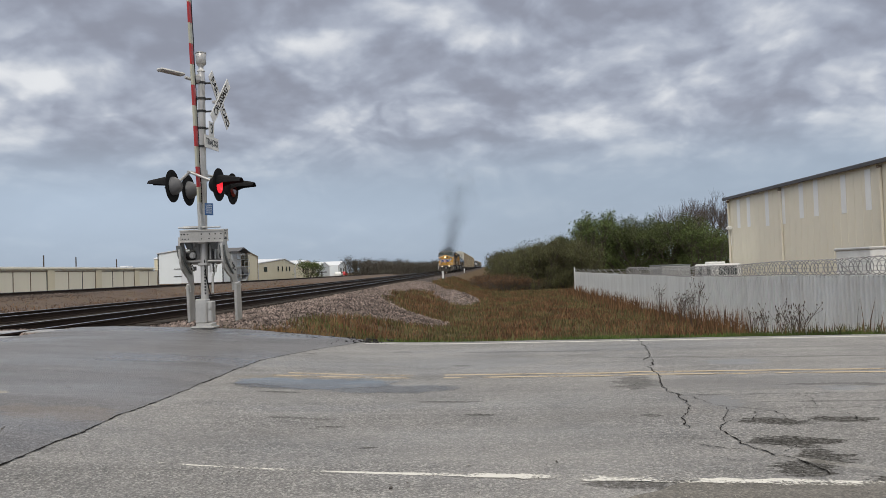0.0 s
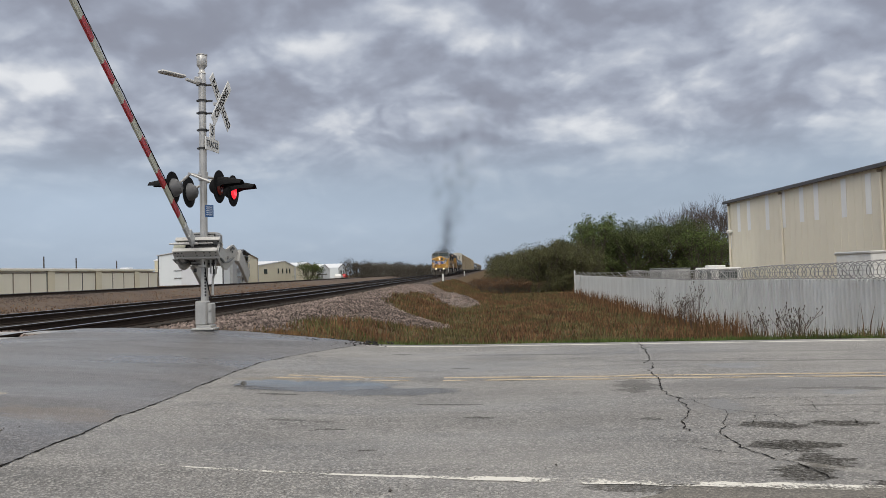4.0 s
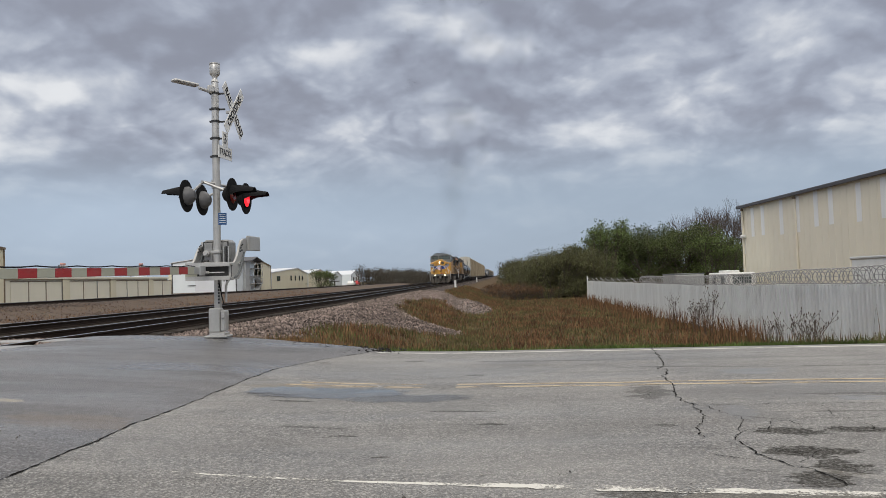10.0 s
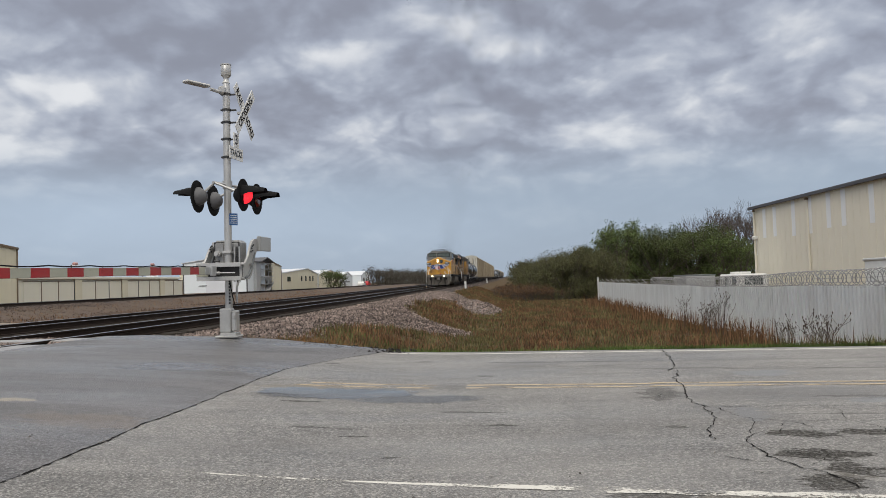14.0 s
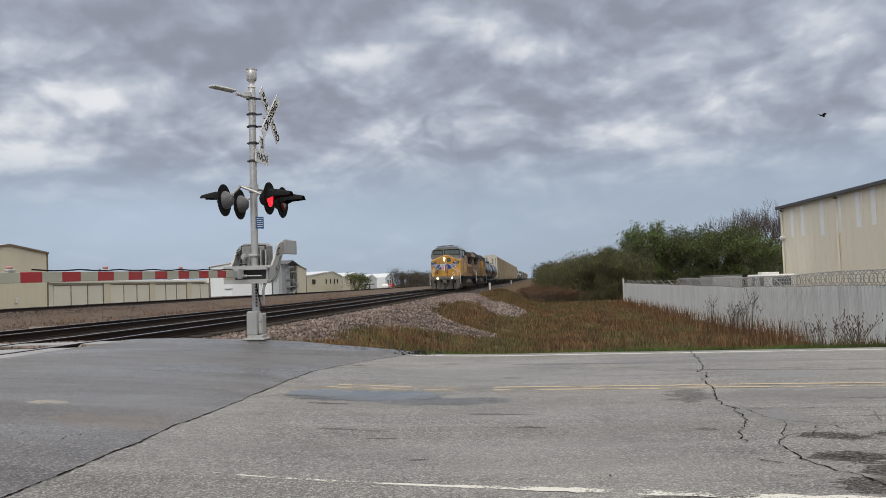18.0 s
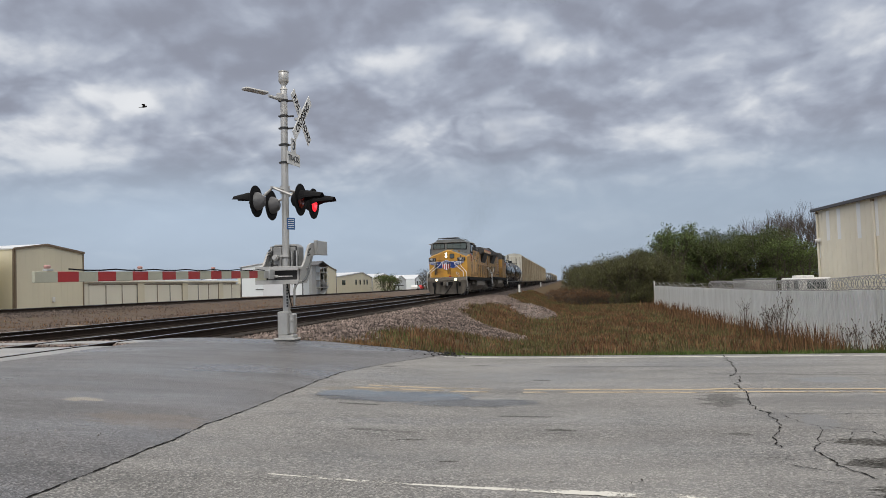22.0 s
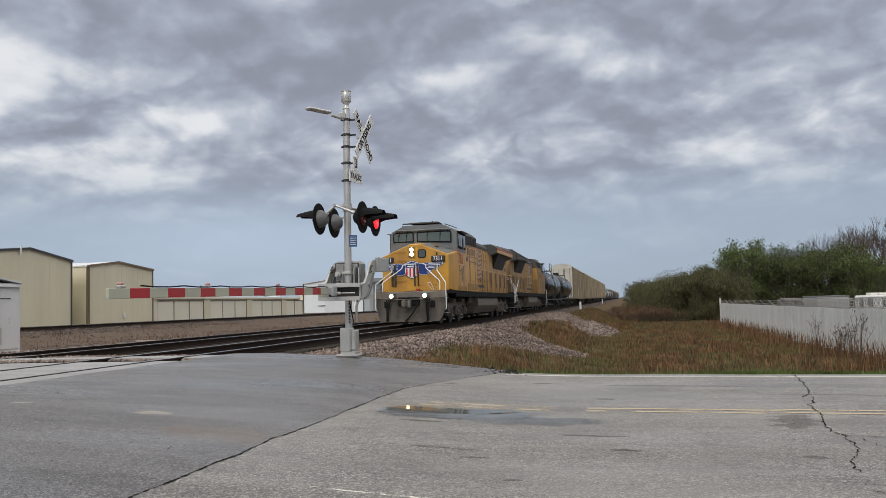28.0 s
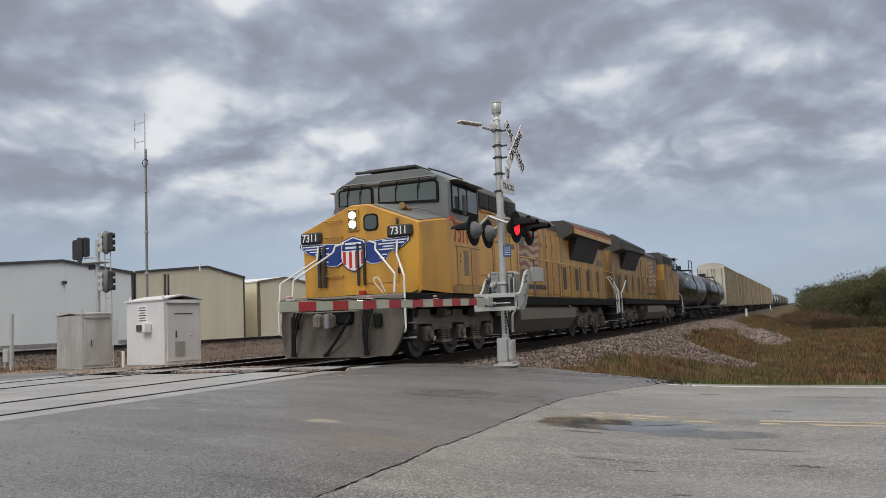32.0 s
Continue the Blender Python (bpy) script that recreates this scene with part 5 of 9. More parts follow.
    for yy, mm, lab in ((243.0, REDP, "red parked car far down the line"), (236, WHITE, "white parked car far down the line")):
        v = thing("parked_car", pose(-44, yy, 0.2), lab, "car", "parked cars")
        part("body", Shape().prism([(-2.2, 0.35), (2.2, 0.35), (2.2, 0.9), (1.2, 1.0), (0.7, 1.45), (-1.0, 1.45), (-1.7, 0.95), (-2.2, 0.9)], -0.9, 0.9, "x"), mm, v)
        part("glass", Shape().prism([(-0.95, 1.4), (0.65, 1.4), (1.05, 1.02), (-1.5, 1.02)], -0.91, 0.91, "x"), GLASS_DARK, v)
        for a in (-1.4, 1.4):
            for sx in (-0.82, 0.82):
                part("wheel", Shape().cyl((sx - 0.1, a, 0.33), (sx + 0.1, a, 0.33), 0.33, n=14), BLACK, v)


build_west()


def build_warehouse():
    x = 21.0
    w = thing("warehouse", pose(x + 4.62, 0.14, 0, 0, 0, 3.6), "large tan metal warehouse with dark eave and pale skylight strips", "warehouse")
    part("wall", Shape().box((12, 37.0, 2.6), (24, 70.0, 7.8), 0.02), TAN, w)
    part("roof", Shape().prism([(-0.35, 6.40), (12, 8.2), (24.4, 6.4), (24.4, 6.55), (12, 8.35), (-0.35, 6.55)], 1.7, 72.4, "y"), LGREY, w)
    part("eave", Shape().box((-0.30, 37, 6.46), (0.16, 70.8, 0.26), 0.03), TRIM, w, "dark eave gutter")
    for y in (71.7, 61.0, 47.5, 34.0, 20.5):
        part("downspout", Shape().box((-0.1, y, 2.6), (0.14, 0.16, 7.6), 0.02), TAN, w)
        part("downspout_bracket", Shape().box((-0.14, y, 6.2), (0.2, 0.24, 0.16), 0.02), BROWN_TRIM, w)
    y, k = 69.6, 0
    while y > 12:
        for dy in (0.0, -2.9 if k % 2 else -2.2):
            part("skylight_strip", Shape().box((-0.012, y + dy, 5.0 + 0.1 * ((k * 7) % 3)), (0.025, 0.62, 2.4 + 0.25 * ((k * 5) % 3)), 0.0), SKYLIGHT, w)
        y -= 5.9
        k += 1
    s = Shape()
    for i in range(75):
        s.box((-0.010, 2.8 + i * 0.92, 2.6), (0.020, 0.05, 7.6))
    part("panel_ribs", s, TAN, w)["kind"] = "stuff"
    lamp = part("wall_lamp", Shape().box((-0.2, 71.4, 3.9), (0.4, 0.5, 0.3), 0.08), WHITE, w)
    part("conduit", Shape().cyl((-0.06, 71.4, 3.7), (-0.06, 71.4, 2.4), 0.03, n=6), WHITE, w)


build_warehouse()


def fence_top(y):
    return 0.51 + 0.20 * smoothstep(34, 14, y) + 0.012 * math.sin(y * 0.9)


def build_fence():
    f = thing("corrugated_fence", pose(FENCE_X, 0, 0), "grey corrugated steel fence topped with coiled razor wire", "fence")
    y, w, pitch = 8.0, 0.88, 0.22
    while y < 74.0:
        pts = []
        n = 4
        for k in range(n):
            a = y + k * pitch
            pts += [(0.0, a), (0.0, a + 0.09), (0.075, a + 0.115), (0.075, a + 0.195)]
        pts.append((0.0, y + w))
        t = fence_top(y + 0.45) + random.uniform(-0.012, 0.012)
        b = ground_z(FENCE_X, y) - 0.12
        vs, fs = [], []
        lean = random.uniform(-0.012, 0.012)
        for px_, py_ in pts:
            vs += [(px_, py_, b), (px_ + lean, py_, t), (px_ + 0.01, py_, b), (px_ + 0.01 + lean, py_, t)]
        m = len(pts)
        for k in range(m - 1):
            i = 4 * k
            fs += [(i, i + 4, i + 5, i + 1), (i + 2, i + 3, i + 7, i + 6), (i + 1, i + 5, i + 7, i + 3)]
        part("sheet", Shape().add(vs, fs).mesh("sheet", FENCE, False), FENCE, f)
        y += w + 0.002
    top = [(0.06, 8 + 2.0 * k, fence_top(8 + 2.0 * k) - 0.02) for k in range(34)]
    part("top_rail", Shape().pipe(top, 0.03, 6), GALV, f)
    y = 9.0
    while y < 75:
        t = fence_top(y)
        p = part("post", Shape().cyl((0.08, y, -1.3), (0.08, y, t + 0.02), 0.04, n=8), GALV, f)
        part("outrigger", Shape().pipe([(0.08, y, t), (-0.22, y, t + 0.30)], 0.02, 5), GALV, p)
        y += 3.0
    for off, dz in ((-0.20, 0.29), (-0.10, 0.19), (0.0, 0.09)):
        part("barbed_wire", Shape().pipe([(off, 8 + 3.0 * k, fence_top(8 + 3.0 * k) + dz) for k in range(23)], 0.006, 4), WIRE, f)["kind"] = "stuff"
    pts = []
    n = int((46 - 8) / 0.26 * 12)
    for i in range(n):
        a = 2 * math.pi * i / 12
        yy = 8 + 0.26 * i / 12
        pts.append((0.05 + 0.19 * math.cos(a), yy + 0.05 * math.sin(a * 0.37), fence_top(yy) + 0.20 + 0.19 * math.sin(a)))
    part("razor_coil", Shape().pipe(pts, 0.011, 3).mesh("razor_coil", WIRE, False), WIRE, f, "coiled razor wire")
    part("end_post", Shape().cyl((0.0, 74.3, -1.3), (0.0, 74.3, 0.95), 0.06, n=8), WHITE, f)
    part("notice_board", Shape().box((-0.05, 70.0, 0.30), (0.02, 0.9, 0.5), 0.0), WHITE, f, "small white notice board")


build_fence()


def build_yard():
    """What stands behind the fence."""
    t = thing("box_trailer", pose(18.6, 25.2, -1.05, 0, 0, 90), "white box trailer parked behind the fence", "trailer")
    part("body", Shape().box((1.3, 3.0, 1.45), (2.5, 8.0, 1.9), 0.04), WHITE, t)
    part("roof_edge", Shape().box((1.3, 3.0, 2.38), (2.56, 8.1, 0.10), 0.03), ALU, t)
    part("front_panel", Shape().box((1.3, -1.04, 1.5), (2.3, 0.05, 1.6), 0.02), PALE, t)
    for a in (0.0, 5.0):
        for sx in (0.2, 2.4):
            part("wheel", Shape().cyl((sx - 0.12, a, 0.4), (sx + 0.12, a, 0.4), 0.4, n=14), BLACK, t)
    r = thing("camper", pose(17.9, 66.5, -1.45), "white camper van parked by the warehouse", "camper")
    part("body", Shape().box((1.2, 2.5, 1.35), (2.2, 6.0, 1.9), 0.1), WHITE, r)
    part("window", Shape().box((0.09, 1.0, 1.75), (0.05, 1.1, 0.7), 0.03), GLASS_DARK, r)
    part("window", Shape().box((0.09, 3.4, 1.75), (0.05, 0.8, 0.7), 0.03), GLASS_DARK, r)
    part("window", Shape().box((1.2, -0.5, 1.75), (1.4, 0.05, 0.7), 0.03), GLASS_DARK, r)
    part("roof_vent", Shape().box((1.2, 1.6, 2.38), (0.7, 0.7, 0.2), 0.05), WHITE, r)
    part("roof_vent", Shape().box((1.2, 4.0, 2.38), (0.9, 1.2, 0.22), 0.05), WHITE, r)
    for a in (0.6, 4.6):
        part("wheel", Shape().cyl((0.05, a, 0.38), (0.3, a, 0.38), 0.38, n=14), BLACK, r)
    c = thing("storage_container", pose(14.6, 70.0, -1.2), "grey-green storage container behind the fence", "container")
    part("body", Shape().box((1.2, 2.0, 1.0), (2.4, 5.0, 2.0), 0.03), GALV, c)
    part("roof", Shape().box((1.2, 2.0, 2.05), (2.5, 5.1, 0.1), 0.02), LGREY, c)


build_yard()


# ---------------------------------------------------------------- signal equipment west of the tracks


def cabinet(name, label, x, y, rz, w, d, h, material, extras):
    z = ground_z(x, y) - 0.02
    c = thing(name, pose(x, y, z, 0, 0, rz), label, "equipment cabinet", "trackside cabinets")
    part("plinth", Shape().box((w / 2, d / 2, 0.02), (w + 0.08, d + 0.08, 0.14), 0.01), CONC, c)
    part("body", Shape().box((w / 2, d / 2, h / 2 + 0.06), (w, d, h), 0.015), material, c)
    part("roof", Shape().prism([(-0.03, h + 0.06), (w / 2, h + 0.12), (w + 0.03, h + 0.06), (w + 0.03, h + 0.10), (w / 2, h + 0.16), (-0.03, h + 0.10)], -0.03, d + 0.03, "y") if extras != 1 else
         Shape().prism([(-0.05, h + 0.05), (d / 2, h + 0.18), (d + 0.05, h + 0.05), (d + 0.05, h + 0.09), (d / 2, h + 0.22), (-0.05, h + 0.09)], -0.04, w + 0.04, "x"), material, c)
    door = part("door", Shape().box((w + 0.012, d / 2, h / 2 + 0.05), (0.03, d - 0.16, h - 0.2), 0.01), material, c)
    part("handle", Shape().box((w + 0.04, d * 0.3, h * 0.5), (0.04, 0.04, 0.2), 0.01), TRIM, door)
    part("drip_edge", Shape().box((w + 0.05, d / 2, h - 0.03), (0.08, d - 0.1, 0.03), 0.0), material, c)
    if extras == 1:
        part("label_sheet", Shape().box((w * 0.45, -0.008, h - 0.32), (0.46, 0.012, 0.5), 0.0), WHITEP, c, "white notice with lines of small print")
        s = Shape()
        for i in range(6):
            s.box((w * 0.45, -0.016, h - 0.13 - i * 0.075), (0.38 if i % 2 else 0.3, 0.006, 0.03))
        part("print_bars", s, TRIM, c)["kind"] = "stuff"
        ac = part("air_conditioner", Shape().box((w * 0.58, -0.12, h - 0.72), (0.40, 0.24, 0.26), 0.02), WHITE, c)
        part("grille", Shape().box((w * 0.55, -0.245, h - 0.72), (0.26, 0.012, 0.19), 0.0), TRIM, ac)
        part("warning_bar", Shape().box((w + 0.03, d * 0.5, h - 0.35), (0.012, d * 0.5, 0.03), 0.0), TRIM, c)
        for zz in (0.9, 1.0):
            part("vent_cap", Shape().cyl((w + 0.03, d * 0.72, zz), (w + 0.07, d * 0.72, zz), 0.04, n=8), material, c)
        part("base_hatch", Shape().box((w + 0.03, d * 0.4, 0.5), (0.012, 0.34, 0.44), 0.0), CABINET2, c)
    for a in (0.12, w - 0.12):
        part("lifting_eye", Shape().box((a, 0.06, h + 0.12), (0.1, 0.04, 0.14), 0.01), material, c)
    return c


cabinet("signal_bungalow", "pale grey steel signal bungalow with air conditioner and white notice", -18.38, 18.31, -13, 1.87, 1.25, 1.86, CABINET, 1)
cabinet("signal_case", "dull aluminium signal case beside the bungalow", -22.9, 19.75, -20, 2.02, 0.98, 1.72, CABINET2, 2)


def build_west_signals():
    z0 = ground_z(-26.6, 25)
    s = thing("railway_signal", pose(-26.6, 25, z0), "tall railway colour-light signal with ladder seen from behind", "railway signal")
    top = 5.05 - z0
    part("mast", Shape().cyl((0, 0, 0), (0, 0, top), 0.09, n=10), GALV, s)
    part("base", Shape().box((0, 0, 0.1), (0.5, 0.5, 0.3), 0.03), CONC, s)
    lad = part("ladder", Shape().pipe([(0.42, 0.05, 0.0), (0.32, 0.05, top + 0.2)], 0.025, 5).pipe([(0.78, 0.05, 0.0), (0.62, 0.05, top + 0.2)], 0.025, 5), GALV, s)
    for k in range(15):
        part("rung", Shape().pipe([(0.41 - k * 0.006, 0.05, 0.3 + k * 0.32), (0.77 - k * 0.01, 0.05, 0.3 + k * 0.32)], 0.014, 4), GALV, lad)
    for z in (top - 0.15, top - 1.75):
        hd = part("signal_head", Shape().lathe((0.52, -0.05, z - 0.48), (0.52, -0.05, z + 0.48), [(0, 0.05), (0.06, 0.12), (0.2, 0.16), (0.8, 0.16), (0.94, 0.12), (1, 0.05)], 16), LGREY, s, "grey signal head seen from behind")
        part("backplate", Shape().box((0.80, -0.10, z + 0.02), (0.26, 0.06, 0.74), 0.06), BLACKP, hd)
        for dz in (-0.28, 0.0, 0.28):
            part("hood", Shape().cyl((0.68, -0.05, z + dz), (0.86, 0.10, z + dz), 0.10, 0.11, 10), BLACKP, hd)
            part("lamp_case", Shape().cyl((0.40, -0.22, z + dz), (0.44, -0.30, z + dz), 0.10, n=10), GALV, hd)
        part("bracket", Shape().box((0.3, 0, z - 0.35), (0.6, 0.1, 0.06), 0.01), GALV, s)
    hd = part("signal_head", Shape().box((-0.72, 0.0, top - 0.25), (0.3, 0.3, 0.8), 0.04), BLACKP, s, "black signal head with target")
    part("backplate", Shape().prism([(-1.22, top - 0.70), (-1.16, top - 0.78), (-0.98, top - 0.78), (-0.82, top - 0.96), (-0.70, top - 0.86), (-0.66, top - 0.70), (-0.66, top + 0.02), (-0.74, top + 0.14), (-0.90, top + 0.16), (-1.00, top + 0.06), (-1.16, top + 0.06), (-1.22, top + 0.00)], -0.20, -0.16, "y"), BLACKP, hd)
    part("hood", Shape().box((-0.95, -0.02, top - 0.15), (0.35, 0.25, 0.3), 0.05), BLACKP, hd)
    part("bracket", Shape().box((-0.35, 0, top - 0.72), (0.8, 0.08, 0.06), 0.01).box((-0.05, 0, top - 0.95), (0.9, 0.7, 0.05), 0.01), GALV, s)
    part("signal_plate", Shape().box((-0.25, -0.08, top - 1.12), (0.36, 0.02, 0.22), 0.0), BLACKP, s)
    z0 = ground_z(-23, 24)
    a = thing("radio_mast", pose(-23, 24, z0), "slender grey radio mast with whip antenna", "antenna mast")
    h = 8.25 - z0
    part("pole", Shape().cyl((0, 0, 0), (0, 0, h), 0.055, 0.045, 10), DULL, a)
    part("whip", Shape().cyl((-0.03, 0, h - 0.2), (-0.03, 0, h + 1.45), 0.022, 0.018, 6), GALV, a)
    for z in (h + 1.1, h + 0.35):
        part("dipole", Shape().pipe([(-0.03, 0, z), (-0.55, 0, z - 0.03)], 0.016, 5).pipe([(-0.55, 0, z - 0.28), (-0.55, 0, z + 0.16)], 0.022, 5), GALV, a)
    part("cable_coil", Shape().pipe([(0.05 + 0.14 * math.cos(t * 0.6), -0.08, h - 0.55 + 0.16 * math.sin(t * 0.6)) for t in range(12)], 0.014, 5), BLACK, a)
    for k in range(4):
        part("band", Shape().cyl((0, 0, 2 + k * 1.6), (0, 0, 2.05 + k * 1.6), 0.09, n=10), GALV, a)
    z0 = ground_z(-27.3, 20.5)
    m = thing("meter_post", pose(-24.6, 19.4, z0), "grey post with an electric meter box", "meter post")
    part("post", Shape().box((0, 0, 0.95), (0.10, 0.10, 2.0), 0.01), GALV, m)
    part("meter", Shape().box((-0.18, -0.05, 0.55), (0.24, 0.14, 0.46), 0.02), GALV, m)
    part("pipe", Shape().cyl((-0.45, 0.1, 0.0), (-0.45, 0.1, 0.62), 0.04, n=8), GALV, m)
    for x, yy, h, lab in ((-17.9, 17.7, 0.42, "short white plastic marker by the bungalow"), (-5.4, 95.0, 0.9, "white marker post on the ballast shoulder"), (-5.5, 182, 1.0, "white marker post on the ballast shoulder")):
        k = thing("marker_post", pose(x, yy, ground_z(x, yy)), lab, "marker", "white marker posts")
        part("stake", Shape().cyl((0, 0, -0.1), (0, 0, h), 0.04 if h < 0.6 else 0.12, n=8), PLASTIC, k)
        part("cap", Shape().cyl((0, 0, h), (0, 0, h + 0.04), 0.045 if h < 0.6 else 0.13, n=8), PLASTIC if h < 0.6 else TIMBER, k)
    for x, yy, rz, lab in ((-20.5, 33.0, 20, "old grey timber tie lying in the grass"), (-19.6, 27.0, -35, "old grey timber tie lying in the grass")):
        k = thing("old_tie", pose(x, yy, ground_z(x, yy) + 0.10, 0, 2, rz), lab, "timber", "old ties")
        part("timber", Shape().box((0, 0, 0), (2.5, 0.23, 0.18), 0.02), TIMBER, k)


build_west_signals()

# ---------------------------------------------------------------- the train
TRAIN, WHEELS = [], []
CAB_IN = mat("cab_interior", (0.06, 0.065, 0.06), 0.8, bump=0)
GRATE = mat("radiator_grille", (0.03, 0.03, 0.032), 0.7, bump=0.1)
REDNUM = mat("faded_red_number", (0.34, 0.045, 0.02), 0.5, var=0.25, scale=4, bump=0)
RED_HOSE = mat("red_hose_end", (0.4, 0.02, 0.02), 0.5, bump=0)


def wheelset(parent, y, r, name="wheelset"):
    """Two wheels on an axle; it turns about its own middle."""
    ws = new(name)
    ws.parent = parent
    ws.matrix_basis = pose(0, y, r)
    for sx in (-1, 1):
        part("wheel", Shape().lathe((sx * 0.70, 0, 0), (sx * 0.84, 0, 0), [(0, r + 0.025), (0.22, r + 0.02), (0.25, r), (1, r - 0.005)], 28).cyl((sx * 0.84, 0, 0), (sx * 0.87, 0, 0), r * 0.72, r * 0.62, 20), BLACKP, ws)
        s = Shape()
        for k in range(4):
            a = k * math.pi / 2
            s.box((sx * 0.875, 0.25 * r * 2 * math.cos(a) * 0.5, 0.25 * r * 2 * math.sin(a) * 0.5), (0.02, 0.08, 0.08), 0.01)
        part("hub_bolts", s, UNDER, ws)
    part("axle", Shape().cyl((-0.8, 0, 0), (0.8, 0, 0), 0.09, n=10), UNDER, ws)
    WHEELS.append((ws, y, r))
    return ws


def truck(parent, y, axles, r, name="truck", mm=None):
    """A bogie frame with journal boxes and springs; its wheelsets hang on the vehicle."""
    mm = mm or UNDER
    tr = new(name)
    tr.parent = parent
    tr.matrix_basis = pose(0, y, 0)
    half = (axles[-1] - axles[0]) / 2 + 0.55
    for sx in (-1, 1):
        s = Shape()
        prof = [(-half, 0.62), (-half, 0.88)]
        for a in axles:
            prof += [(a - 0.34, 0.90), (a - 0.30, 1.06), (a + 0.30, 1.06), (a + 0.34, 0.90)]
        prof += [(half, 0.88), (half, 0.62)]
        for a in reversed(axles):
            prof += [(a + 0.42, 0.60), (a + 0.36, 0.74), (a - 0.36, 0.74), (a - 0.42, 0.60)]
        s.prism(prof, sx * 0.98 - 0.08, sx * 0.98 + 0.08, "x")
        part("side_frame", s, mm, tr, "grimy cast side frame")
        for a in axles:
            part("journal_box", Shape().box((sx * 1.08, a, 0.52), (0.16, 0.32, 0.34), 0.04).cyl((sx * 1.14, a, r), (sx * 1.22, a, r), 0.12, 0.10, 12), mm, tr)
        for a, b in zip(axles, axles[1:]):
            c = (a + b) / 2
            sp = Shape()
            for dy in (-0.14, 0.14):
                for k in range(6):
                    sp.cyl((sx * 1.08, c + dy, 0.36 + k * 0.055), (sx * 1.08, c + dy, 0.385 + k * 0.055), 0.10, n=10)
            part("spring", sp, mm, tr)
            part("spring_seat", Shape().box((sx * 1.06, c, 0.32), (0.24, 0.56, 0.06), 0.02), mm, tr)
            part("brake_cylinder", Shape().cyl((sx * 1.16, c - 0.3, 0.98), (sx * 1.16, c + 0.05, 0.98), 0.11, n=12), mm, tr)
    part("bolster", Shape().box((0, 0, 0.8), (1.7, half * 1.2, 0.3), 0.05), mm, tr)
    return tr


def emblem(parent, y):
    """Shield between two striped wings, in plain colours, on the nose."""
    face = y - 0.006

    def plate(name, pts, m, d, lab=""):
        part(name, Shape().prism(pts, face - d, face + 0.004, "y"), m, em, lab)
    em = new("emblem")
    em.parent = parent
    em["label"] = "winged shield emblem in blue, white and red"
    sh = [(-0.33, 2.50), (-0.30, 2.62), (-0.16, 2.66), (0, 2.72), (0.16, 2.66), (0.30, 2.62), (0.33, 2.50), (0.34, 2.25), (0.28, 2.08), (0.14, 1.97), (0, 1.92), (-0.14, 1.97), (-0.28, 2.08), (-0.34, 2.25)]
    sh = [(a * 0.86, 2.36 + (b - 2.36) * 0.88) for a, b in sh]
    def grow(pts, k, c=(0, 2.34)):
        return [(c[0] + (a - c[0]) * k, c[1] + (b - c[1]) * k) for a, b in pts]
    for sx in (-1, 1):
        w0 = [(0.2, 2.56), (1.36, 2.62), (1.34, 2.52), (1.18, 2.40), (0.88, 2.30), (0.80, 2.16), (0.6, 2.08), (0.4, 2.08), (0.2, 2.2)]
        plate("wing_rim", [(sx * a, b) for a, b in grow(w0, 1.04, (0.75, 2.33))], NAVYP, 0.002)
        plate("wing_edge", [(sx * a, b) for a, b in grow(w0, 1.0, (0.75, 2.33))], WHITEP, 0.004)
        plate("wing", [(sx * a, b) for a, b in grow(w0, 0.945, (0.74, 2.33))], BLUEP, 0.006)
        for k, (b, x0, x1) in enumerate(((2.55, 0.72, 1.30), (2.49, 0.62, 1.24), (2.43, 0.72, 1.12), (2.37, 0.62, 0.98), (2.26, 0.70, 0.82), (2.19, 0.64, 0.76))):
            plate("feather_bar", [(sx * x0, b - 0.013), (sx * x1, b - 0.013), (sx * x1, b + 0.013), (sx * x0, b + 0.013)], WHITEP, 0.008)
    plate("shield_rim", grow(sh, 1.12), NAVYP, 0.010)
    plate("shield_edge", grow(sh, 1.06), WHITEP, 0.012)
    plate("shield_field", grow(sh, 0.98), WHITEP, 0.014)
    plate("shield_head", grow([p for p in sh if p[1] > 2.45] + [(0.285, 2.40), (-0.285, 2.40)], 0.98), BLUEP, 0.016)
    for k in range(4):
        x = -0.225 + k * 0.15
        lo = 2.13 - 0.16 * (1 - abs(x) / 0.3) if abs(x) < 0.3 else 2.12
        plate("shield_stripe", [(x - 0.036, lo), (x + 0.036, lo), (x + 0.036, 2.38), (x - 0.036, 2.38)], REDP, 0.016)
    em.location.x = -0.14
    for b in (2.55, 2.46):
        plate("shield_bar", [(-0.2, b - 0.022), (0.2, b - 0.022), (0.2, b + 0.022), (-0.2, b + 0.022)], WHITEP, 0.018)


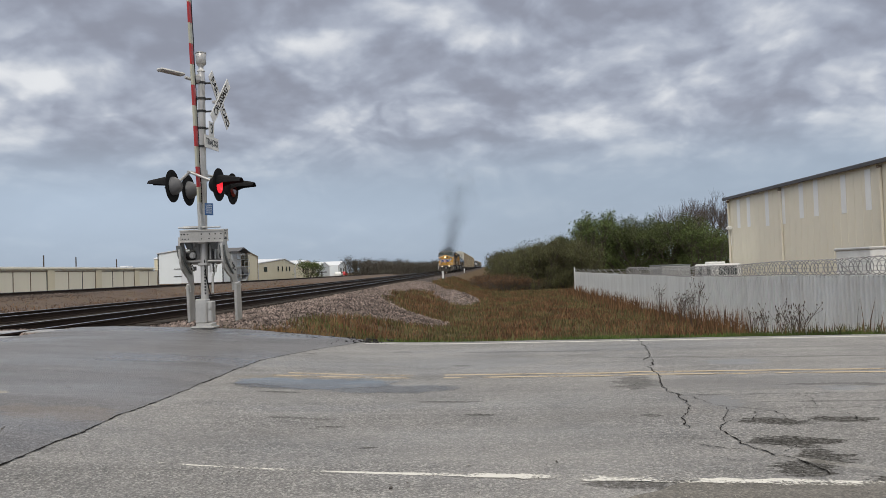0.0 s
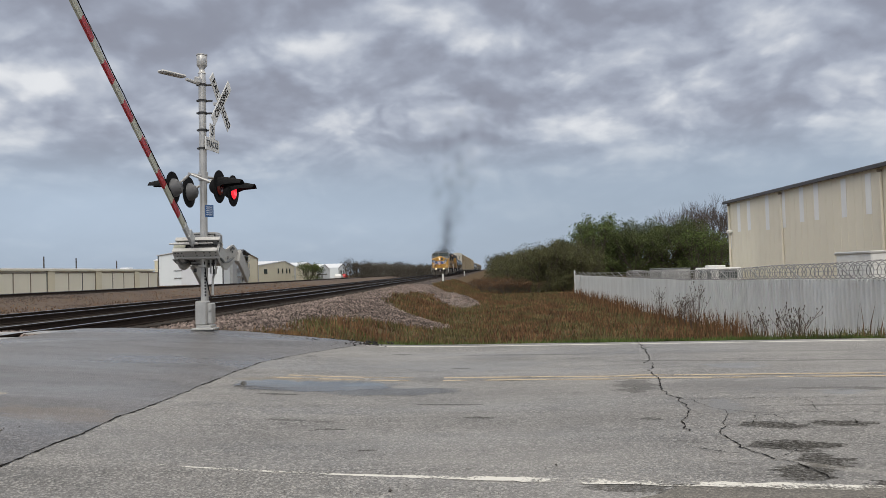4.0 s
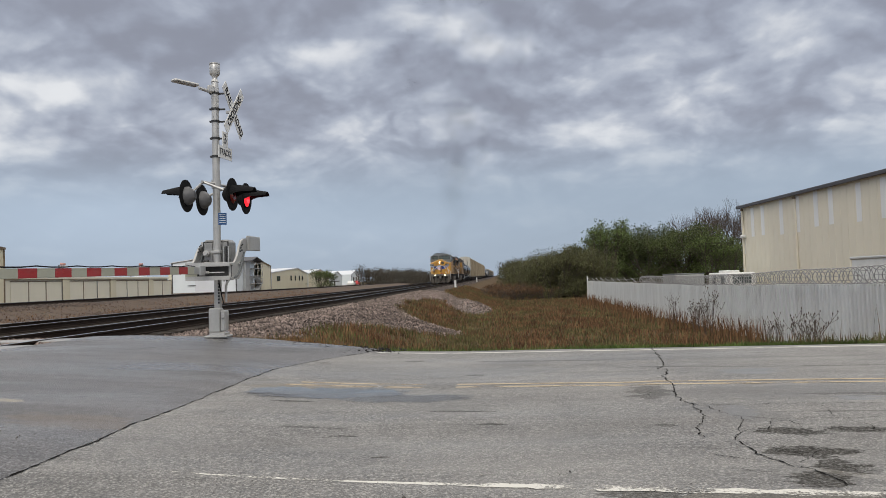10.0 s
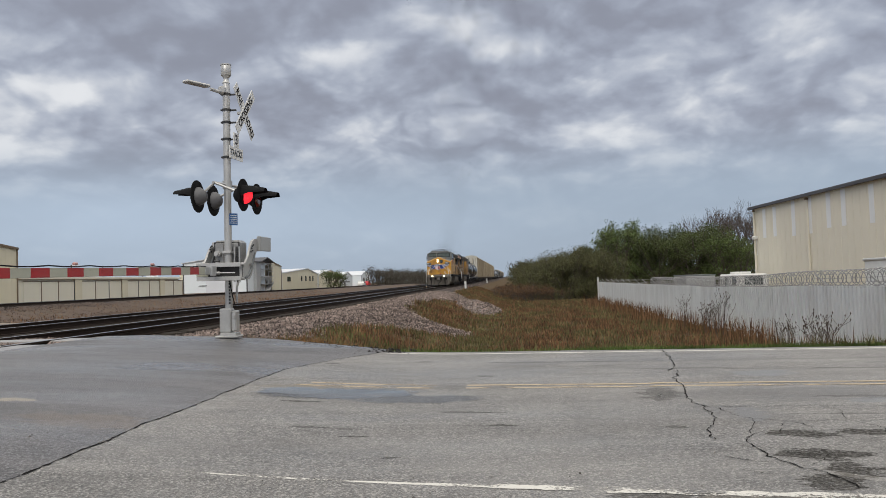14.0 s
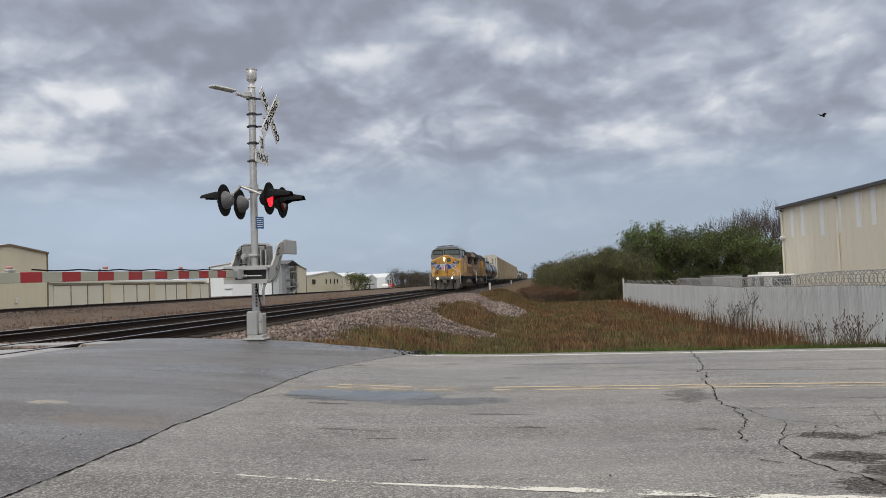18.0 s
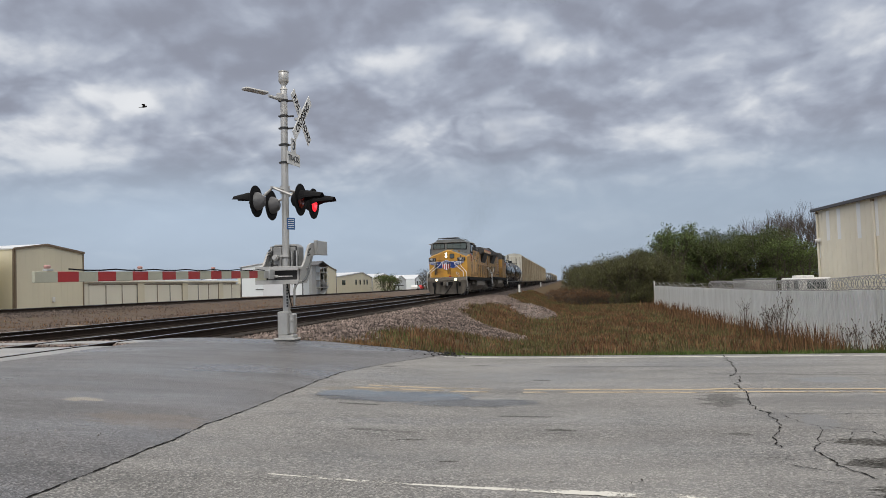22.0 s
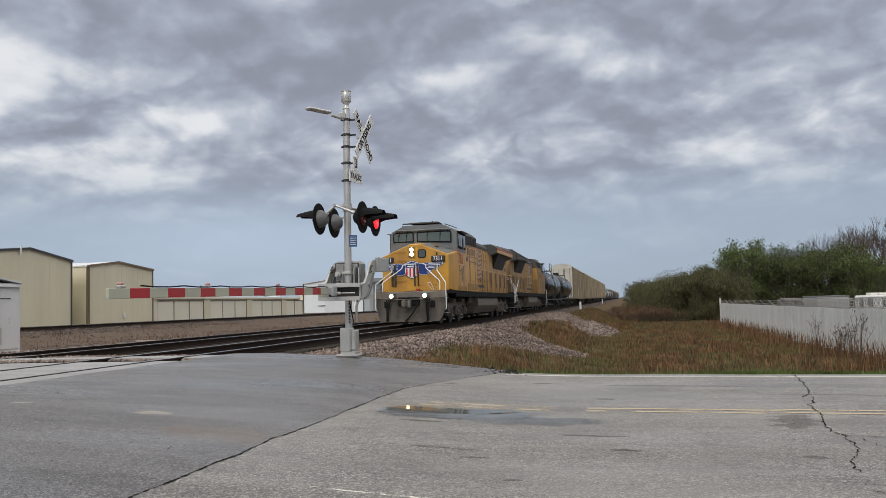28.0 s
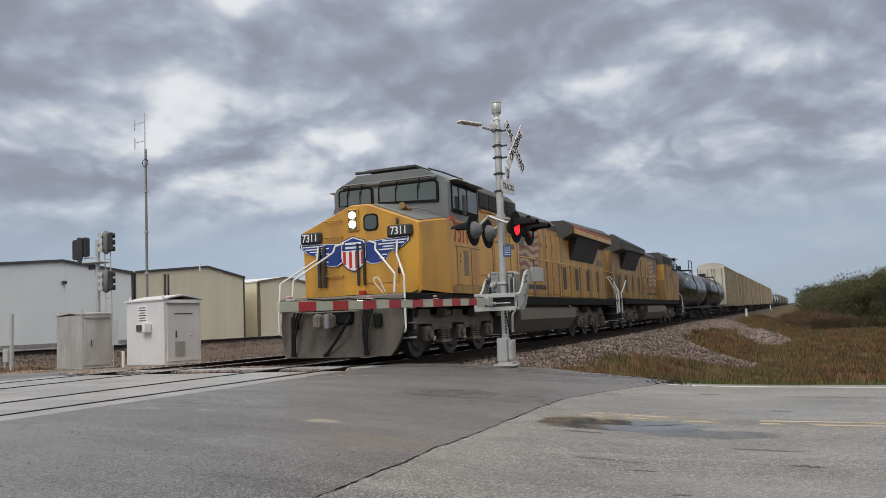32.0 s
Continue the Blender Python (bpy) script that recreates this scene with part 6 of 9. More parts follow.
def flag(parent, x, y0, z0, ln, h):
    """A waving flag decal on the hood side, in patches."""
    fl = new("flag_decal")
    fl.parent = parent
    fl["label"] = "faded waving flag decal"
    n = 24
    for row in range(13):
        mm = FADER if row % 2 == 0 else FADEW
        s = Shape()
        for k in range(n):
            a, b = k / n, (k + 1) / n
            def zz(u, r):
                return z0 + h * (1 - (r / 13)) + 0.055 * math.sin(u * 13 + r * 0.25) - 0.12 * u
            if row < 6 and a < 0.4:
                continue
            s.add([(x, y0 + ln * a, zz(a, row)), (x, y0 + ln * b, zz(b, row)), (x, y0 + ln * b, zz(b, row + 1)), (x, y0 + ln * a, zz(a, row + 1)),
                   (x - 0.01, y0 + ln * a, zz(a, row)), (x - 0.01, y0 + ln * b, zz(b, row)), (x - 0.01, y0 + ln * b, zz(b, row + 1)), (x - 0.01, y0 + ln * a, zz(a, row + 1))],
                  [(0, 1, 2, 3), (7, 6, 5, 4), (0, 4, 5, 1), (2, 6, 7, 3)])
        part("flag_stripe", s, mm, fl)
    s = Shape()
    for k in range(10):
        a, b = k * 0.04, (k + 1) * 0.04
        def top(u):
            return z0 + h + 0.055 * math.sin(u * 13) - 0.12 * u
        s.add([(x, y0 + ln * a, top(a)), (x, y0 + ln * b, top(b)), (x, y0 + ln * b, top(b) - h * 0.455), (x, y0 + ln * a, top(a) - h * 0.455),
               (x - 0.01, y0 + ln * a, top(a)), (x - 0.01, y0 + ln * b, top(b)), (x - 0.01, y0 + ln * b, top(b) - h * 0.455), (x - 0.01, y0 + ln * a, top(a) - h * 0.455)],
              [(0, 1, 2, 3), (7, 6, 5, 4), (0, 4, 5, 1), (2, 6, 7, 3)])
    part("flag_canton", s, FADEB, fl)


def rounded(cx, cz, w, h, r):
    """Outline of a rectangle with round corners."""
    out = []
    for sx, sz, a0 in ((1, 1, 0), (-1, 1, 90), (-1, -1, 180), (1, -1, 270)):
        for k in range(4):
            a = radians(a0 + 30 * k)
            out.append((cx + sx * (w / 2 - r) + r * math.cos(a), cz + sz * (h / 2 - r) + r * math.sin(a)))
    return out


def slab_ring(pts, y):
    return [(a, y, b) for a, b in pts]


def locomotive(label, body, number, group="locomotives"):
    """A road diesel; its front deck starts at y = 0 and it faces towards -y."""
    lo = thing("locomotive", pose(TRACK_A, 150, 0.3), label, "locomotive", group)
    grimy = YELLOWH if number else body
    # frame and decks
    part("deck", Shape().box((0, 10.5, 1.33), (3.02, 20.8, 0.12), 0.02).box((0, 10.5, 1.18), (1.9, 20.6, 0.26), 0.02), BLACK, lo, "black walkway deck")
    part("side_sill", Shape().box((1.50, 10.9, 1.25), (0.05, 18.0, 0.24), 0.01).box((-1.50, 10.9, 1.25), (0.05, 18.0, 0.24), 0.01), BLACK, lo)
    # pilot with plow
    plow = Shape()
    outer = [(-1.47, 0.0), (-0.8, -0.22), (0.0, -0.30), (0.8, -0.22), (1.47, 0.0)]
    rings = []
    for z, k, push in ((1.12, 1.0, 0.08), (0.8, 1.0, 0.03), (0.5, 0.95, -0.03), (0.3, 0.90, -0.10), (0.15, 0.84, -0.18)):
        front = [(x * k, y + push, z) for x, y in outer]
        back = [(x * k, y + push + 0.09, z) for x, y in reversed(outer)]
        rings.append(front + back)
    plow.loft(rings)
    pl = part("plow", plow, PLOWM, lo, "grimy snow plow with notched corners")
    # black blocks paint the shade of openings; the plow itself is solid
    part("plow_opening", Shape().box((0.0, -0.24, 0.98), (0.9, 0.2, 0.34), 0.03), BLACK, pl)
    for sx in (-1, 1):
        part("plow_slot", Shape().box((sx * 0.98, -0.19, 0.86), (0.16, 0.10, 0.26), 0.02), BLACK, pl)
    part("pilot_beam", Shape().box((0, 0.10, 1.23), (2.96, 0.22, 0.30), 0.03), UNDER, lo)
    cp = part("coupler", Shape().box((0, -0.40, 0.88), (0.22, 0.5, 0.24), 0.03).box((-0.10, -0.68, 0.88), (0.16, 0.22, 0.30), 0.05).box((0.13, -0.62, 0.88), (0.10, 0.18, 0.30), 0.03), UNDER, lo, "knuckle coupler")
    part("knuckle", Shape().cyl((0.12, -0.70, 0.74), (0.12, -0.70, 1.02), 0.07, n=10), STEEL, cp)
    for x, dx in ((-0.95, 0.06), (-0.86, -0.03), (-0.78, -0.05), (0.72, 0.05), (0.80, 0.02), (0.88, -0.04)):
        part("brake_hose", Shape().pipe([(x, -0.22, 1.08), (x + dx * 0.4, -0.36, 0.9), (x + dx, -0.42, 0.55), (x + dx * 1.6, -0.40, 0.26)], 0.026, 7).cyl((x + dx * 1.6, -0.40, 0.26), (x + dx * 1.6, -0.40, 0.18), 0.035, n=8), BLACK, lo, "black rubber brake hose")
    part("train_line_hose", Shape().pipe([(0.42, -0.26, 1.0), (0.40, -0.46, 0.8), (0.22, -0.52, 0.5), (-0.02, -0.50, 0.24), (-0.10, -0.48, 0.2)], 0.032, 8), BLACK, lo)
    part("uncoupling_lever", Shape().pipe([(-1.4, -0.16, 1.14), (-0.5, -0.34, 1.06), (0.0, -0.46, 1.06), (0.5, -0.34, 1.06), (1.4, -0.16, 1.14)], 0.016, 6), UNDER, lo)
    for sx in (-1, 1):
        dl = part("ditch_light", Shape().cyl((sx * 0.70, -0.38, 1.20), (sx * 0.70, 0.02, 1.20), 0.10, n=14).box((sx * 0.70, -0.12, 1.30), (0.2, 0.3, 0.04), 0.015), LGREY, lo, "lit ditch light")
        part("lens", Shape().cyl((sx * 0.70, -0.41, 1.20), (sx * 0.70, -0.375, 1.20), 0.082, n=16), LENS, dl, "lit lamp glass")
    # nose
    front = [(-1.44, 1.46), (1.44, 1.46), (1.47, 2.90), (0.22, 3.40), (-0.22, 3.40), (-1.47, 2.90)]
    chin = [(-1.40, 1.40), (1.40, 1.40), (1.44, 2.88), (0.22, 3.37), (-0.22, 3.37), (-1.44, 2.88)]
    rear = [(-1.50, 1.40), (1.50, 1.40), (1.52, 3.08), (0.25, 3.54), (-0.25, 3.54), (-1.52, 3.08)]
    nose = part("nose", Shape().loft([slab_ring(chin, 0.92), slab_ring(front, 0.97), slab_ring([(a * 1.015, b) for a, b in rear], 2.35)]), body, lo, "golden yellow nose")
    part("anti_slip_top", Shape().loft([slab_ring([(0.28, 3.395), (1.38, 2.955), (1.38, 2.962), (0.28, 3.402)], 1.05), slab_ring([(0.30, 3.535), (1.42, 3.125), (1.42, 3.135), (0.30, 3.545)], 2.3)]), LGREY, nose)
    # nose door, window, grab irons
    door = part("nose_door", Shape().prism([(0.14, 1.66), (1.02, 1.66), (1.02, 3.08), (0.24, 3.34), (0.14, 3.34)], 0.90, 0.925, "y"), body, nose, "nose door with small window")
    door.location.x = -0.09
    part("window_rim", Shape().prism(rounded(0.40, 2.98, 0.36, 0.37, 0.10), 0.885, 0.905, "y"), BLACK, door)
    part("window_glass", Shape().prism(rounded(0.40, 2.98, 0.29, 0.30, 0.08), 0.880, 0.890, "y"), GLASS_DARK, door)
    part("door_latch", Shape().box((0.96, 0.89, 2.35), (0.06, 0.03, 0.18), 0.01), LGREY, door)
    for z in (1.9, 2.4, 2.95):
        part("hinge", Shape().box((1.04, 0.89, z), (0.06, 0.03, 0.12), 0.01), BLACKP, door)
    part("lower_hatch", Shape().prism([(1.08, 1.62), (1.40, 1.62), (1.40, 1.96), (1.08, 1.96)], 0.905, 0.925, "y"), body, nose)
    hl = part("headlight", Shape().box((-0.07, 0.90, 3.06), (0.27, 0.05, 0.50), 0.02), body, nose, "two stacked lit headlights")
    hl.location.x = -0.06
    part("headlight_recess", Shape().box((-0.07, 0.874, 3.06), (0.21, 0.01, 0.44), 0.0), CAB_IN, hl)
    for z in (3.165, 2.965):
        part("lens", Shape().cyl((-0.07, 0.845, z), (-0.07, 0.872, z), 0.082, n=18), LENS, hl, "lit headlight glass")
    for x in (-1.08, 1.13):
        nb = part("number_board", Shape().box((x, 0.875, 2.74), (0.60 if x > 0 else 0.54, 0.08, 0.25), 0.03), BLACKP, nose, "black number board")
        nb.location.x = -0.12
        part("board_face", Shape().box((x, 0.82, 2.74), (0.52 if x > 0 else 0.46, 0.012, 0.20), 0.03), BLACKP, nb)
        if number:
            text_part("digits", number, 0.24, WHITEP, nb, Matrix.Translation((x, 0.812, 2.735)) @ Matrix.Rotation(radians(90), 4, "X"), "white digits", 0.002, narrow=0.85)
    emblem(nose, 0.90)
    for x0, z in ((-0.62, 3.08), (-0.62, 2.72), (-0.62, 1.86)):
        part("grab_iron", Shape().pipe([(x0 - 0.2, 0.92, z), (x0 - 0.2, 0.84, z), (x0 + 0.2, 0.84, z), (x0 + 0.2, 0.92, z)], 0.014, 6), body, nose)
    for x in (-1.0, -0.87, -0.02, 0.13):
        part("door_post", Shape().box((x, 0.855, 2.08), (0.05 if abs(x) < 0.5 else 0.075, 0.05, 0.92), 0.01), BLACKP, nose, "dark vertical step strip")
    part("nose_skirt", Shape().prism([(-1.38, 1.46), (-1.1, 1.36), (-0.4, 1.36), (-0.32, 1.43), (0.32, 1.43), (0.4, 1.36), (1.1, 1.36), (1.38, 1.46), (1.38, 1.56), (-1.38, 1.56)], 0.86, 0.93, "y"), YELLOW, nose, "bright yellow lower band")
    # black strip added as the shade in the gap below the nose
    part("nose_shadow_gap", Shape().box((0, 1.1, 1.40), (2.7, 0.3, 0.10)), BLACK, lo)
    part("red_marker", Shape().cyl((0.15, 0.72, 1.39), (0.15, 0.72, 1.50), 0.08, n=12), RED_HOSE, lo, "red cable cap")
    part("hand_brake_loop", Shape().pipe([(0.86, 0.30, 1.42), (0.72, 0.22, 1.62), (0.70, 0.20, 1.72), (0.80, 0.2, 1.74), (0.86, 0.22, 1.64), (0.92, 0.28, 1.44)], 0.014, 6), WHITE, lo)
    # cab
    cab = part("cab", Shape().prism([(-1.53, 1.40), (1.53, 1.40), (1.53, 3.10), (-1.53, 3.10)], 2.36, 4.25, "y"), body, lo, "yellow lower cab")
    up_f = [(-1.50, 3.10), (1.50, 3.10), (1.50, 3.95), (1.42, 4.07), (0.84, 4.34), (-0.84, 4.34), (-1.42, 4.07), (-1.50, 3.95)]
    upper = part("cab_roof", Shape().loft([slab_ring(up_f, 2.42 + 0.0), slab_ring([(a * 1.02, b) for a, b in up_f], 2.52), slab_ring([(a * 1.02, b + (0.03 if b > 4.2 else 0)) for a, b in up_f], 4.25)]), LGREY, lo, "grey upper cab and roof")
    part("brow", Shape().box((0.0, 2.38, 4.10), (2.5, 0.10, 0.10), 0.03), LGREY, upper)
    part("red_stripe", Shape().box((1.54, 2.5, 3.12), (0.02, 0.30, 0.10)).box((-1.54, 2.5, 3.12), (0.02, 0.30, 0.10)), ORANGEP, cab)
    for x0, x1 in ((-1.36, -0.42), (-0.28, 1.28)):
        wf = part("windshield", Shape().prism([(x0, 3.60), (x1, 3.60 if x1 < 0 else 3.52), (x1, 3.98), (x1 - 0.06, 4.03), (x0 + 0.06, 4.03), (x0, 3.98)], 2.375, 2.43, "y"), BLACK, upper, "windshield in black gasket")
        part("pane", Shape().prism([(x0 + 0.05, 3.64), (x1 - 0.05, 3.64 if x1 < 0 else 3.57), (x1 - 0.05, 3.95), (x1 - 0.09, 3.99), (x0 + 0.09, 3.99), (x0 + 0.05, 3.95)], 2.365, 2.385, "y"), CABGLASS, wf)
        for f in (0.35, 0.72):
            xm = x0 + (x1 - x0) * f
            part("wiper", Shape().pipe([(xm, 2.33, 4.10), (xm - 0.05, 2.34, 3.85)], 0.010, 5).box((xm - 0.07, 2.345, 3.78), (0.015, 0.012, 0.34), 0.0), BLACK, wf)
        part("wiper_rail", Shape().pipe([(x0 + 0.1, 2.30, 4.05), (x0 + 0.16, 2.28, 4.10), (x1 - 0.16, 2.28, 4.10), (x1 - 0.1, 2.30, 4.05)], 0.014, 6), BLACKP, wf)
        part("nose_grab", Shape().pipe([(x0 + 0.02, 2.1, 3.42 if x1 < 0 else 3.50), (x0 + 0.1, 2.05, 3.56), (x1 - 0.1, 2.05, 3.50 if x1 < 0 else 3.30), (x1, 2.1, 3.36 if x1 < 0 else 3.22)], 0.014, 6), LGREY, wf)
    part("horn", Shape().cyl((0.75, 1.7, 3.36), (0.75, 1.55, 3.38), 0.06, 0.08, 10).box((0.75, 1.8, 3.32), (0.18, 0.2, 0.08), 0.02), YELLOW2, nose)
    for sx in (-1, 1):
        part("gasket", Shape().box((sx * 1.535, 3.35, 3.62), (0.03, 1.66, 0.72), 0.05), BLACK, upper)
        for y, w in ((2.72, 0.30), (3.18, 0.44), (3.78, 0.62)):
            part("side_window", Shape().box((sx * 1.55, y, 3.62), (0.02, w, 0.54), 0.03), GLASS_DARK, upper, "dark cab side window")
        part("window_visor", Shape().box((sx * 1.60, 3.4, 4.02), (0.22, 1.75, 0.03), 0.01), ALU, upper, "pale window awning")
        part("mirror", Shape().box((sx * 1.66, 3.0, 3.45), (0.05, 0.14, 0.5), 0.02), BLACKP, upper)
    part("roof_antenna_plate", Shape().box((0, 3.0, 4.45), (1.3, 0.9, 0.06), 0.01).box((-0.2, 2.55, 4.43), (1.5, 0.12, 0.05), 0.01), SOOT, upper)
    for x, y in ((0.35, 2.8), (-0.3, 3.3), (0.1, 3.7)):
        part("antenna", Shape().cyl((x, y, 4.44), (x, y, 4.54), 0.05, 0.03, 10), SOOT, upper)
    for sx in (-1, 1):
        part("roof_rail", Shape().pipe([(sx * 0.95, 2.6, 4.36), (sx * 1.15, 3.0, 4.30), (sx * 1.2, 4.1, 4.28)], 0.02, 6), SOOT, upper)
    # full-width cabinet behind the cab
    side = part("equipment_cabin", Shape().prism([(-1.5, 1.40), (1.50, 1.40), (1.50, 3.50), (-1.5, 3.5)], 4.25, 7.40, "y"), body, lo, "yellow equipment cabin")
    top = part("cabin_roof", Shape().prism([(-1.46, 3.5), (1.46, 3.5), (1.46, 4.02), (1.25, 4.22), (-1.25, 4.22), (-1.46, 4.02)], 4.27, 7.42, "y"), SOOT, lo, "sooty grille section")
    for sx in (-1, 1):
        for k, y in enumerate((4.75, 5.45, 6.15, 6.85)):
            g = part("fan_grille", Shape().box((sx * 1.47, y, 3.80), (0.04, 0.56, 0.40), 0.02), GRATE, top)
            s = Shape()
            for i in range(5):
                s.box((sx * 1.495, y, 3.66 + i * 0.075), (0.02, 0.54, 0.02))
            part("louvre", s, SOOT, g)
        part("roof_handrail", Shape().pipe([(sx * 1.54, 4.4, 3.50), (sx * 1.54, 7.2, 3.50)], 0.02, 6), body, lo)
        part("side_door", Shape().box((sx * 1.505, 3.10, 2.12), (0.03, 0.62, 1.3), 0.02), body, cab)
        part("door_vent", Shape().box((sx * 1.525, 3.30, 2.12), (0.02, 0.30, 0.62), 0.02), BROWN_TRIM, cab)
        for c, d in (((3.42, 2.50), (1.66, 0.018)), ((2.74, 1.98), (0.018, 1.02)), ((3.62, 1.98), (0.018, 1.02)), ((3.42, 1.60), (1.66, 0.018)), ((2.94, 2.28), (0.05, 0.08)), ((2.94, 2.14), (0.04, 0.06))):
            part("door_seam", Shape().box((sx * 1.534, c[0], c[1]), (0.012, d[0], d[1])), BROWN_TRIM, cab)
        part("lower_skirt", Shape().box((sx * 1.536, 3.32, 1.49), (0.02, 1.8, 0.18), 0.004), YELLOW2, cab)
        for yy in (5.2, 6.6, 7.2):
            part("panel_seam", Shape().box((sx * 1.515, yy, 2.45), (0.012, 0.018, 1.9)), BROWN_TRIM, side)
        part("panel_seam", Shape().box((sx * 1.515, 5.8, 3.02), (0.012, 3.0, 0.018)), BROWN_TRIM, side)
        part("sill_grille", Shape().box((sx * 1.505, 5.9, 1.62), (0.03, 2.4, 0.30), 0.02), YELLOW2, side)
        for y in (4.6, 5.9):
            part("panel_door", Shape().box((sx * 1.505, y, 2.32), (0.03, 1.1, 0.9), 0.015), body, side)
        part("slogan_bar", Shape().box((sx * 1.508, 6.2, 2.75), (0.02, 1.55, 0.13)), BROWN_TRIM, side, "dark line of small lettering")
        part("small_shield", Shape().prism([(4.55, 2.95), (4.72, 3.0), (4.90, 2.95), (4.90, 2.66), (4.72, 2.52), (4.55, 2.66)], sx * 1.503 - 0.012, sx * 1.503 + 0.012, "x"), FADER, side)
        part("slogan_bar", Shape().box((sx * 1.508, 5.75, 3.25), (0.02, 1.9, 0.3), 0.0), YELLOW2, side)
        if number:
            m = Matrix.Translation((sx * 1.536, 3.05, 2.80)) @ Matrix.Rotation(radians(90 * sx), 4, "Z") @ Matrix.Rotation(radians(90), 4, "X")
            text_part("road_number", number, 0.66, REDNUM, cab, m, "faded red road number", 0.004, narrow=0.72)
    # long hood
    hood = part("long_hood", Shape().prism([(-1.08, 1.40), (1.08, 1.40), (1.08, 3.86), (0.86, 4.06), (-0.86, 4.06), (-1.08, 3.86)], 7.40, 13.0, "y"), grimy, lo, "streaked yellow long hood")
    part("hood_top", Shape().prism([(-1.10, 3.72), (1.10, 3.72), (1.09, 3.88), (0.87, 4.08), (-0.87, 4.08), (-1.09, 3.88)], 7.42, 13.02, "y"), SOOT, hood, "sooty grey hood top")
    part("exhaust_stack", Shape().box((0, 10.4, 4.14), (0.5, 1.0, 0.18), 0.03), SOOT, hood)
    part("roof_hatch", Shape().box((0.4, 8.6, 4.11), (0.6, 0.7, 0.08), 0.02).box((-0.3, 12.2, 4.11), (0.9, 0.6, 0.08), 0.02), SOOT, hood)
    for sx in (-1, 1):
        for k in range(8):
            d = part("hood_door", Shape().box((sx * 1.085, 7.86 + k * 0.66, 2.5), (0.03, 0.58, 2.0), 0.015), grimy, hood)
            part("door_hinge", Shape().box((sx * 1.105, 7.62 + k * 0.66, 3.1), (0.02, 0.04, 0.12)).box((sx * 1.105, 7.62 + k * 0.66, 2.0), (0.02, 0.04, 0.12)), BLACKP, d)
        flag(hood, sx * 1.115, 8.1, 2.12, 2.5, 1.62)
        part("vent_slot", Shape().box((sx * 1.10, 9.5, 1.72), (0.02, 3.6, 0.14)), SOOT, hood)
    # radiator end
    core = part("radiator_cabin", Shape().prism([(-1.08, 1.40), (1.08, 1.40), (1.08, 3.56), (-1.08, 3.56)], 13.0, 20.3, "y"), grimy, lo, "yellow radiator cabin")
    wing = part("radiator_wing", Shape().loft([slab_ring([(-1.08, 3.52), (1.08, 3.52), (1.48, 3.70), (1.48, 3.98), (1.16, 4.18), (-1.16, 4.18), (-1.48, 3.98), (-1.48, 3.70)], 13.7), slab_ring([(-1.1, 3.50), (1.1, 3.50), (1.52, 3.68), (1.52, 4.05), (1.2, 4.30), (-1.2, 4.30), (-1.52, 4.05), (-1.52, 3.62)], 20.0)]), SOOT, lo, "overhanging sooty radiator housing")
    for sx in (-1, 1):
        part("wing_stripe", Shape().box((sx * 1.512, 16.9, 3.78), (0.03, 6.2, 0.18)), body if number else SOOT, wing)
        part("wing_stripe", Shape().box((sx * 1.514, 16.9, 3.92), (0.03, 6.2, 0.07)), ORANGEP if number else SOOT, wing)
        part("radiator_screen", Shape().loft([[(sx * 1.06, 14.6, 3.48), (sx * 1.06, 18.2, 3.48), (sx * 1.06, 18.2, 2.84), (sx * 1.06, 14.6, 2.84)], [(sx * 1.44, 14.6, 3.66), (sx * 1.44, 18.2, 3.66), (sx * 1.10, 18.2, 2.82), (sx * 1.10, 14.6, 2.82)]]), GRATE, core, "dark slanting radiator intake")
        for k in range(7):
            part("cabin_door", Shape().box((sx * 1.085, 13.7 + k * 0.86, 2.0), (0.03, 0.7, 1.1), 0.015), grimy, core)
            part("louvre_panel", Shape().box((sx * 1.10, 13.7 + k * 0.86, 2.1), (0.02, 0.4, 0.8), 0.0), SOOT, core) if k % 2 == 0 else None
        if number:
            part("number_bars", Shape().box((sx * 1.09, 19.5, 2.9), (0.02, 0.9, 0.22)), BROWN_TRIM, core)
    # handrails and stanchions
    for sx in (-1, 1):
        pts = [(sx * 1.46, 7.45, 2.52), (sx * 1.46, 20.2, 2.52)]
        hr = part("handrail", Shape().pipe(pts, 0.022, 7), body, lo)
        for k in range(10):
            y = 7.5 + k * 1.4
            part("stanchion", Shape().box((sx * 1.46, y, 1.96), (0.035, 0.05, 1.12), 0.008), BROWN_TRIM, hr)
        # white step rails at the four corners
        f = 1
        part("step_rail", Shape().pipe([(sx * 0.32, 0.80, 2.56), (sx * 0.50, 0.72, 2.50), (sx * 0.52, 0.66, 2.36), (sx * 1.22, 0.16, 1.78), (sx * 1.22, 0.10, 1.40)], 0.022, 7), WHITE, lo, "white painted handrail")
        part("step_rail", Shape().pipe([(sx * 0.98, 0.80, 2.52), (sx * 0.98, 0.74, 2.24), (sx * 1.48, 0.05, 1.72), (sx * 1.50, 0.0, 1.1), (sx * 1.50, 0.0, 0.66), (sx * 1.44, 0.06, 0.60)], 0.022, 7), WHITE, lo, "white painted handrail")
        part("step_rail", Shape().pipe([(sx * 1.48, 19.2, 2.2), (sx * 1.50, 20.5, 1.6), (sx * 1.50, 20.5, 0.75)], 0.024, 7), WHITE, lo, "white painted handrail")
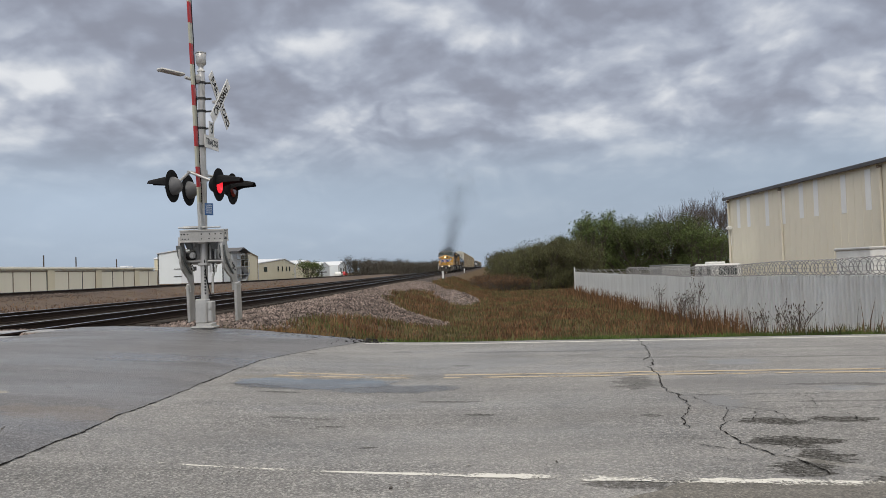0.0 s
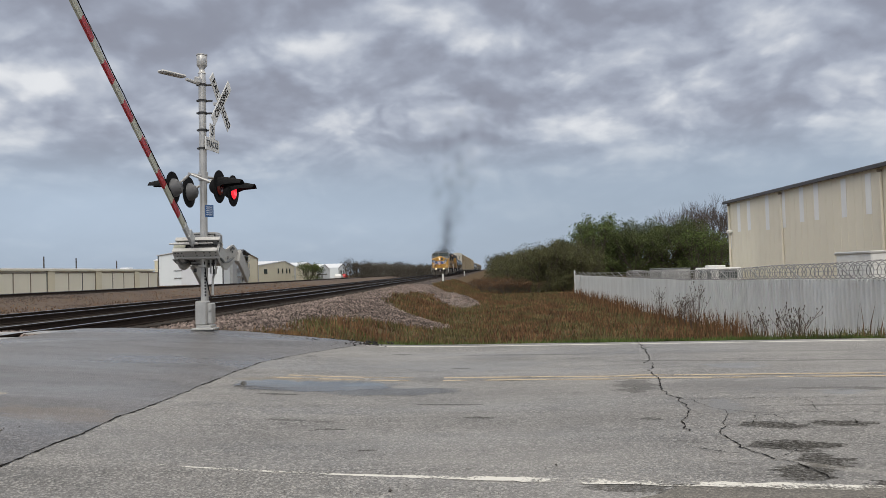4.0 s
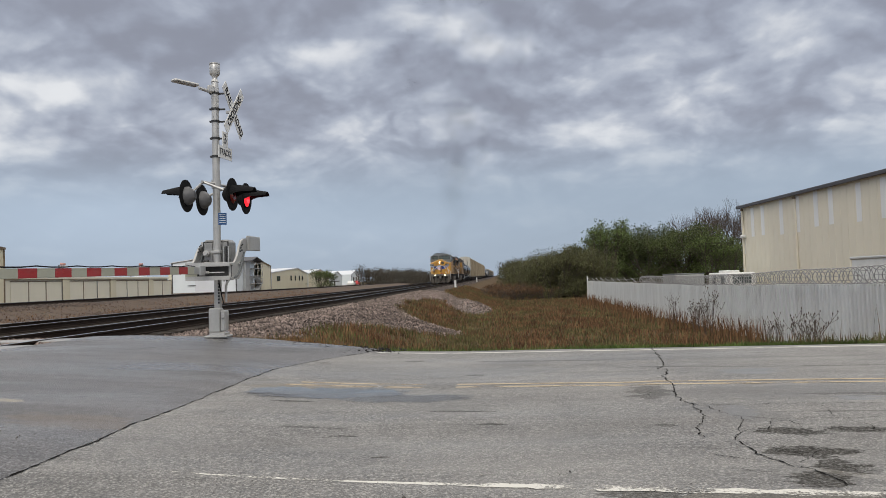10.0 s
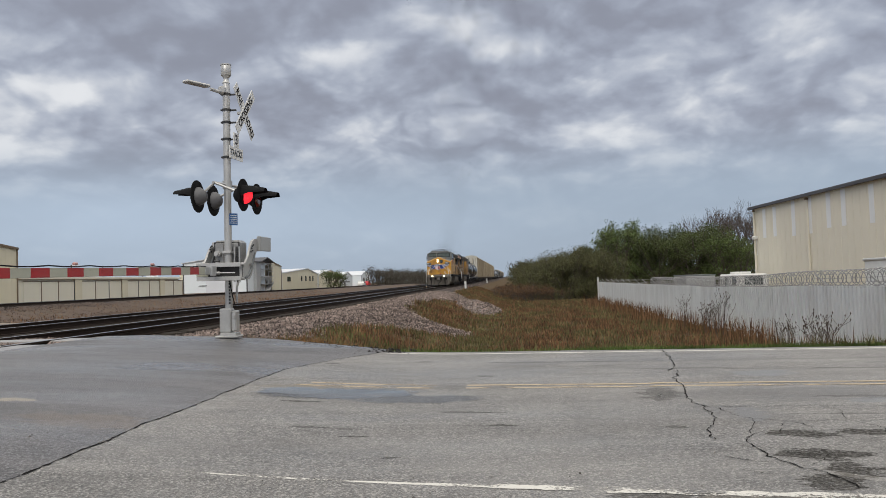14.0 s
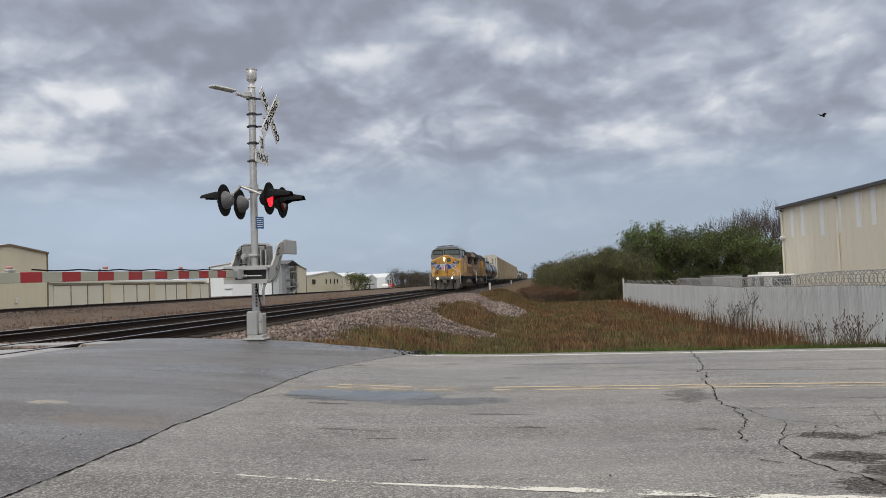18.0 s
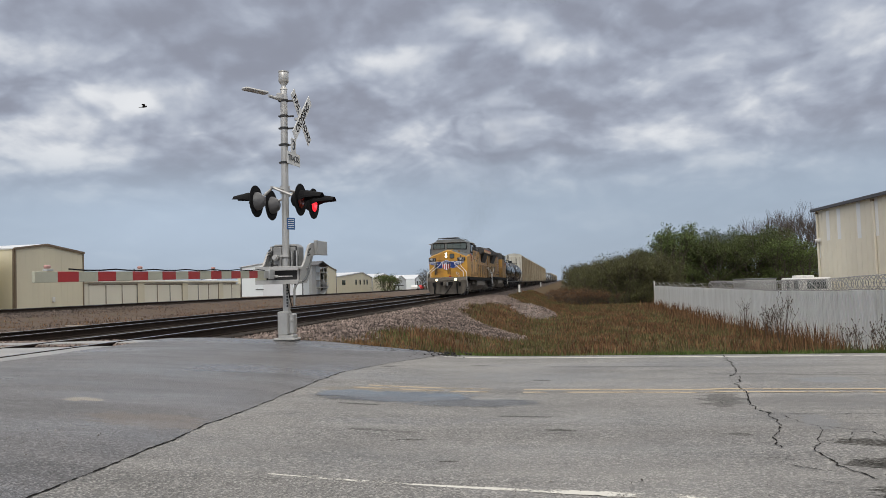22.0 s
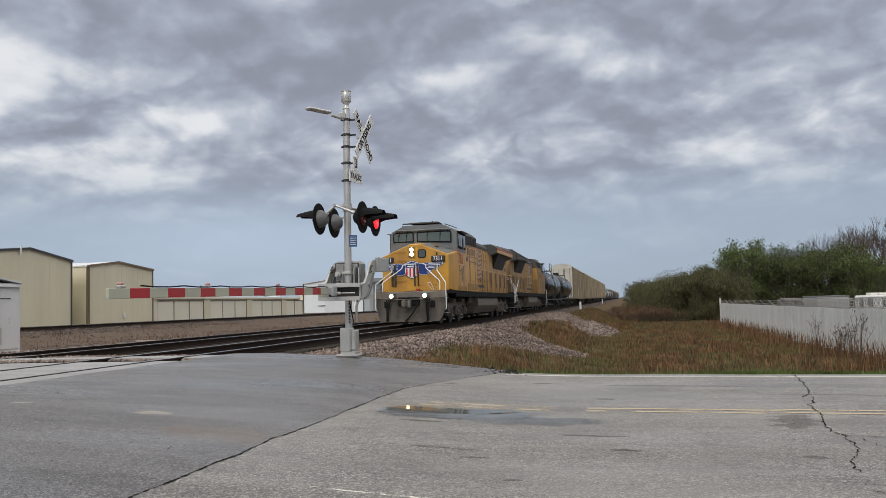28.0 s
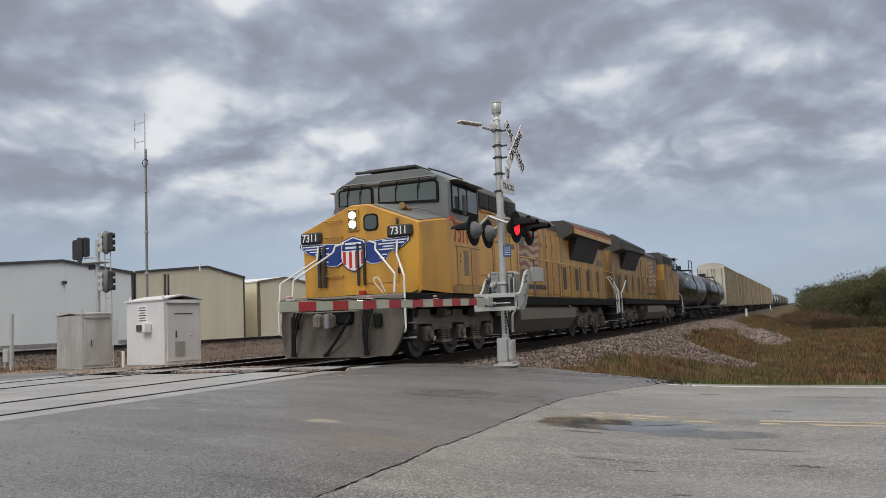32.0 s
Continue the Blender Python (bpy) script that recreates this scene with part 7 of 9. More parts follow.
        part("step_rail", Shape().pipe([(sx * 0.9, 20.5, 2.35), (sx * 1.1, 20.75, 2.35), (sx * 1.48, 20.95, 1.7), (sx * 1.48, 20.95, 0.8)], 0.024, 7), WHITE, lo, "white painted handrail")
        for y0 in (0.42, 20.55):
            st = part("step_well", Shape().box((sx * 1.26, y0, 0.85), (0.42, 0.04, 0.9), 0.01), BLACKP, lo)
            for z in (0.48, 0.78, 1.08):
                part("step", Shape().box((sx * 1.30, y0 - 0.08, z), (0.44, 0.24, 0.035), 0.01), LGREY if z > 0.5 else ALU, st)
    # tank and running gear
    tank = part("fuel_tank", Shape().prism([(-1.36, 1.14), (1.36, 1.14), (1.46, 1.02), (1.46, 0.72), (1.16, 0.34), (-1.16, 0.34), (-1.46, 0.72), (-1.46, 1.02)], 7.4, 13.6, "y"), TANKG, lo, "dusty grey fuel tank")
    for yy in (7.38, 13.62):
        part("tank_end", Shape().box((0, yy, 0.75), (2.5, 0.04, 0.7), 0.01), UNDER, tank)
    part("filler", Shape().cyl((1.40, 12.6, 1.06), (1.52, 12.6, 1.10), 0.06, n=10).cyl((1.40, 9.1, 1.0), (1.49, 9.1, 1.02), 0.03, n=8), LGREY, tank)
    for sx in (-1, 1):
        part("air_reservoir", Shape().cyl((sx * 1.05, 6.55, 1.0), (sx * 1.05, 7.3, 1.0), 0.17, n=14), UNDER, lo)
        part("air_reservoir", Shape().cyl((sx * 1.12, 13.8, 1.0), (sx * 1.12, 14.7, 1.0), 0.15, n=14), UNDER, lo)
        part("bell", Shape().lathe((sx * 1.2, 6.3, 1.12), (sx * 1.2, 6.3, 0.86), [(0, 0.05), (0.5, 0.11), (1, 0.19)], 14), UNDER, lo)
    for y in (3.75, 17.25):
        tr = truck(lo, y, (-1.9, 0.0, 1.9), 0.52)
        for a in (-1.9, 0.0, 1.9):
            wheelset(lo, y + a, 0.52)
    # black slab put in for the shade under the frame
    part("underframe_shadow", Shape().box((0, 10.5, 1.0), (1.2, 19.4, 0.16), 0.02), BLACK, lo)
    return lo


loco_front = locomotive("yellow and grey diesel locomotive with winged shield emblem", YELLOW, "7311")
TRAIN.append((loco_front, 0.0, False))
loco_rear = locomotive("weathered yellow diesel locomotive running backwards behind the leader", YELLOW2, "")
TRAIN.append((loco_rear, 42.1, True))


def tank_car(label, material):
    tc = thing("tank_car", pose(TRACK_A, 200, 0.3), label, "tank car", "train cars")
    r, zc, ln = 1.45, 2.35, 17.6
    part("tank", Shape().lathe((0, 0.9, zc), (0, 0.9 + 16.4, zc), [(0, 0.25), (0.008, 0.7), (0.022, 1.05), (0.045, 1.33), (0.065, r), (0.935, r), (0.955, 1.33), (0.978, 1.05), (0.992, 0.7), (1, 0.25)], 32), material, tc)
    for y in (5.2, 9.1, 13.0):
        part("tank_band", Shape().lathe((0, y - 0.05, zc), (0, y + 0.05, zc), [(0, r + 0.012), (1, r + 0.012)], 32), BLACKP, tc)
    part("sill", Shape().box((0, 9.1, 0.98), (0.7, 17.8, 0.3), 0.03).box((0, 1.1, 0.92), (2.7, 1.6, 0.16), 0.02).box((0, 17.1, 0.92), (2.7, 1.6, 0.16), 0.02), BLACKP, tc)
    part("side_rail", Shape().box((1.42, 9.1, 0.90), (0.06, 17.4, 0.1), 0.01).box((-1.42, 9.1, 0.90), (0.06, 17.4, 0.1), 0.01), BLACKP, tc)
    part("manway", Shape().cyl((0, 9.1, zc + r - 0.05), (0, 9.1, zc + r + 0.42), 0.35, n=14), material, tc)
    pf = part("platform", Shape().box((0, 9.1, zc + r + 0.03), (2.2, 2.2, 0.04), 0.01), BLACKP, tc)
    for x in (-1.05, 1.05):
        part("platform_rail", Shape().pipe([(x, 8.05, zc + r), (x, 8.05, zc + r + 0.75), (x, 10.15, zc + r + 0.75), (x, 10.15, zc + r)], 0.03, 6), BLACKP, pf)
        part("ladder", Shape().pipe([(x * 1.4, 8.8, 0.95), (x * 1.42, 8.8, 2.4), (x, 8.8, zc + r)], 0.025, 6).pipe([(x * 1.4, 9.4, 0.95), (x * 1.42, 9.4, 2.4), (x, 9.4, zc + r)], 0.025, 6), BLACKP, tc)
    for y in (0.25, 17.95):
        for x in (-1.3, 1.3):
            part("end_rail", Shape().pipe([(x, y, 0.95), (x, y, 1.9), (x * 0.3, y, 1.9)], 0.025, 6), BLACKP, tc)
    part("stencil_bars", Shape().box((1.36, 4.0, 2.95), (0.03, 1.1, 0.16)).box((1.36, 4.0, 2.68), (0.03, 0.8, 0.12)), WHITE, tc)
    for y in (2.2, 16.0):
        truck(tc, y, (-0.9, 0.9), 0.45, mm=BLACKP)
        for a in (-0.9, 0.9):
            wheelset(tc, y + a, 0.45)
    part("coupler", Shape().box((0, 9.1, 0.85), (0.2, 18.9, 0.2)), BLACKP, tc)
    return tc


def autorack(label):
    ar = thing("autorack_car", pose(TRACK_A, 250, 0.3), label, "railway car", "train cars")
    ln = 27.0
    part("floor_sill", Shape().box((0, ln / 2, 0.95), (2.9, ln, 0.22), 0.02).box((0, ln / 2, 0.75), (0.7, ln - 3, 0.3), 0.03), BROWN_TRIM, ar)
    part("body", Shape().box((0, ln / 2, 3.1), (2.96, ln - 0.3, 4.1), 0.02), AUTORACK, ar, "cream perforated side screens")
    for sx in (-1, 1):
        n = 17
        for k in range(n + 1):
            part("post", Shape().box((sx * 1.51, 0.4 + (ln - 0.8) * k / n, 3.12), (0.07, 0.10, 4.3), 0.01), AUTORACK, ar)
        for z in (1.5, 2.15, 2.8, 3.45, 4.1, 4.75):
            part("panel_seam", Shape().box((sx * 1.49, ln / 2, z), (0.03, ln - 0.9, 0.05), 0.005), BROWN_TRIM, ar)
        part("eave", Shape().box((sx * 1.48, ln / 2, 5.22), (0.10, ln - 0.3, 0.12), 0.02), RACK_ROOF, ar)
    roof = [(1.5 * math.sin(a), 5.2 + 0.52 * math.cos(a)) for a in [-math.pi / 2 + math.pi * i / 12 for i in range(13)]]
    part("roof", Shape().prism(roof, 0.1, ln - 0.1, "y"), RACK_ROOF, ar, "rounded pale roof")
    for y in (0.05, ln - 0.05):
        ed = part("end_door", Shape().box((0, y, 3.1), (2.8, 0.08, 4.2), 0.03), RACK_ROOF, ar, "rust-streaked end doors")
        for x in (-1.1, -0.4, 0.4, 1.1):
            part("door_rib", Shape().box((x, y - 0.05 if y < 1 else y + 0.05, 3.1), (0.08, 0.05, 4.0), 0.01), AUTORACK, ed)
    for y in (2.6, ln - 2.6):
        truck(ar, y, (-0.85, 0.85), 0.42, mm=UNDER)
        for a in (-0.85, 0.85):
            wheelset(ar, y + a, 0.42)
    part("coupler", Shape().box((0, ln / 2, 0.85), (0.2, ln + 0.8, 0.2)), BLACKP, ar)
    return ar


def again(ob, m):
    """A further copy of a car, with its wheels."""
    kids = [k for k in ob.children]
    c = copy_thing(ob, m)
    for k, d in zip(kids, c.children):
        for w, y, r in list(WHEELS):
            if w == k:
                WHEELS.append((d, y, r))
    return c


y = 42.6
black = tank_car("glossy black tank car with platform rails", TANKB)
TRAIN.append((black, y, False))
y += 18.6
TRAIN.append((again(black, black.matrix_basis), y, False))
y += 18.9
rack = autorack("cream autorack car with rust streaks")
TRAIN.append((rack, y, False))
for i in range(5):
    y += 27.7
    TRAIN.append((again(rack, rack.matrix_basis), y, False))
y += 27.9
white = tank_car("off-white tank car far down the train", TANKW)
TRAIN.append((white, y, False))
for i in range(5):
    y += 18.6
    TRAIN.append((again(white if i % 2 else black, white.matrix_basis), y, False))


def far_car(label, material, roofm, tall):
    """A plain freight car far down the train."""
    c = thing("freight_car", pose(TRACK_A, 400, 0.3), label, "railway car", "train cars")
    part("body", Shape().box((0, 8.6, 1.1 + tall / 2), (2.9, 16.6, tall), 0.06), material, c)
    part("roof", Shape().prism([(-1.46, 1.08 + tall), (1.46, 1.08 + tall), (0.9, 1.4 + tall), (-0.9, 1.4 + tall)], 0.3, 16.9, "y"), roofm, c)
    for k in range(6):
        part("side_rib", Shape().box((1.47, 1.2 + k * 2.96, 1.1 + tall / 2), (0.06, 0.12, tall), 0.01), material, c)
    part("sill", Shape().box((0, 8.6, 0.95), (2.6, 17.4, 0.25), 0.02), BLACKP, c)
    for yy in (2.2, 15.0):
        part("truck", Shape().box((0, yy, 0.55), (2.2, 2.4, 0.5), 0.06).cyl((-0.8, yy - 0.8, 0.42), (0.8, yy - 0.8, 0.42), 0.42, n=12).cyl((-0.8, yy + 0.8, 0.42), (0.8, yy + 0.8, 0.42), 0.42, n=12), UNDER, c)
    return c


y += 18.8
fars = [far_car("grey covered freight car far down the train", LGREY, LGREY, 3.0), far_car("cream freight car far down the train", AUTORACK, RACK_ROOF, 3.5), far_car("dark freight car far down the train", BLACKP, SOOT, 2.6)]
for i, c in enumerate(fars):
    TRAIN.append((c, y, False))
    y += 17.6
for i in range(15):
    TRAIN.append((copy_thing(fars[(i * 2) % 3], fars[0].matrix_basis), y, False))
    y += 17.6

# ---------------------------------------------------------------- road wear: cracks, patches, puddle


def road_point(x, y, lift):
    return (x, y, road_z(x) + lift)


def ribbon(name, pts, width, material, lift, label, category="crack", jit=0.05):
    """A narrow wandering strip that lies on the road."""
    dense = []
    for (a, b), (c, d) in zip(pts, pts[1:]):
        n = max(2, int(math.hypot(c - a, d - b) / 0.03))
        for i in range(n):
            t = i / n
            x, y = a + (c - a) * t, b + (d - b) * t
            dense.append((x + jit * noise.noise((x * 4, y * 4, 1)) + 0.5 * jit * noise.noise((x * 15, y * 15, 1)), y + jit * noise.noise((x * 4, y * 4, 9)) + 0.5 * jit * noise.noise((x * 15, y * 15, 9))))
    dense.append(pts[-1])
    vs, fs = [], []
    for i, (x, y) in enumerate(dense):
        a, b = dense[max(0, i - 1)], dense[min(len(dense) - 1, i + 1)]
        d = Vector((b[0] - a[0], b[1] - a[1])).normalized()
        w = width * (0.15 + 1.9 * abs(noise.noise((x * 14, y * 14, 4)))) * (0.35 if i in (0, len(dense) - 1) else 1)
        vs += [road_point(x - d.y * w, y + d.x * w, lift), road_point(x + d.y * w, y - d.x * w, lift)]
    for i in range(len(dense) - 1):
        fs.append((2 * i, 2 * i + 1, 2 * i + 3, 2 * i + 2))
    return tagged(part(name, Shape().add(vs, fs), material), label, category, kind="structure")


def blob(name, cx, cy, rx, ry, rot, material, lift, label, category, seed, rough=0.35, n=72):
    """An irregular patch that lies on the road."""
    ring = []
    for i in range(n):
        a = 2 * math.pi * i / n
        k = 1 + rough * noise.noise((math.cos(a) * 1.6 + seed, math.sin(a) * 1.6, seed)) + 0.3 * rough * noise.noise((math.cos(a) * 7 + seed, math.sin(a) * 7, seed))
        x, y = rx * k * math.cos(a), ry * k * math.sin(a)
        c, s = math.cos(radians(rot)), math.sin(radians(rot))
        ring.append((cx + x * c - y * s, cy + x * s + y * c))
    vs = [road_point(cx, cy, lift)] + [road_point(x, y, lift) for x, y in ring]
    fs = [(0, 1 + i, 1 + (i + 1) % n) for i in range(n)]
    ob = tagged(part(name, Shape().add(vs, fs).mesh(name, material, False), material), label, category, kind="structure")
    return ob


TAR = mat("open_crack", (0.014, 0.013, 0.012), 0.95, var=0.3, bump=0.2, world=True, spec=0.05)


def water_material():
    """Still water that thins out towards its edge, where the road shows through."""
    m, nt, p = node_mat("puddle_water")
    N, L = nt.nodes.new, nt.links.new
    p.inputs["Base Color"].default_value = (0.11, 0.11, 0.105, 1)
    p.inputs["Roughness"].default_value = 0.04
    p.inputs["IOR"].default_value = 1.33
    pos = N("ShaderNodeNewGeometry").outputs["Position"]

    def mth(op, a, b=0.0):
        n = N("ShaderNodeMath")
        n.operation = op
        for i, v in enumerate((a, b)):
            if isinstance(v, (int, float)):
                n.inputs[i].default_value = v
            else:
                L(v, n.inputs[i])
        return n.outputs[0]

    n = N("ShaderNodeTexNoise")
    n.inputs["Scale"].default_value, n.inputs["Detail"].default_value = 5.0, 6
    L(pos, n.inputs["Vector"])
    sp = N("ShaderNodeSeparateXYZ")
    L(pos, sp.inputs[0])
    best = None
    for cx, cy, rx, ry, amt in ((-1.70, 7.88, 0.85, 0.40, 0.85), (-2.2, 8.0, 0.40, 0.30, 0.85), (-0.95, 7.50, 0.75, 0.24, 0.5)):
        u, v = mth("MULTIPLY", mth("SUBTRACT", sp.outputs[0], cx), 1 / rx), mth("MULTIPLY", mth("SUBTRACT", sp.outputs[1], cy), 1 / ry)
        q = mth("ADD", mth("ADD", mth("MULTIPLY", u, u), mth("MULTIPLY", v, v)), mth("MULTIPLY", mth("SUBTRACT", n.outputs[0], 0.5), 1.6))
        r = N("ShaderNodeMapRange")
        r.interpolation_type = "SMOOTHSTEP"
        for i, w in ((1, 0.45), (2, 1.05), (3, amt), (4, 0.0)):
            r.inputs[i].default_value = w
        L(q, r.inputs[0])
        best = r.outputs[0] if best is None else mth("MAXIMUM", best, r.outputs[0])
    L(best, p.inputs["Alpha"])
    return m


WATER = water_material()


def build_road_wear():
    crack = "dark open crack across the worn road"
    for pts, w in (([(2.11, 11.9), (2.11, 11.54), (1.99, 10.61), (1.89, 9.83), (1.73, 9.34)], 0.011), ([(1.85, 9.4), (1.79, 9.11), (1.64, 8.67), (1.66, 8.3), (1.55, 7.67), (1.48, 7.06), (1.51, 6.9)], 0.010),
                   ([(1.51, 6.9), (1.74, 6.8), (1.97, 6.78), (2.2, 6.77), (2.43, 6.75), (2.94, 6.72), (4.4, 6.55), (6.5, 6.3)], 0.006), ([(1.51, 6.9), (1.52, 6.58), (1.49, 6.32), (1.45, 6.08), (1.32, 5.79), (1.29, 5.47)], 0.008),
                   ([(1.51, 6.9), (1.63, 6.7), (1.63, 6.57), (1.67, 6.33), (1.74, 6.23), (1.86, 6.18), (1.96, 6.1), (2.16, 6.09), (2.37, 6.08), (3.1, 6.0)], 0.005),
                   ([(1.78, 5.72), (1.65, 5.71), (1.56, 5.64), (1.5, 5.53), (1.47, 5.31), (1.46, 5.14), (1.48, 4.95), (1.51, 4.82), (1.56, 4.69), (1.63, 4.61), (1.66, 4.55), (1.68, 4.4), (1.69, 4.22)], 0.009),
                   ([(1.74, 6.23), (1.66, 5.95), (1.56, 5.64)], 0.005), ([(1.78, 5.72), (1.88, 5.99), (2.03, 6.03), (2.02, 5.76)], 0.005), ([(1.11, 5.17), (1.33, 5.09)], 0.005), ([(1.2, 4.98), (1.43, 4.81)], 0.006), ([(1.21, 4.65), (1.42, 4.52)], 0.005),
                   ([(1.9, 11.2), (2.6, 10.95), (3.4, 10.9)], 0.005), ([(2.7, 9.6), (3.4, 9.45), (4.4, 9.3)], 0.005), ([(2.37, 6.08), (2.5, 5.85), (2.45, 5.6)], 0.005), ([(1.55, 7.67), (1.36, 7.6), (1.24, 7.3)], 0.005),
                   ([(2.43, 6.75), (2.5, 6.45), (2.37, 6.08)], 0.004), ([(0.2, 10.1), (0.6, 10.0), (1.2, 10.05)], 0.005), ([(1.84, 5.02), (1.7, 4.8), (1.56, 4.69)], 0.006)):
        ribbon("road_crack", pts, w * 0.85, TAR, 0.0045, crack, jit=0.045)
    joint = [(edge_x(v) + 0.012, v - 0.11 * edge_x(v) + 8.33) for v in [-4.9 + 0.25 * i for i in range(37)]]
    ribbon("pavement_joint", joint, 0.010, TAR, 0.004, "dark open joint between old and new pavement", "joint", 0.02)
    # crumbling edge this side of the white line
    vs, fs = [], []
    n = 160
    for i in range(n + 1):
        x = -0.45 + 8 * i / n
        a = -4.02 - 0.016 * x + 0.08 * noise.noise((x * 1.7, 0, 5)) + 0.04 * noise.noise((x * 7, 0, 5)) - 1.3 * smoothstep(1.2, -0.45, x)
        for v in (a, -5.2, -9.5):
            vs.append(road_point(x, v - 0.11 * x + 8.33, 0.002))
    fs = [(3 * i + k, 3 * i + k + 1, 3 * i + 4 + k, 3 * i + 3 + k) for i in range(n) for k in range(2)]
    tagged(part("road_shoulder", Shape().add(vs, fs).mesh("road_shoulder", ASPH_CRUMB, False), ASPH_CRUMB), "coarse crumbling asphalt shoulder", "road shoulder", kind="structure")
    # the puddle and damp marks
    blob("puddle", -1.55, 7.85, 1.55, 0.75, 0, WATER, 0.005, "shallow puddle that mirrors the sky", "puddle", 21.7, 0.1, 110)

build_road_wear()

# ---------------------------------------------------------------- stones and grass


def stone_edge(y):
    return -5.1 + 3.7 * math.exp(-((y - 30.5) / 4.2) ** 2) + 2.4 * math.exp(-((y - 63) / 7) ** 2) + 0.5 * noise.noise((y * 0.35, 0.3, 0)) + 0.25 * noise.noise((y * 1.7, 4.3, 0))


ROCK_V = np.array([(1, 0, 0), (-1, 0, 0), (0, 1, 0), (0, -1, 0), (0, 0, 1), (0, 0, -0.8)], float)
ROCK_F = np.array([(0, 2, 4), (2, 1, 4), (1, 3, 4), (3, 0, 4), (2, 0, 5), (1, 2, 5), (3, 1, 5), (0, 3, 5)])
rng = np.random.default_rng(7)


def scatter_mesh(name, verts, faces, material, label, category):
    me = bpy.data.meshes.new(name)
    nv, nf, k = len(verts), len(faces), faces.shape[1]
    me.vertices.add(nv)
    me.vertices.foreach_set("co", verts.astype(np.float32).ravel())
    me.loops.add(nf * k)
    me.loops.foreach_set("vertex_index", faces.astype(np.int32).ravel())
    me.polygons.add(nf)
    me.polygons.foreach_set("loop_start", np.arange(0, nf * k, k, dtype=np.int32))
    me.materials.append(material)
    me.update(calc_edges=True)
    me.validate()
    return tagged(new(name, me), label, category, kind="stuff")


def turn_z(v, a):
    c, s = np.cos(a)[:, None], np.sin(a)[:, None]
    return np.stack([v[..., 0] * c - v[..., 1] * s, v[..., 0] * s + v[..., 1] * c, v[..., 2]], -1)


def stones(name, pts, size, material, label, category):
    n = len(pts)
    v = ROCK_V[None] * rng.uniform(0.6, 1.3, (n, 6, 1)) * rng.uniform(0.7, 1.2, (n, 1, 3)) * size[:, None, None]
    v = turn_z(v, rng.uniform(0, 6.28, n))
    tilt = rng.uniform(-0.6, 0.6, n)
    c, s = np.cos(tilt)[:, None], np.sin(tilt)[:, None]
    v = np.stack([v[..., 0], v[..., 1] * c - v[..., 2] * s, v[..., 1] * s + v[..., 2] * c], -1)
    v = (v + np.array(pts)[:, None, :]).reshape(-1, 3)
    f = (ROCK_F[None] + (np.arange(n) * 6)[:, None, None]).reshape(-1, 3)
    return scatter_mesh(name, v, f, material, label, category)


def build_stones():
    pts, size = [], []
    while len(pts) < 62000:
        y = 13.2 + 60 * rng.random() ** 2.2
        x = rng.uniform(-15.3, -1.2)
        if x > stone_edge(y) + rng.normal(0, 0.12):
            continue
        if road_v(x, y) < 5.1 and x > -7.3:
            continue
        if abs(x - TRACK_A) < 0.72 and rng.random() < 0.35:
            continue
        near = min(abs(x - TRACK_A - s) for s in (-0.7525, 0.7525))
        near = min(near, min(abs(x - TRACK_B - s) for s in (-0.7525, 0.7525)))
        if near < 0.10:
            continue
        pts.append((x, y, ground_z(x, y) + 0.015))
        size.append(rng.uniform(0.014, 0.037) * (1 + y / 70))
    stones("ballast", pts, np.array(size), STONE, "pinkish grey crushed ballast stones beside the track", "gravel")
    pts, size = [], []
    for _ in range(5200):
        y = rng.uniform(13, 60)
        x = rng.uniform(-33 - 3.5, -33 + 3.0)
        pts.append((x, y, ground_z(x, y) + 0.02))
        size.append(rng.uniform(0.03, 0.065))
    while len(pts) < 15000:
        y = 14 + 60 * rng.random() ** 1.5
        x = rng.uniform(-31.5, -15.2)
        if road_v(x, y) < 8.5 or noise.noise((x * 0.5, y * 0.25, 3)) < rng.uniform(-0.5, 0.35):
            continue
        pts.append((x, y, ground_z(x, y) + 0.01))
        size.append(rng.uniform(0.02, 0.055))
    stones("siding_ballast", pts, np.array(size), STONE_D, "crushed ballast stones along the far siding", "gravel")
    pts, size = [], []
    for _ in range(1500):
        u = rng.random()
        if u < 0.55:
            x, y = rng.uniform(-8, -3.2), rng.uniform(3.4, 5.6)
        elif u < 0.8:
            x, y = rng.normal(-5.0, 1.3), rng.normal(13.1, 0.35)
            if x > -2.4:
                continue
        else:
            x, y = rng.uniform(-2.5, 3.5), rng.normal(4.0, 0.35)
        if road_v(x, y) > 4.9 or x < -7.4:
            continue
        pts.append((x, y, road_z(x) + 0.028 if x < edge_x(road_v(x, y)) else road_z(x) + 0.008))
        size.append(rng.uniform(0.002, 0.006) * (1.8 if rng.random() < 0.08 else 1))
    rub, rsz = [], []
    for _ in range(240):
        x = rng.uniform(-3.6, -1.5)
        v = 5.0 - 0.9 * smoothstep(-4.4, -1.9, x) + rng.normal(-0.1, 0.22)
        rub.append((x, v - 0.11 * x + 8.33, road_z(x) + 0.012))
        rsz.append(rng.uniform(0.007, 0.024))
    stones("asphalt_rubble", rub, np.array(rsz), RUBBLE, "broken black asphalt crumbs at the pavement edge", "rubble")
    stones("loose_gravel", pts, np.array(size), STONEW, "scattered loose stones on the pavement", "gravel")


build_stones()


def heap_z(x, y):
    r2 = ((x + 2.3) / 1.7) ** 2 + ((y - 58) / 9.0) ** 2
    return ground_z(x, y) - 0.05 + (0.50 + 0.12 * noise.noise((x * 1.3, y * 0.5, 2))) * max(0.0, 1 - r2)


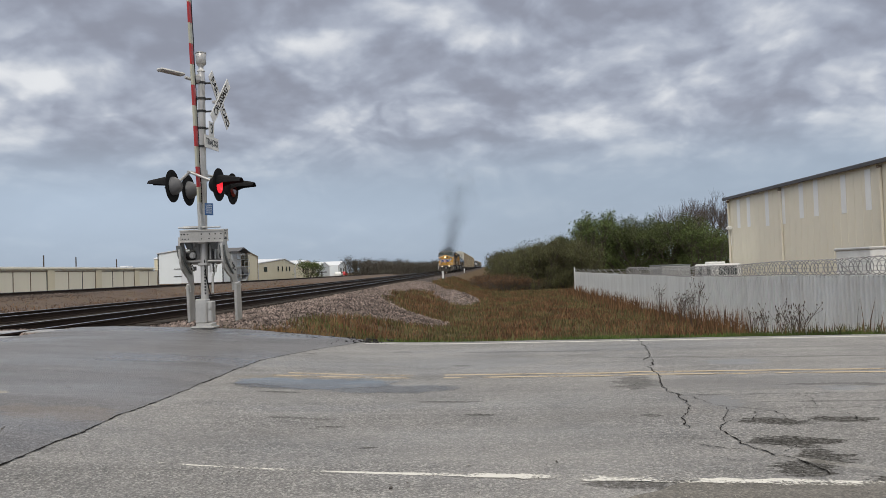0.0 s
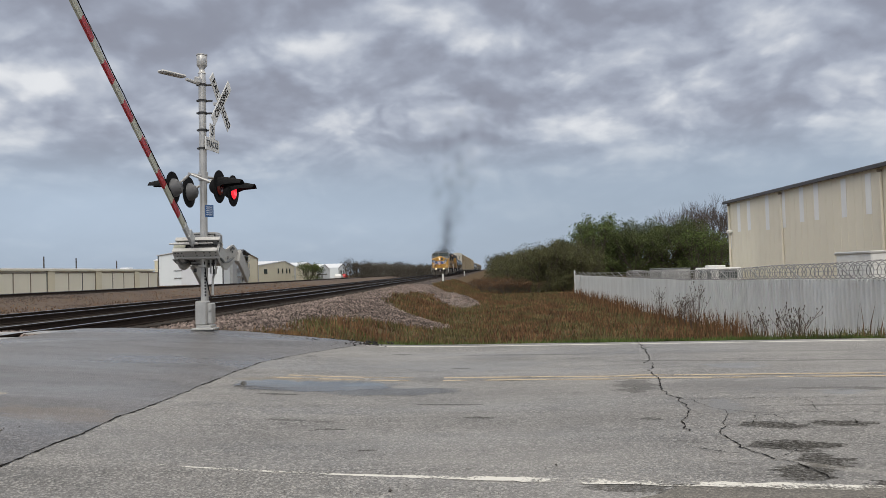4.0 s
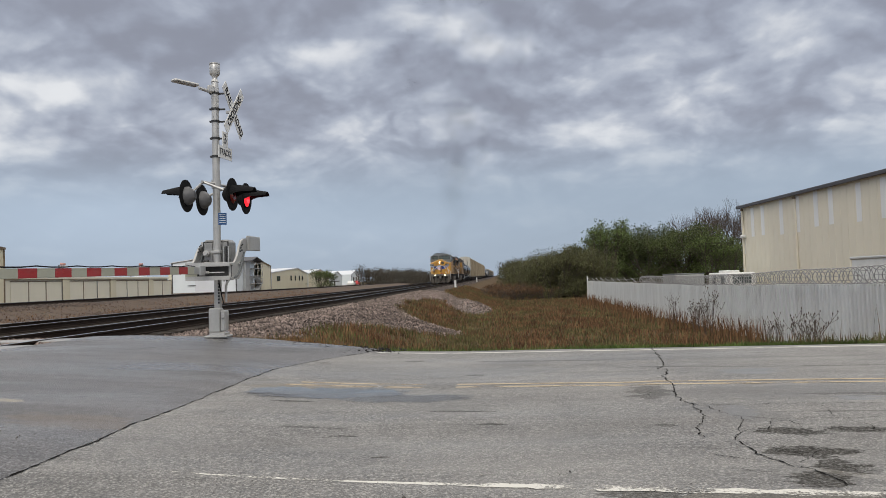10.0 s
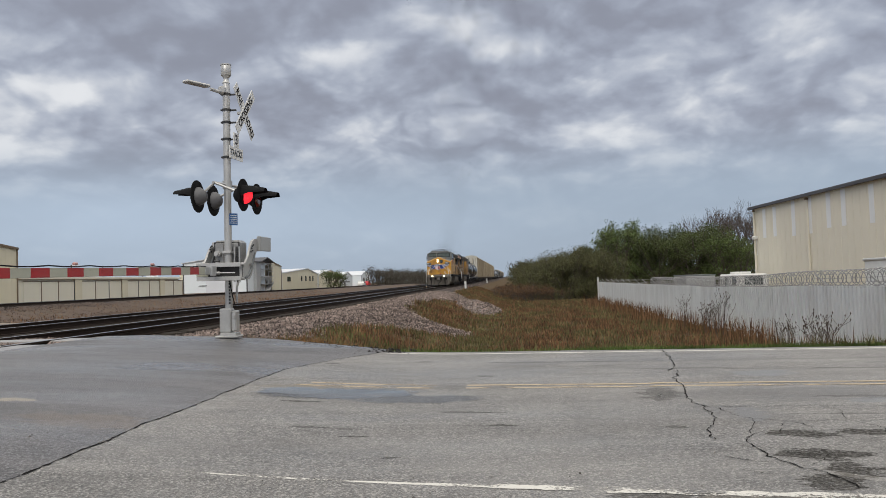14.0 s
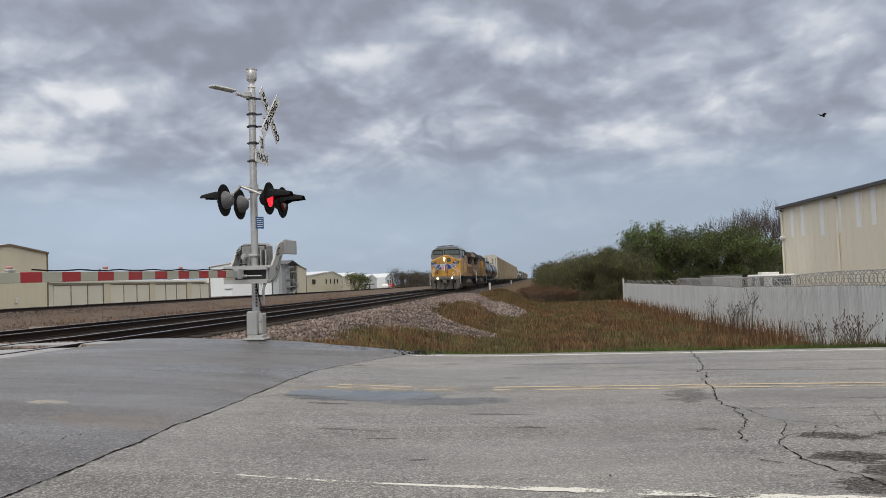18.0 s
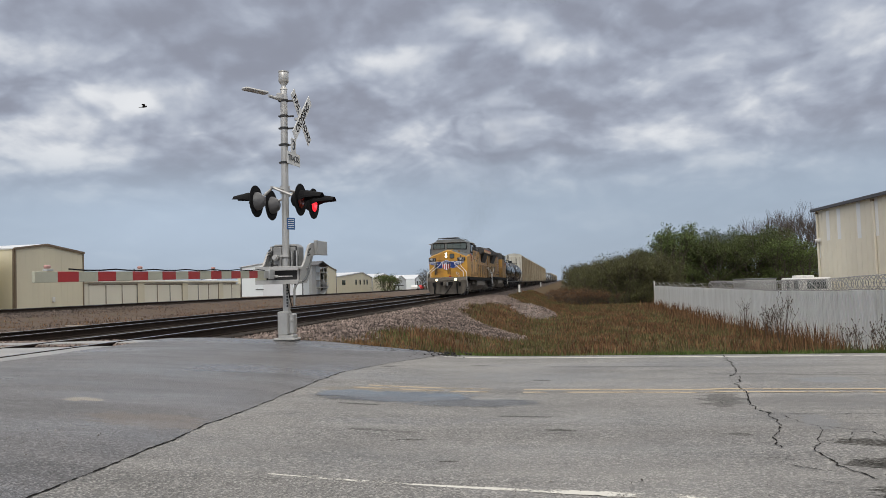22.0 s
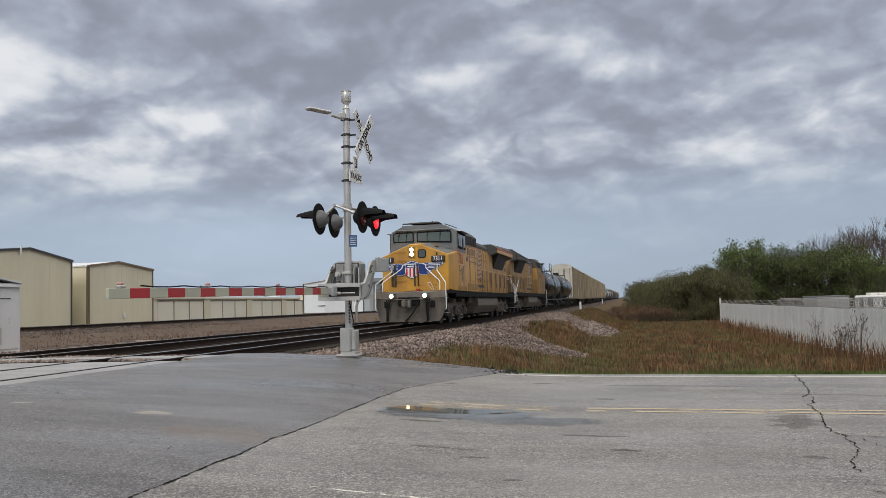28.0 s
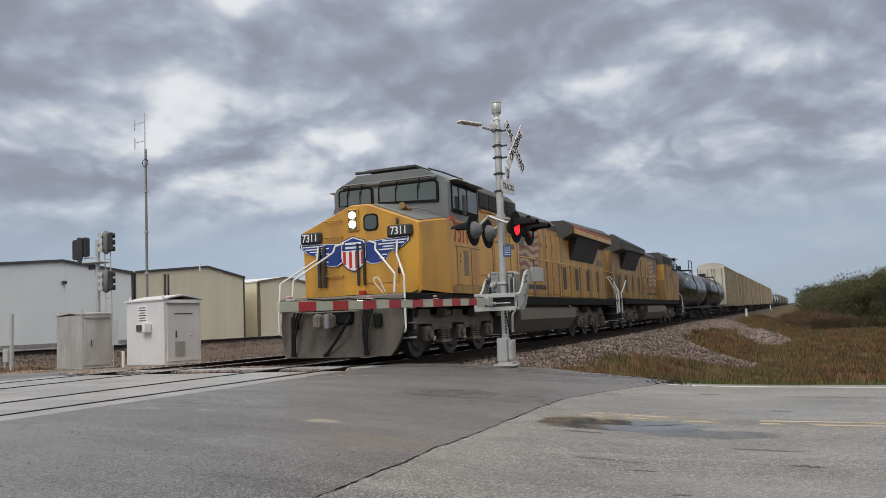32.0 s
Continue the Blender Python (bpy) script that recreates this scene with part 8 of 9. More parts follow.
def build_heap():
    """A low heap of grey gravel in the grass beside the bank."""
    vs, fs, n, m = [], [], 10, 36
    for k in range(n + 1):
        for i in range(m):
            a = 2 * math.pi * i / m
            q = k / n * (1 + 0.10 * noise.noise((math.cos(a) * 2, math.sin(a) * 2, 7)))
            x, y = -2.3 + 1.7 * q * math.cos(a), 58 + 9.0 * q * math.sin(a)
            vs.append((x, y, heap_z(x, y)))
    fs = [(k * m + i, (k + 1) * m + i, (k + 1) * m + (i + 1) % m, k * m + (i + 1) % m) for k in range(n) for i in range(m)]
    tagged(part("gravel_heap", Shape().add(vs, fs, True).mesh("gravel_heap", HEAP, False), HEAP), "low grey gravel heap in the dry grass", "gravel")
    pts = []
    while len(pts) < 2600:
        x, y = rng.uniform(-4.0, -0.6), rng.uniform(49, 67)
        if ((x + 2.3) / 1.7) ** 2 + ((y - 58) / 9.0) ** 2 < 0.95:
            pts.append((x, y, heap_z(x, y) + 0.01))
    stones("heap_stones", pts, rng.uniform(0.03, 0.08, len(pts)), STONE, "grey crushed stones on the gravel heap", "gravel")


build_heap()


def blades(name, pts, h, w, material, label, lean=0.35, category="grass"):
    n = len(pts)
    base = np.array(pts)
    a = rng.uniform(0, 6.28, n)
    dx, dy = np.cos(a) * w / 2, np.sin(a) * w / 2
    la = rng.uniform(0, 6.28, n)
    ll = np.abs(rng.normal(0, lean, n)) * h
    z = np.zeros(n)
    v0 = base + np.stack([dx, dy, z], 1)
    v1 = base - np.stack([dx, dy, z], 1)
    mid = base + np.stack([np.cos(la) * ll * 0.3, np.sin(la) * ll * 0.3, h * 0.55], 1)
    v2, v3 = mid - np.stack([dx, dy, z], 1) * 0.75, mid + np.stack([dx, dy, z], 1) * 0.75
    v4 = base + np.stack([np.cos(la) * ll, np.sin(la) * ll, h], 1)
    v = np.stack([v0, v1, v2, v3, v4], 1).reshape(-1, 3)
    f = np.array([(0, 1, 2), (0, 2, 3), (3, 2, 4)])[None] + (np.arange(n) * 5)[:, None, None]
    return scatter_mesh(name, v, f.reshape(-1, 3), material, label, category)


def build_grass():
    def field(n, keep):
        out = []
        while len(out) < n:
            y = 12.0 + 105 * rng.random() ** 2.1
            x = rng.uniform(-6.0, 7.7) if y < 80 else rng.uniform(-6, 4)
            v = road_v(x, y)
            if v < 4.0 + 0.15 * noise.noise((x, 0, 0)) or (x < -1.8 and v < 5.3 - 0.9 * smoothstep(-4.4, -1.9, x)):
                continue
            if ((x + 2.3) / 1.7) ** 2 + ((y - 58) / 9.0) ** 2 < 0.8 + rng.normal(0, 0.08):
                continue
            if x < stone_edge(y) + rng.normal(0, 0.15):
                continue
            k = keep(x, y, v)
            if rng.random() > k:
                continue
            out.append((x, y, ground_z(x, y) - 0.02))
        return out

    clump = lambda x, y, s, o: 0.5 + 0.9 * noise.noise((x * s, y * s, o))
    p = field(76000, lambda x, y, v: max(0.25, clump(x, y, 0.5, 1)) * smoothstep(4.2, 6.5, v))
    h = np.array([rng.uniform(0.07, 0.29) * (0.8 + 0.9 * noise.noise((q[0] * 0.4, q[1] * 0.4, 8))) for q in p])
    w = np.array([rng.uniform(0.010, 0.022) * (1 + q[1] / 35) for q in p])
    blades("dry_grass", p, h, w, DRY, "rusty brown dry grass in the ditch")
    p = field(42000, lambda x, y, v: max(0.06, clump(x, y, 0.45, 5) - 0.12) * smoothstep(4.0, 5.5, v))
    h = np.array([rng.uniform(0.08, 0.26) for q in p])
    w = np.array([rng.uniform(0.010, 0.022) * (1 + q[1] / 35) for q in p])
    blades("mixed_grass", p, h, w, DRYG, "olive and straw grass in the ditch")
    p = field(15000, lambda x, y, v: max(0.0, clump(x, y, 1.1, 3) - 0.12) * (1 if v < 4.7 else 0.9 * max(0, clump(x, y, 0.35, 11) - 0.5) * smoothstep(30, 18, y)))
    h = np.array([rng.uniform(0.05, 0.13) * (1.6 if road_v(q[0], q[1]) > 5 else 1) for q in p])
    w = np.array([rng.uniform(0.008, 0.018) * (1 + q[1] / 40) for q in p])
    blades("green_verge", p, h, w, GREENG, "short green grass along the road edge")
    # taller stalks along the fence
    p = []
    while len(p) < 3000:
        y = 13 + 55 * rng.random() ** 1.5
        x = 7.6 - abs(rng.normal(0, 0.9))
        if clump(x, y, 0.6, 21) < rng.random() * 0.9 or road_v(x, y) < 5.2:
            continue
        p.append((x, y, ground_z(x, y) - 0.02))
    h = rng.uniform(0.2, 0.9, len(p))
    w = np.array([rng.uniform(0.010, 0.018) * (1 + q[1] / 45) for q in p])
    blades("tall_dry_grass", p, h, w, DRY, "tall dry stalks along the steel fence", 0.22)
    # brown scrub between the tracks and the siding
    p = []
    while len(p) < 7000:
        y = 16 + 110 * rng.random() ** 1.6
        x = rng.uniform(-31.0, -16.5)
        if road_v(x, y) < 9 or clump(x, y, 0.3, 31) < rng.random() * 1.0:
            continue
        p.append((x, y, ground_z(x, y) - 0.02))
    h = rng.uniform(0.05, 0.17, len(p))
    w = np.array([rng.uniform(0.015, 0.03) * (1 + q[1] / 40) for q in p])
    blades("siding_grass", p, h, w, DRY, "low brown grass between the tracks")
    p = []
    while len(p) < 1800:
        x, y = rng.normal(-25.5, 1.6), rng.normal(17.5, 0.8)
        p.append((x, y, ground_z(x, y) - 0.01))
    blades("straw_tuft", p, rng.uniform(0.06, 0.2, len(p)), rng.uniform(0.012, 0.02, len(p)), DRY, "straw-coloured grass tuft by the meter post")


    p = []
    while len(p) < 2600:
        x, y = rng.normal(-3.3, 0.45), rng.normal(15.2, 0.5)
        p.append((x, y, ground_z(x, y) - 0.02))
    blades("straw_tuft", p, rng.uniform(0.12, 0.38, len(p)), rng.uniform(0.008, 0.014, len(p)), STRAW, "orange straw-coloured grass tuft beside the ballast", 0.45)


build_grass()


def weed(seed, h, spread, label):
    """Dead branching weed with small dark seed heads."""
    r = random.Random(seed)
    s, heads = Shape(), Shape()
    for k in range(9):
        a = r.uniform(0, 6.28)
        tip = Vector((math.cos(a) * spread * r.uniform(0.2, 1), math.sin(a) * spread * r.uniform(0.2, 1), h * r.uniform(0.6, 1)))
        mid = tip * 0.5 + Vector((r.uniform(-0.05, 0.05), r.uniform(-0.05, 0.05), h * 0.12))
        s.pipe([(0, 0, -0.05), mid, tip], 0.005, 4)
        for j in range(4):
            q = mid.lerp(tip, r.uniform(0.2, 0.9))
            e = q + Vector((r.uniform(-0.18, 0.18), r.uniform(-0.18, 0.18), r.uniform(0.05, 0.25)))
            s.pipe([q, e], 0.0035, 3)
            heads.lathe(e, e + Vector((0, 0, 0.05)), [(0, 0.005), (0.5, 0.013), (1, 0.004)], 5)
    return s.mesh("stems", TWIG, False), heads.mesh("seed_heads", TWIG, False)


def build_weeds():
    kinds = [weed(i, 1.0 + 0.25 * i, 0.45, "") for i in range(3)]
    spots = [(6.3, 17.6, 1.25), (6.7, 18.2, 1.35), (6.0, 18.6, 0.9), (7.2, 16.6, 0.9), (5.3, 15.6, 0.6), (6.9, 27.5, 1.3), (6.6, 28.6, 1.2), (7.1, 30.0, 1.3), (6.4, 26.2, 1.0), (7.2, 22.0, 0.9), (7.3, 20.0, 0.8), (6.8, 33.0, 1.1), (7.2, 14.9, 0.7)]
    for i, (x, y, k) in enumerate(spots):
        st, hd = kinds[i % 3]
        k *= 0.8
        t = thing("dead_weed", Matrix.Translation((x, y, ground_z(x, y))) @ Matrix.Rotation(i * 1.3, 4, "Z") @ Matrix.Diagonal((k, k, k, 1)), "dead branching weed with dark seed heads by the fence", "weed", "dead weeds")
        part("stem", st, TWIG, t)["kind"] = "stuff"
        part("seed_head", hd, TWIG, t)["kind"] = "stuff"


build_weeds()

# ---------------------------------------------------------------- trees and bushes


def branches(shape, a, way, ln, r, depth, rnd, tips, spread=0.7, up=0.25):
    """Tapered limbs that fork."""
    b = a + way * ln
    shape.cyl(a, b, r, r * 0.66, n=6 if depth > 2 else 4, caps=False)
    tips.append(b)
    if depth == 0:
        return
    for k in range(rnd.choice((2, 3, 3))):
        d = (way + Vector((rnd.uniform(-1, 1), rnd.uniform(-1, 1), rnd.uniform(-0.5, 1) + up)) * spread).normalized()
        branches(shape, a.lerp(b, rnd.uniform(0.6, 1.0)), d, ln * rnd.uniform(0.62, 0.85), r * 0.6, depth - 1, rnd, tips, spread, up)


def leaf_cloud(tips, per, reach, size, seed, rise=0.0, slim=0.55):
    """Small leaves round the tips; rise turns them upwards, slim is their width."""
    r = np.random.default_rng(seed)
    c = np.repeat(np.array([tuple(t) for t in tips]), per, 0)
    n = len(c)
    c = c + np.clip(r.normal(0, reach, (n, 3)), -1.6 * reach, 1.6 * reach) * np.array([1, 1, 0.8])
    a, b = r.normal(0, 1, (n, 3)) + np.array([0, 0, rise]), r.normal(0, 1, (n, 3))
    a /= np.linalg.norm(a, axis=1)[:, None]
    b = np.cross(a, b)
    b /= np.linalg.norm(b, axis=1)[:, None]
    s = size * r.uniform(0.6, 1.5, (n, 1))
    v = np.stack([c - a * s, c + b * s * slim, c + a * s, c - b * s * slim], 1).reshape(-1, 3)
    f = np.array([(0, 1, 2, 3)])[None] + (np.arange(n) * 4)[:, None, None]
    return v, f.reshape(-1, 4)


def plant_meshes(kind, seed):
    """Trunk mesh and crown mesh of one plant, about one unit high to ten."""
    rnd = random.Random(seed)
    s, tips = Shape(), []
    if kind == "bush":
        for k in range(11):
            a = rnd.uniform(0, 6.28)
            d = Vector((math.cos(a) * rnd.uniform(0.2, 0.9), math.sin(a) * rnd.uniform(0.2, 0.9), 1)).normalized()
            branches(s, Vector((math.cos(a) * 0.5, math.sin(a) * 0.5, 0)), d, rnd.uniform(1.3, 1.9), 0.06, 3, rnd, tips, 0.55, 0.2)
        tips += [Vector((t.x * 1.05, t.y * 1.05, t.z * rnd.uniform(0.1, 0.6))) for t in tips[::2]]
        v, f = leaf_cloud(tips, 34, 0.27, 0.075, seed, 1.6, 0.24)
        m = LEAF_BUSH
    elif kind == "scrub":
        for k in range(12):
            a = rnd.uniform(0, 6.28)
            d = Vector((math.cos(a) * rnd.uniform(0.2, 0.9), math.sin(a) * rnd.uniform(0.2, 0.9), 1)).normalized()
            branches(s, Vector((math.cos(a) * 0.5, math.sin(a) * 0.5, 0)), d, rnd.uniform(1.2, 1.8), 0.05, 3, rnd, tips, 0.6, 0.2)
        v, f = leaf_cloud(tips, 7, 0.2, 0.05, seed)
        m = DRY
    elif kind == "tree":
        branches(s, Vector((0, 0, 0)), Vector((0.05, 0, 1)), 2.0, 0.2, 0, rnd, [], 0.5)
        for k in range(7):
            a = k * 0.9 + rnd.uniform(-0.3, 0.3)
            branches(s, Vector((0.06, 0, rnd.uniform(1.0, 2.0))), Vector((math.cos(a), math.sin(a), rnd.uniform(0.5, 1.6))).normalized(), rnd.uniform(1.7, 2.5), 0.10, 3, rnd, tips, 0.6, 0.3)
        tips += [Vector((t.x, t.y, t.z * rnd.uniform(0.3, 0.7))) for t in tips[::3]]
        v, f = leaf_cloud(tips, 40, 0.34, 0.07, seed)
        m = LEAF_TREE
    elif kind == "bright":
        branches(s, Vector((0, 0, 0)), Vector((0.0, 0.05, 1)), 1.6, 0.14, 0, rnd, [], 0.5)
        for k in range(7):
            a = k * 0.9 + rnd.uniform(-0.3, 0.3)
            branches(s, Vector((0, 0.05, rnd.uniform(0.9, 1.6))), Vector((math.cos(a) * 0.6, math.sin(a) * 0.6, 1.2)).normalized(), rnd.uniform(1.8, 2.6), 0.08, 3, rnd, tips, 0.45, 0.5)
        tips += [Vector((t.x, t.y, t.z * rnd.uniform(0.3, 0.7))) for t in tips[::4]]
        v, f = leaf_cloud(tips, 18, 0.26, 0.085, seed, 0.6, 0.45)
        m = LEAF_BRIGHT
    elif kind == "far":
        for k in range(5):
            a = k * 1.3
            branches(s, Vector((math.cos(a) * 0.8, math.sin(a) * 0.8, 0)), Vector((math.cos(a) * 0.4, math.sin(a) * 0.4, 1)).normalized(), 1.7, 0.09, 2, rnd, tips, 0.6, 0.3)
        tips += [Vector((t.x, t.y, t.z * rnd.uniform(0.08, 0.7))) for t in tips]
        v, f = leaf_cloud(tips, 13, 0.34, 0.09, seed)
        m = LEAF_FAR
    else:
        branches(s, Vector((0, 0, 0)), Vector((0.03, 0.02, 1)), 2.4, 0.22, 0, rnd, [], 0.4)
        for k in range(6):
            a = k * 1.05 + rnd.uniform(-0.3, 0.3)
            branches(s, Vector((0.05, 0.03, rnd.uniform(1.6, 2.4))), Vector((math.cos(a) * 0.7, math.sin(a) * 0.7, 1.2)).normalized(), rnd.uniform(2.0, 2.8), 0.055, 4, rnd, tips, 0.5, 0.35)
        return s.mesh("trunk", TWIG, False), None, None
    me = bpy.data.meshes.new("crown")
    me.from_pydata([tuple(p) for p in v], [], [tuple(q) for q in f])
    me.materials.append(m)
    return s.mesh("trunk", BARK, False), me, m


def build_plants():
    lib = {k: [plant_meshes(k, 10 * i + 3) for i in range(n)] for k, n in (("bush", 3), ("scrub", 2), ("tree", 3), ("bright", 2), ("far", 2), ("bare", 2))}
    names = {"scrub": ("bush", "low brown leafless scrub beside the big bush", "bush"), "bush": ("bush", "dense olive-green thorny bush at the end of the field", "bush"), "tree": ("tree", "leafy green tree behind the steel fence", "tree"),
             "bright": ("tree", "fresh light-green spring tree", "tree"), "far": ("tree", "dull green tree in a distant row", "tree"), "bare": ("bare_tree", "tall bare tree not yet in leaf", "tree")}
    rnd = random.Random(5)

    def put(kind, x, y, k, sx=1.0, z=None):
        i = rnd.randrange(len(lib[kind]))
        tr, cr, m = lib[kind][i]
        n, lab, cat = names[kind]
        z = ground_z(x, y) - 0.05 if z is None else z
        t = thing(n, Matrix.Translation((x, y, z)) @ Matrix.Rotation(rnd.uniform(0, 6.28), 4, "Z") @ Matrix.Diagonal((k * sx, k * sx, k, 1)), lab, cat, cat + " row")
        part("trunk", tr, m or TWIG, t)
        if cr:
            part("crown", cr, m, t)

    for x, y, k in ((2.9, 86, 0.85), (4.5, 84, 1.14), (6.1, 86, 1.30), (7.4, 85, 1.18), (5.4, 91, 1.25), (3.6, 92, 1.0), (3.2, 98, 1.0), (3.0, 106, 1.05),
                    (2.6, 122, 1.1), (3.4, 112, 1.1), (2.4, 140, 1.15), (2.2, 165, 1.2), (4.2, 130, 1.3), (2.2, 195, 1.3), (9.0, 88, 0.7), (10.4, 89, 0.6)):
        put("bush", x + 0.95, y, k, 1.0)
    for x, y, k in ((0.9, 82, 0.32), (1.6, 80, 0.38), (2.4, 80, 0.42), (0.4, 86, 0.3), (1.6, 84, 0.45), (3.3, 80, 0.36), (0.2, 94, 0.36), (4.4, 80, 0.34), (-0.6, 90, 0.28), (-1.6, 98, 0.28), (0.6, 100, 0.36), (-0.8, 106, 0.32), (-2.2, 110, 0.26), (0.4, 112, 0.4), (-1.4, 118, 0.32), (0.2, 126, 0.4), (-2.0, 130, 0.3), (-0.4, 140, 0.4), (1.4, 90, 0.42)):
        put("scrub", x, y, k, 1.3)
    for x, y, k in ((12.2, 100, 1.05), (13.6, 104, 1.1)):
        put("bright", x + 0.8, y, k * 1.15)
    for x, y, k in ((10.4, 102, 0.85), (15.6, 106, 1.05), (17.6, 103, 1.02), (19.4, 108, 1.15), (21.4, 104, 1.18), (23.4, 107, 1.2), (25.4, 103, 1.0), (27.2, 106, 0.95), (16.4, 112, 1.15), (20.4, 113, 1.25), (24.6, 112, 1.25), (12, 110, 1.0), (28.8, 104, 0.8)):
        put("tree", x + 0.8, y, k)
    put("bright", 25.1, 99, 0.98)
    put("bright", 27.0, 98, 0.8)
    for x, y, k in ((28.2, 118, 1.32), (30.2, 119, 1.42), (32.4, 118, 1.38), (34.6, 120, 1.38), (31.0, 125, 1.4), (36.5, 121, 1.3), (34, 127, 1.4), (28.5, 123, 1.3)):
        put("bare", x + 0.8, y, k)
    for i in range(44):
        put("far", -42 + i * 0.68 + rnd.uniform(-1, 1), 262 + rnd.uniform(-14, 30), rnd.uniform(1.0, 1.35) * (1.06 - 0.006 * i), 1.4)
    put("far", -42.5, 250, 1.55, 0.9)
    put("far", -41.0, 255, 1.4, 0.9)
    for i in range(26):
        put("far", 4 + i * 6 + rnd.uniform(-2, 2), 190 + rnd.uniform(-10, 30), rnd.uniform(1.3, 2.0), 1.4)
    put("bright", -44, 196, 0.8, 1.5, -1.1)
    put("bright", -43.5, 201, 0.7, 1.5, -1.0)


build_plants()

# ---------------------------------------------------------------- smoke and birds


SOOTM = mat("airborne_soot", (0.035, 0.034, 0.034), 1.0, bump=0, spec=0.0)
PUFFS = []


def build_smoke():
    """Thin clouds of soot specks; each puff leaves the stack, climbs, drifts and spreads."""
    th = thing("exhaust_smoke", pose(0, 0, 0), "thin dark exhaust smoke rising from the locomotive", "smoke")
    r = np.random.default_rng(23)
    kinds = []
    for k in range(9):
        n = 2400 if k < 6 else 4200
        c = np.clip(r.normal(0, 1, (n, 3)), -2.5, 2.5) * np.array([0.72, 0.72, 1.0])
        c[:, 0] += 0.25 * np.sin(c[:, 2] * 1.6 + k)
        a, b = r.normal(0, 1, (n, 3)), r.normal(0, 1, (n, 3))
        s = r.uniform(0.006, 0.0115, (n, 1)) * (1 if k < 6 else 0.45)
        v = np.stack([c + a * s, c + b * s, c - (a + b) * s], 1).reshape(-1, 3)
        me = bpy.data.meshes.new("wisp")
        me.from_pydata([tuple(p) for p in v], [], [(3 * i, 3 * i + 1, 3 * i + 2) for i in range(n)])
        me.materials.append(SOOTM)
        kinds.append(me)
    rnd = random.Random(11)
    e = -6.0
    while e < 24.0:
        ob = part("wisp", kinds[rnd.randrange(6) if e < 6 else 6 + rnd.randrange(3)], SOOTM, th)
        ob["kind"] = "stuff"
        PUFFS.append((ob, e, (rnd.gauss(0, 1), rnd.gauss(0, 1), rnd.gauss(0, 0.6)), rnd.uniform(-1, 1)))
        e += 0.085 if e < 4 else (0.14 if e < 7 else 0.30)


build_smoke()


def bird(label):
    b = thing("bird", pose(0, 60, 30), label, "bird", "flying birds")
    part("body", Shape().lathe((0, -0.20, 0), (0, 0.24, 0), [(0, 0.01), (0.15, 0.045), (0.5, 0.06), (0.8, 0.035), (1, 0.012)], 10), BLACKP, b)
    for sx in (-1, 1):
        part("wing", Shape().loft([[(sx * 0.04, -0.10, 0.02), (sx * 0.04, 0.08, 0.02), (sx * 0.04, 0.08, 0.03), (sx * 0.04, -0.10, 0.03)], [(sx * 0.28, -0.13, 0.13), (sx * 0.28, 0.06, 0.13), (sx * 0.28, 0.06, 0.137), (sx * 0.28, -0.13, 0.137)], [(sx * 0.52, 0.02, 0.08), (sx * 0.52, 0.06, 0.08), (sx * 0.52, 0.06, 0.084), (sx * 0.52, 0.02, 0.084)]]), BLACKP, b)
    part("tail", Shape().prism([(-0.03, 0.2), (0.03, 0.2), (0.07, 0.36), (-0.07, 0.36)], -0.005, 0.005, "z"), BLACKP, b)
    return b


BIRDS = [bird("small dark bird flying across the sky"), bird("small dark bird flying low over the buildings")]
BIRD_WAYS = [
    [(0, (50, 66, 1.5), (-1, 0, 0.2)), (16, (50, 66, 2.0), (-1, 0, 0.2)), (16.9, (42, 64, 10.0), (-1, -0.2, 0.3)), (18.2, (17.2, 56.4, 12.0), (-1, 0, 0.5)), (18.8, (14.8, 56.3, 15.5), (-1, 0, 0.6)),
     (19.4, (12.3, 56.0, 18.9), (-1, 0, 0.6)), (21, (4, 55, 29), (-1, 0, 0.5)), (32, (-80, 40, 90), (-1, 0, 0.5))],
    [(0, (320, 120, 150), (-1, -0.2, -0.2)), (19.5, (45, 62, 46), (-1, -0.2, -0.2)), (20.6, (9, 58, 24), (-1, -0.1, -0.2)), (21.2, (-8.0, 57.0, 18.0), (-1, -0.2, -0.1)), (21.8, (-23.3, 53.5, 15.0), (-1, -0.2, -0.1)),
     (23, (-56, 45, 12), (-1, -0.2, 0)), (32, (-300, -20, 20), (-1, -0.2, 0))],
]

# ---------------------------------------------------------------- what moves


def nose_y(t):
    return 166.3 - 5.0 * t + 0.0086 * t * t + 0.016 * max(0.0, t - 28.0) ** 2


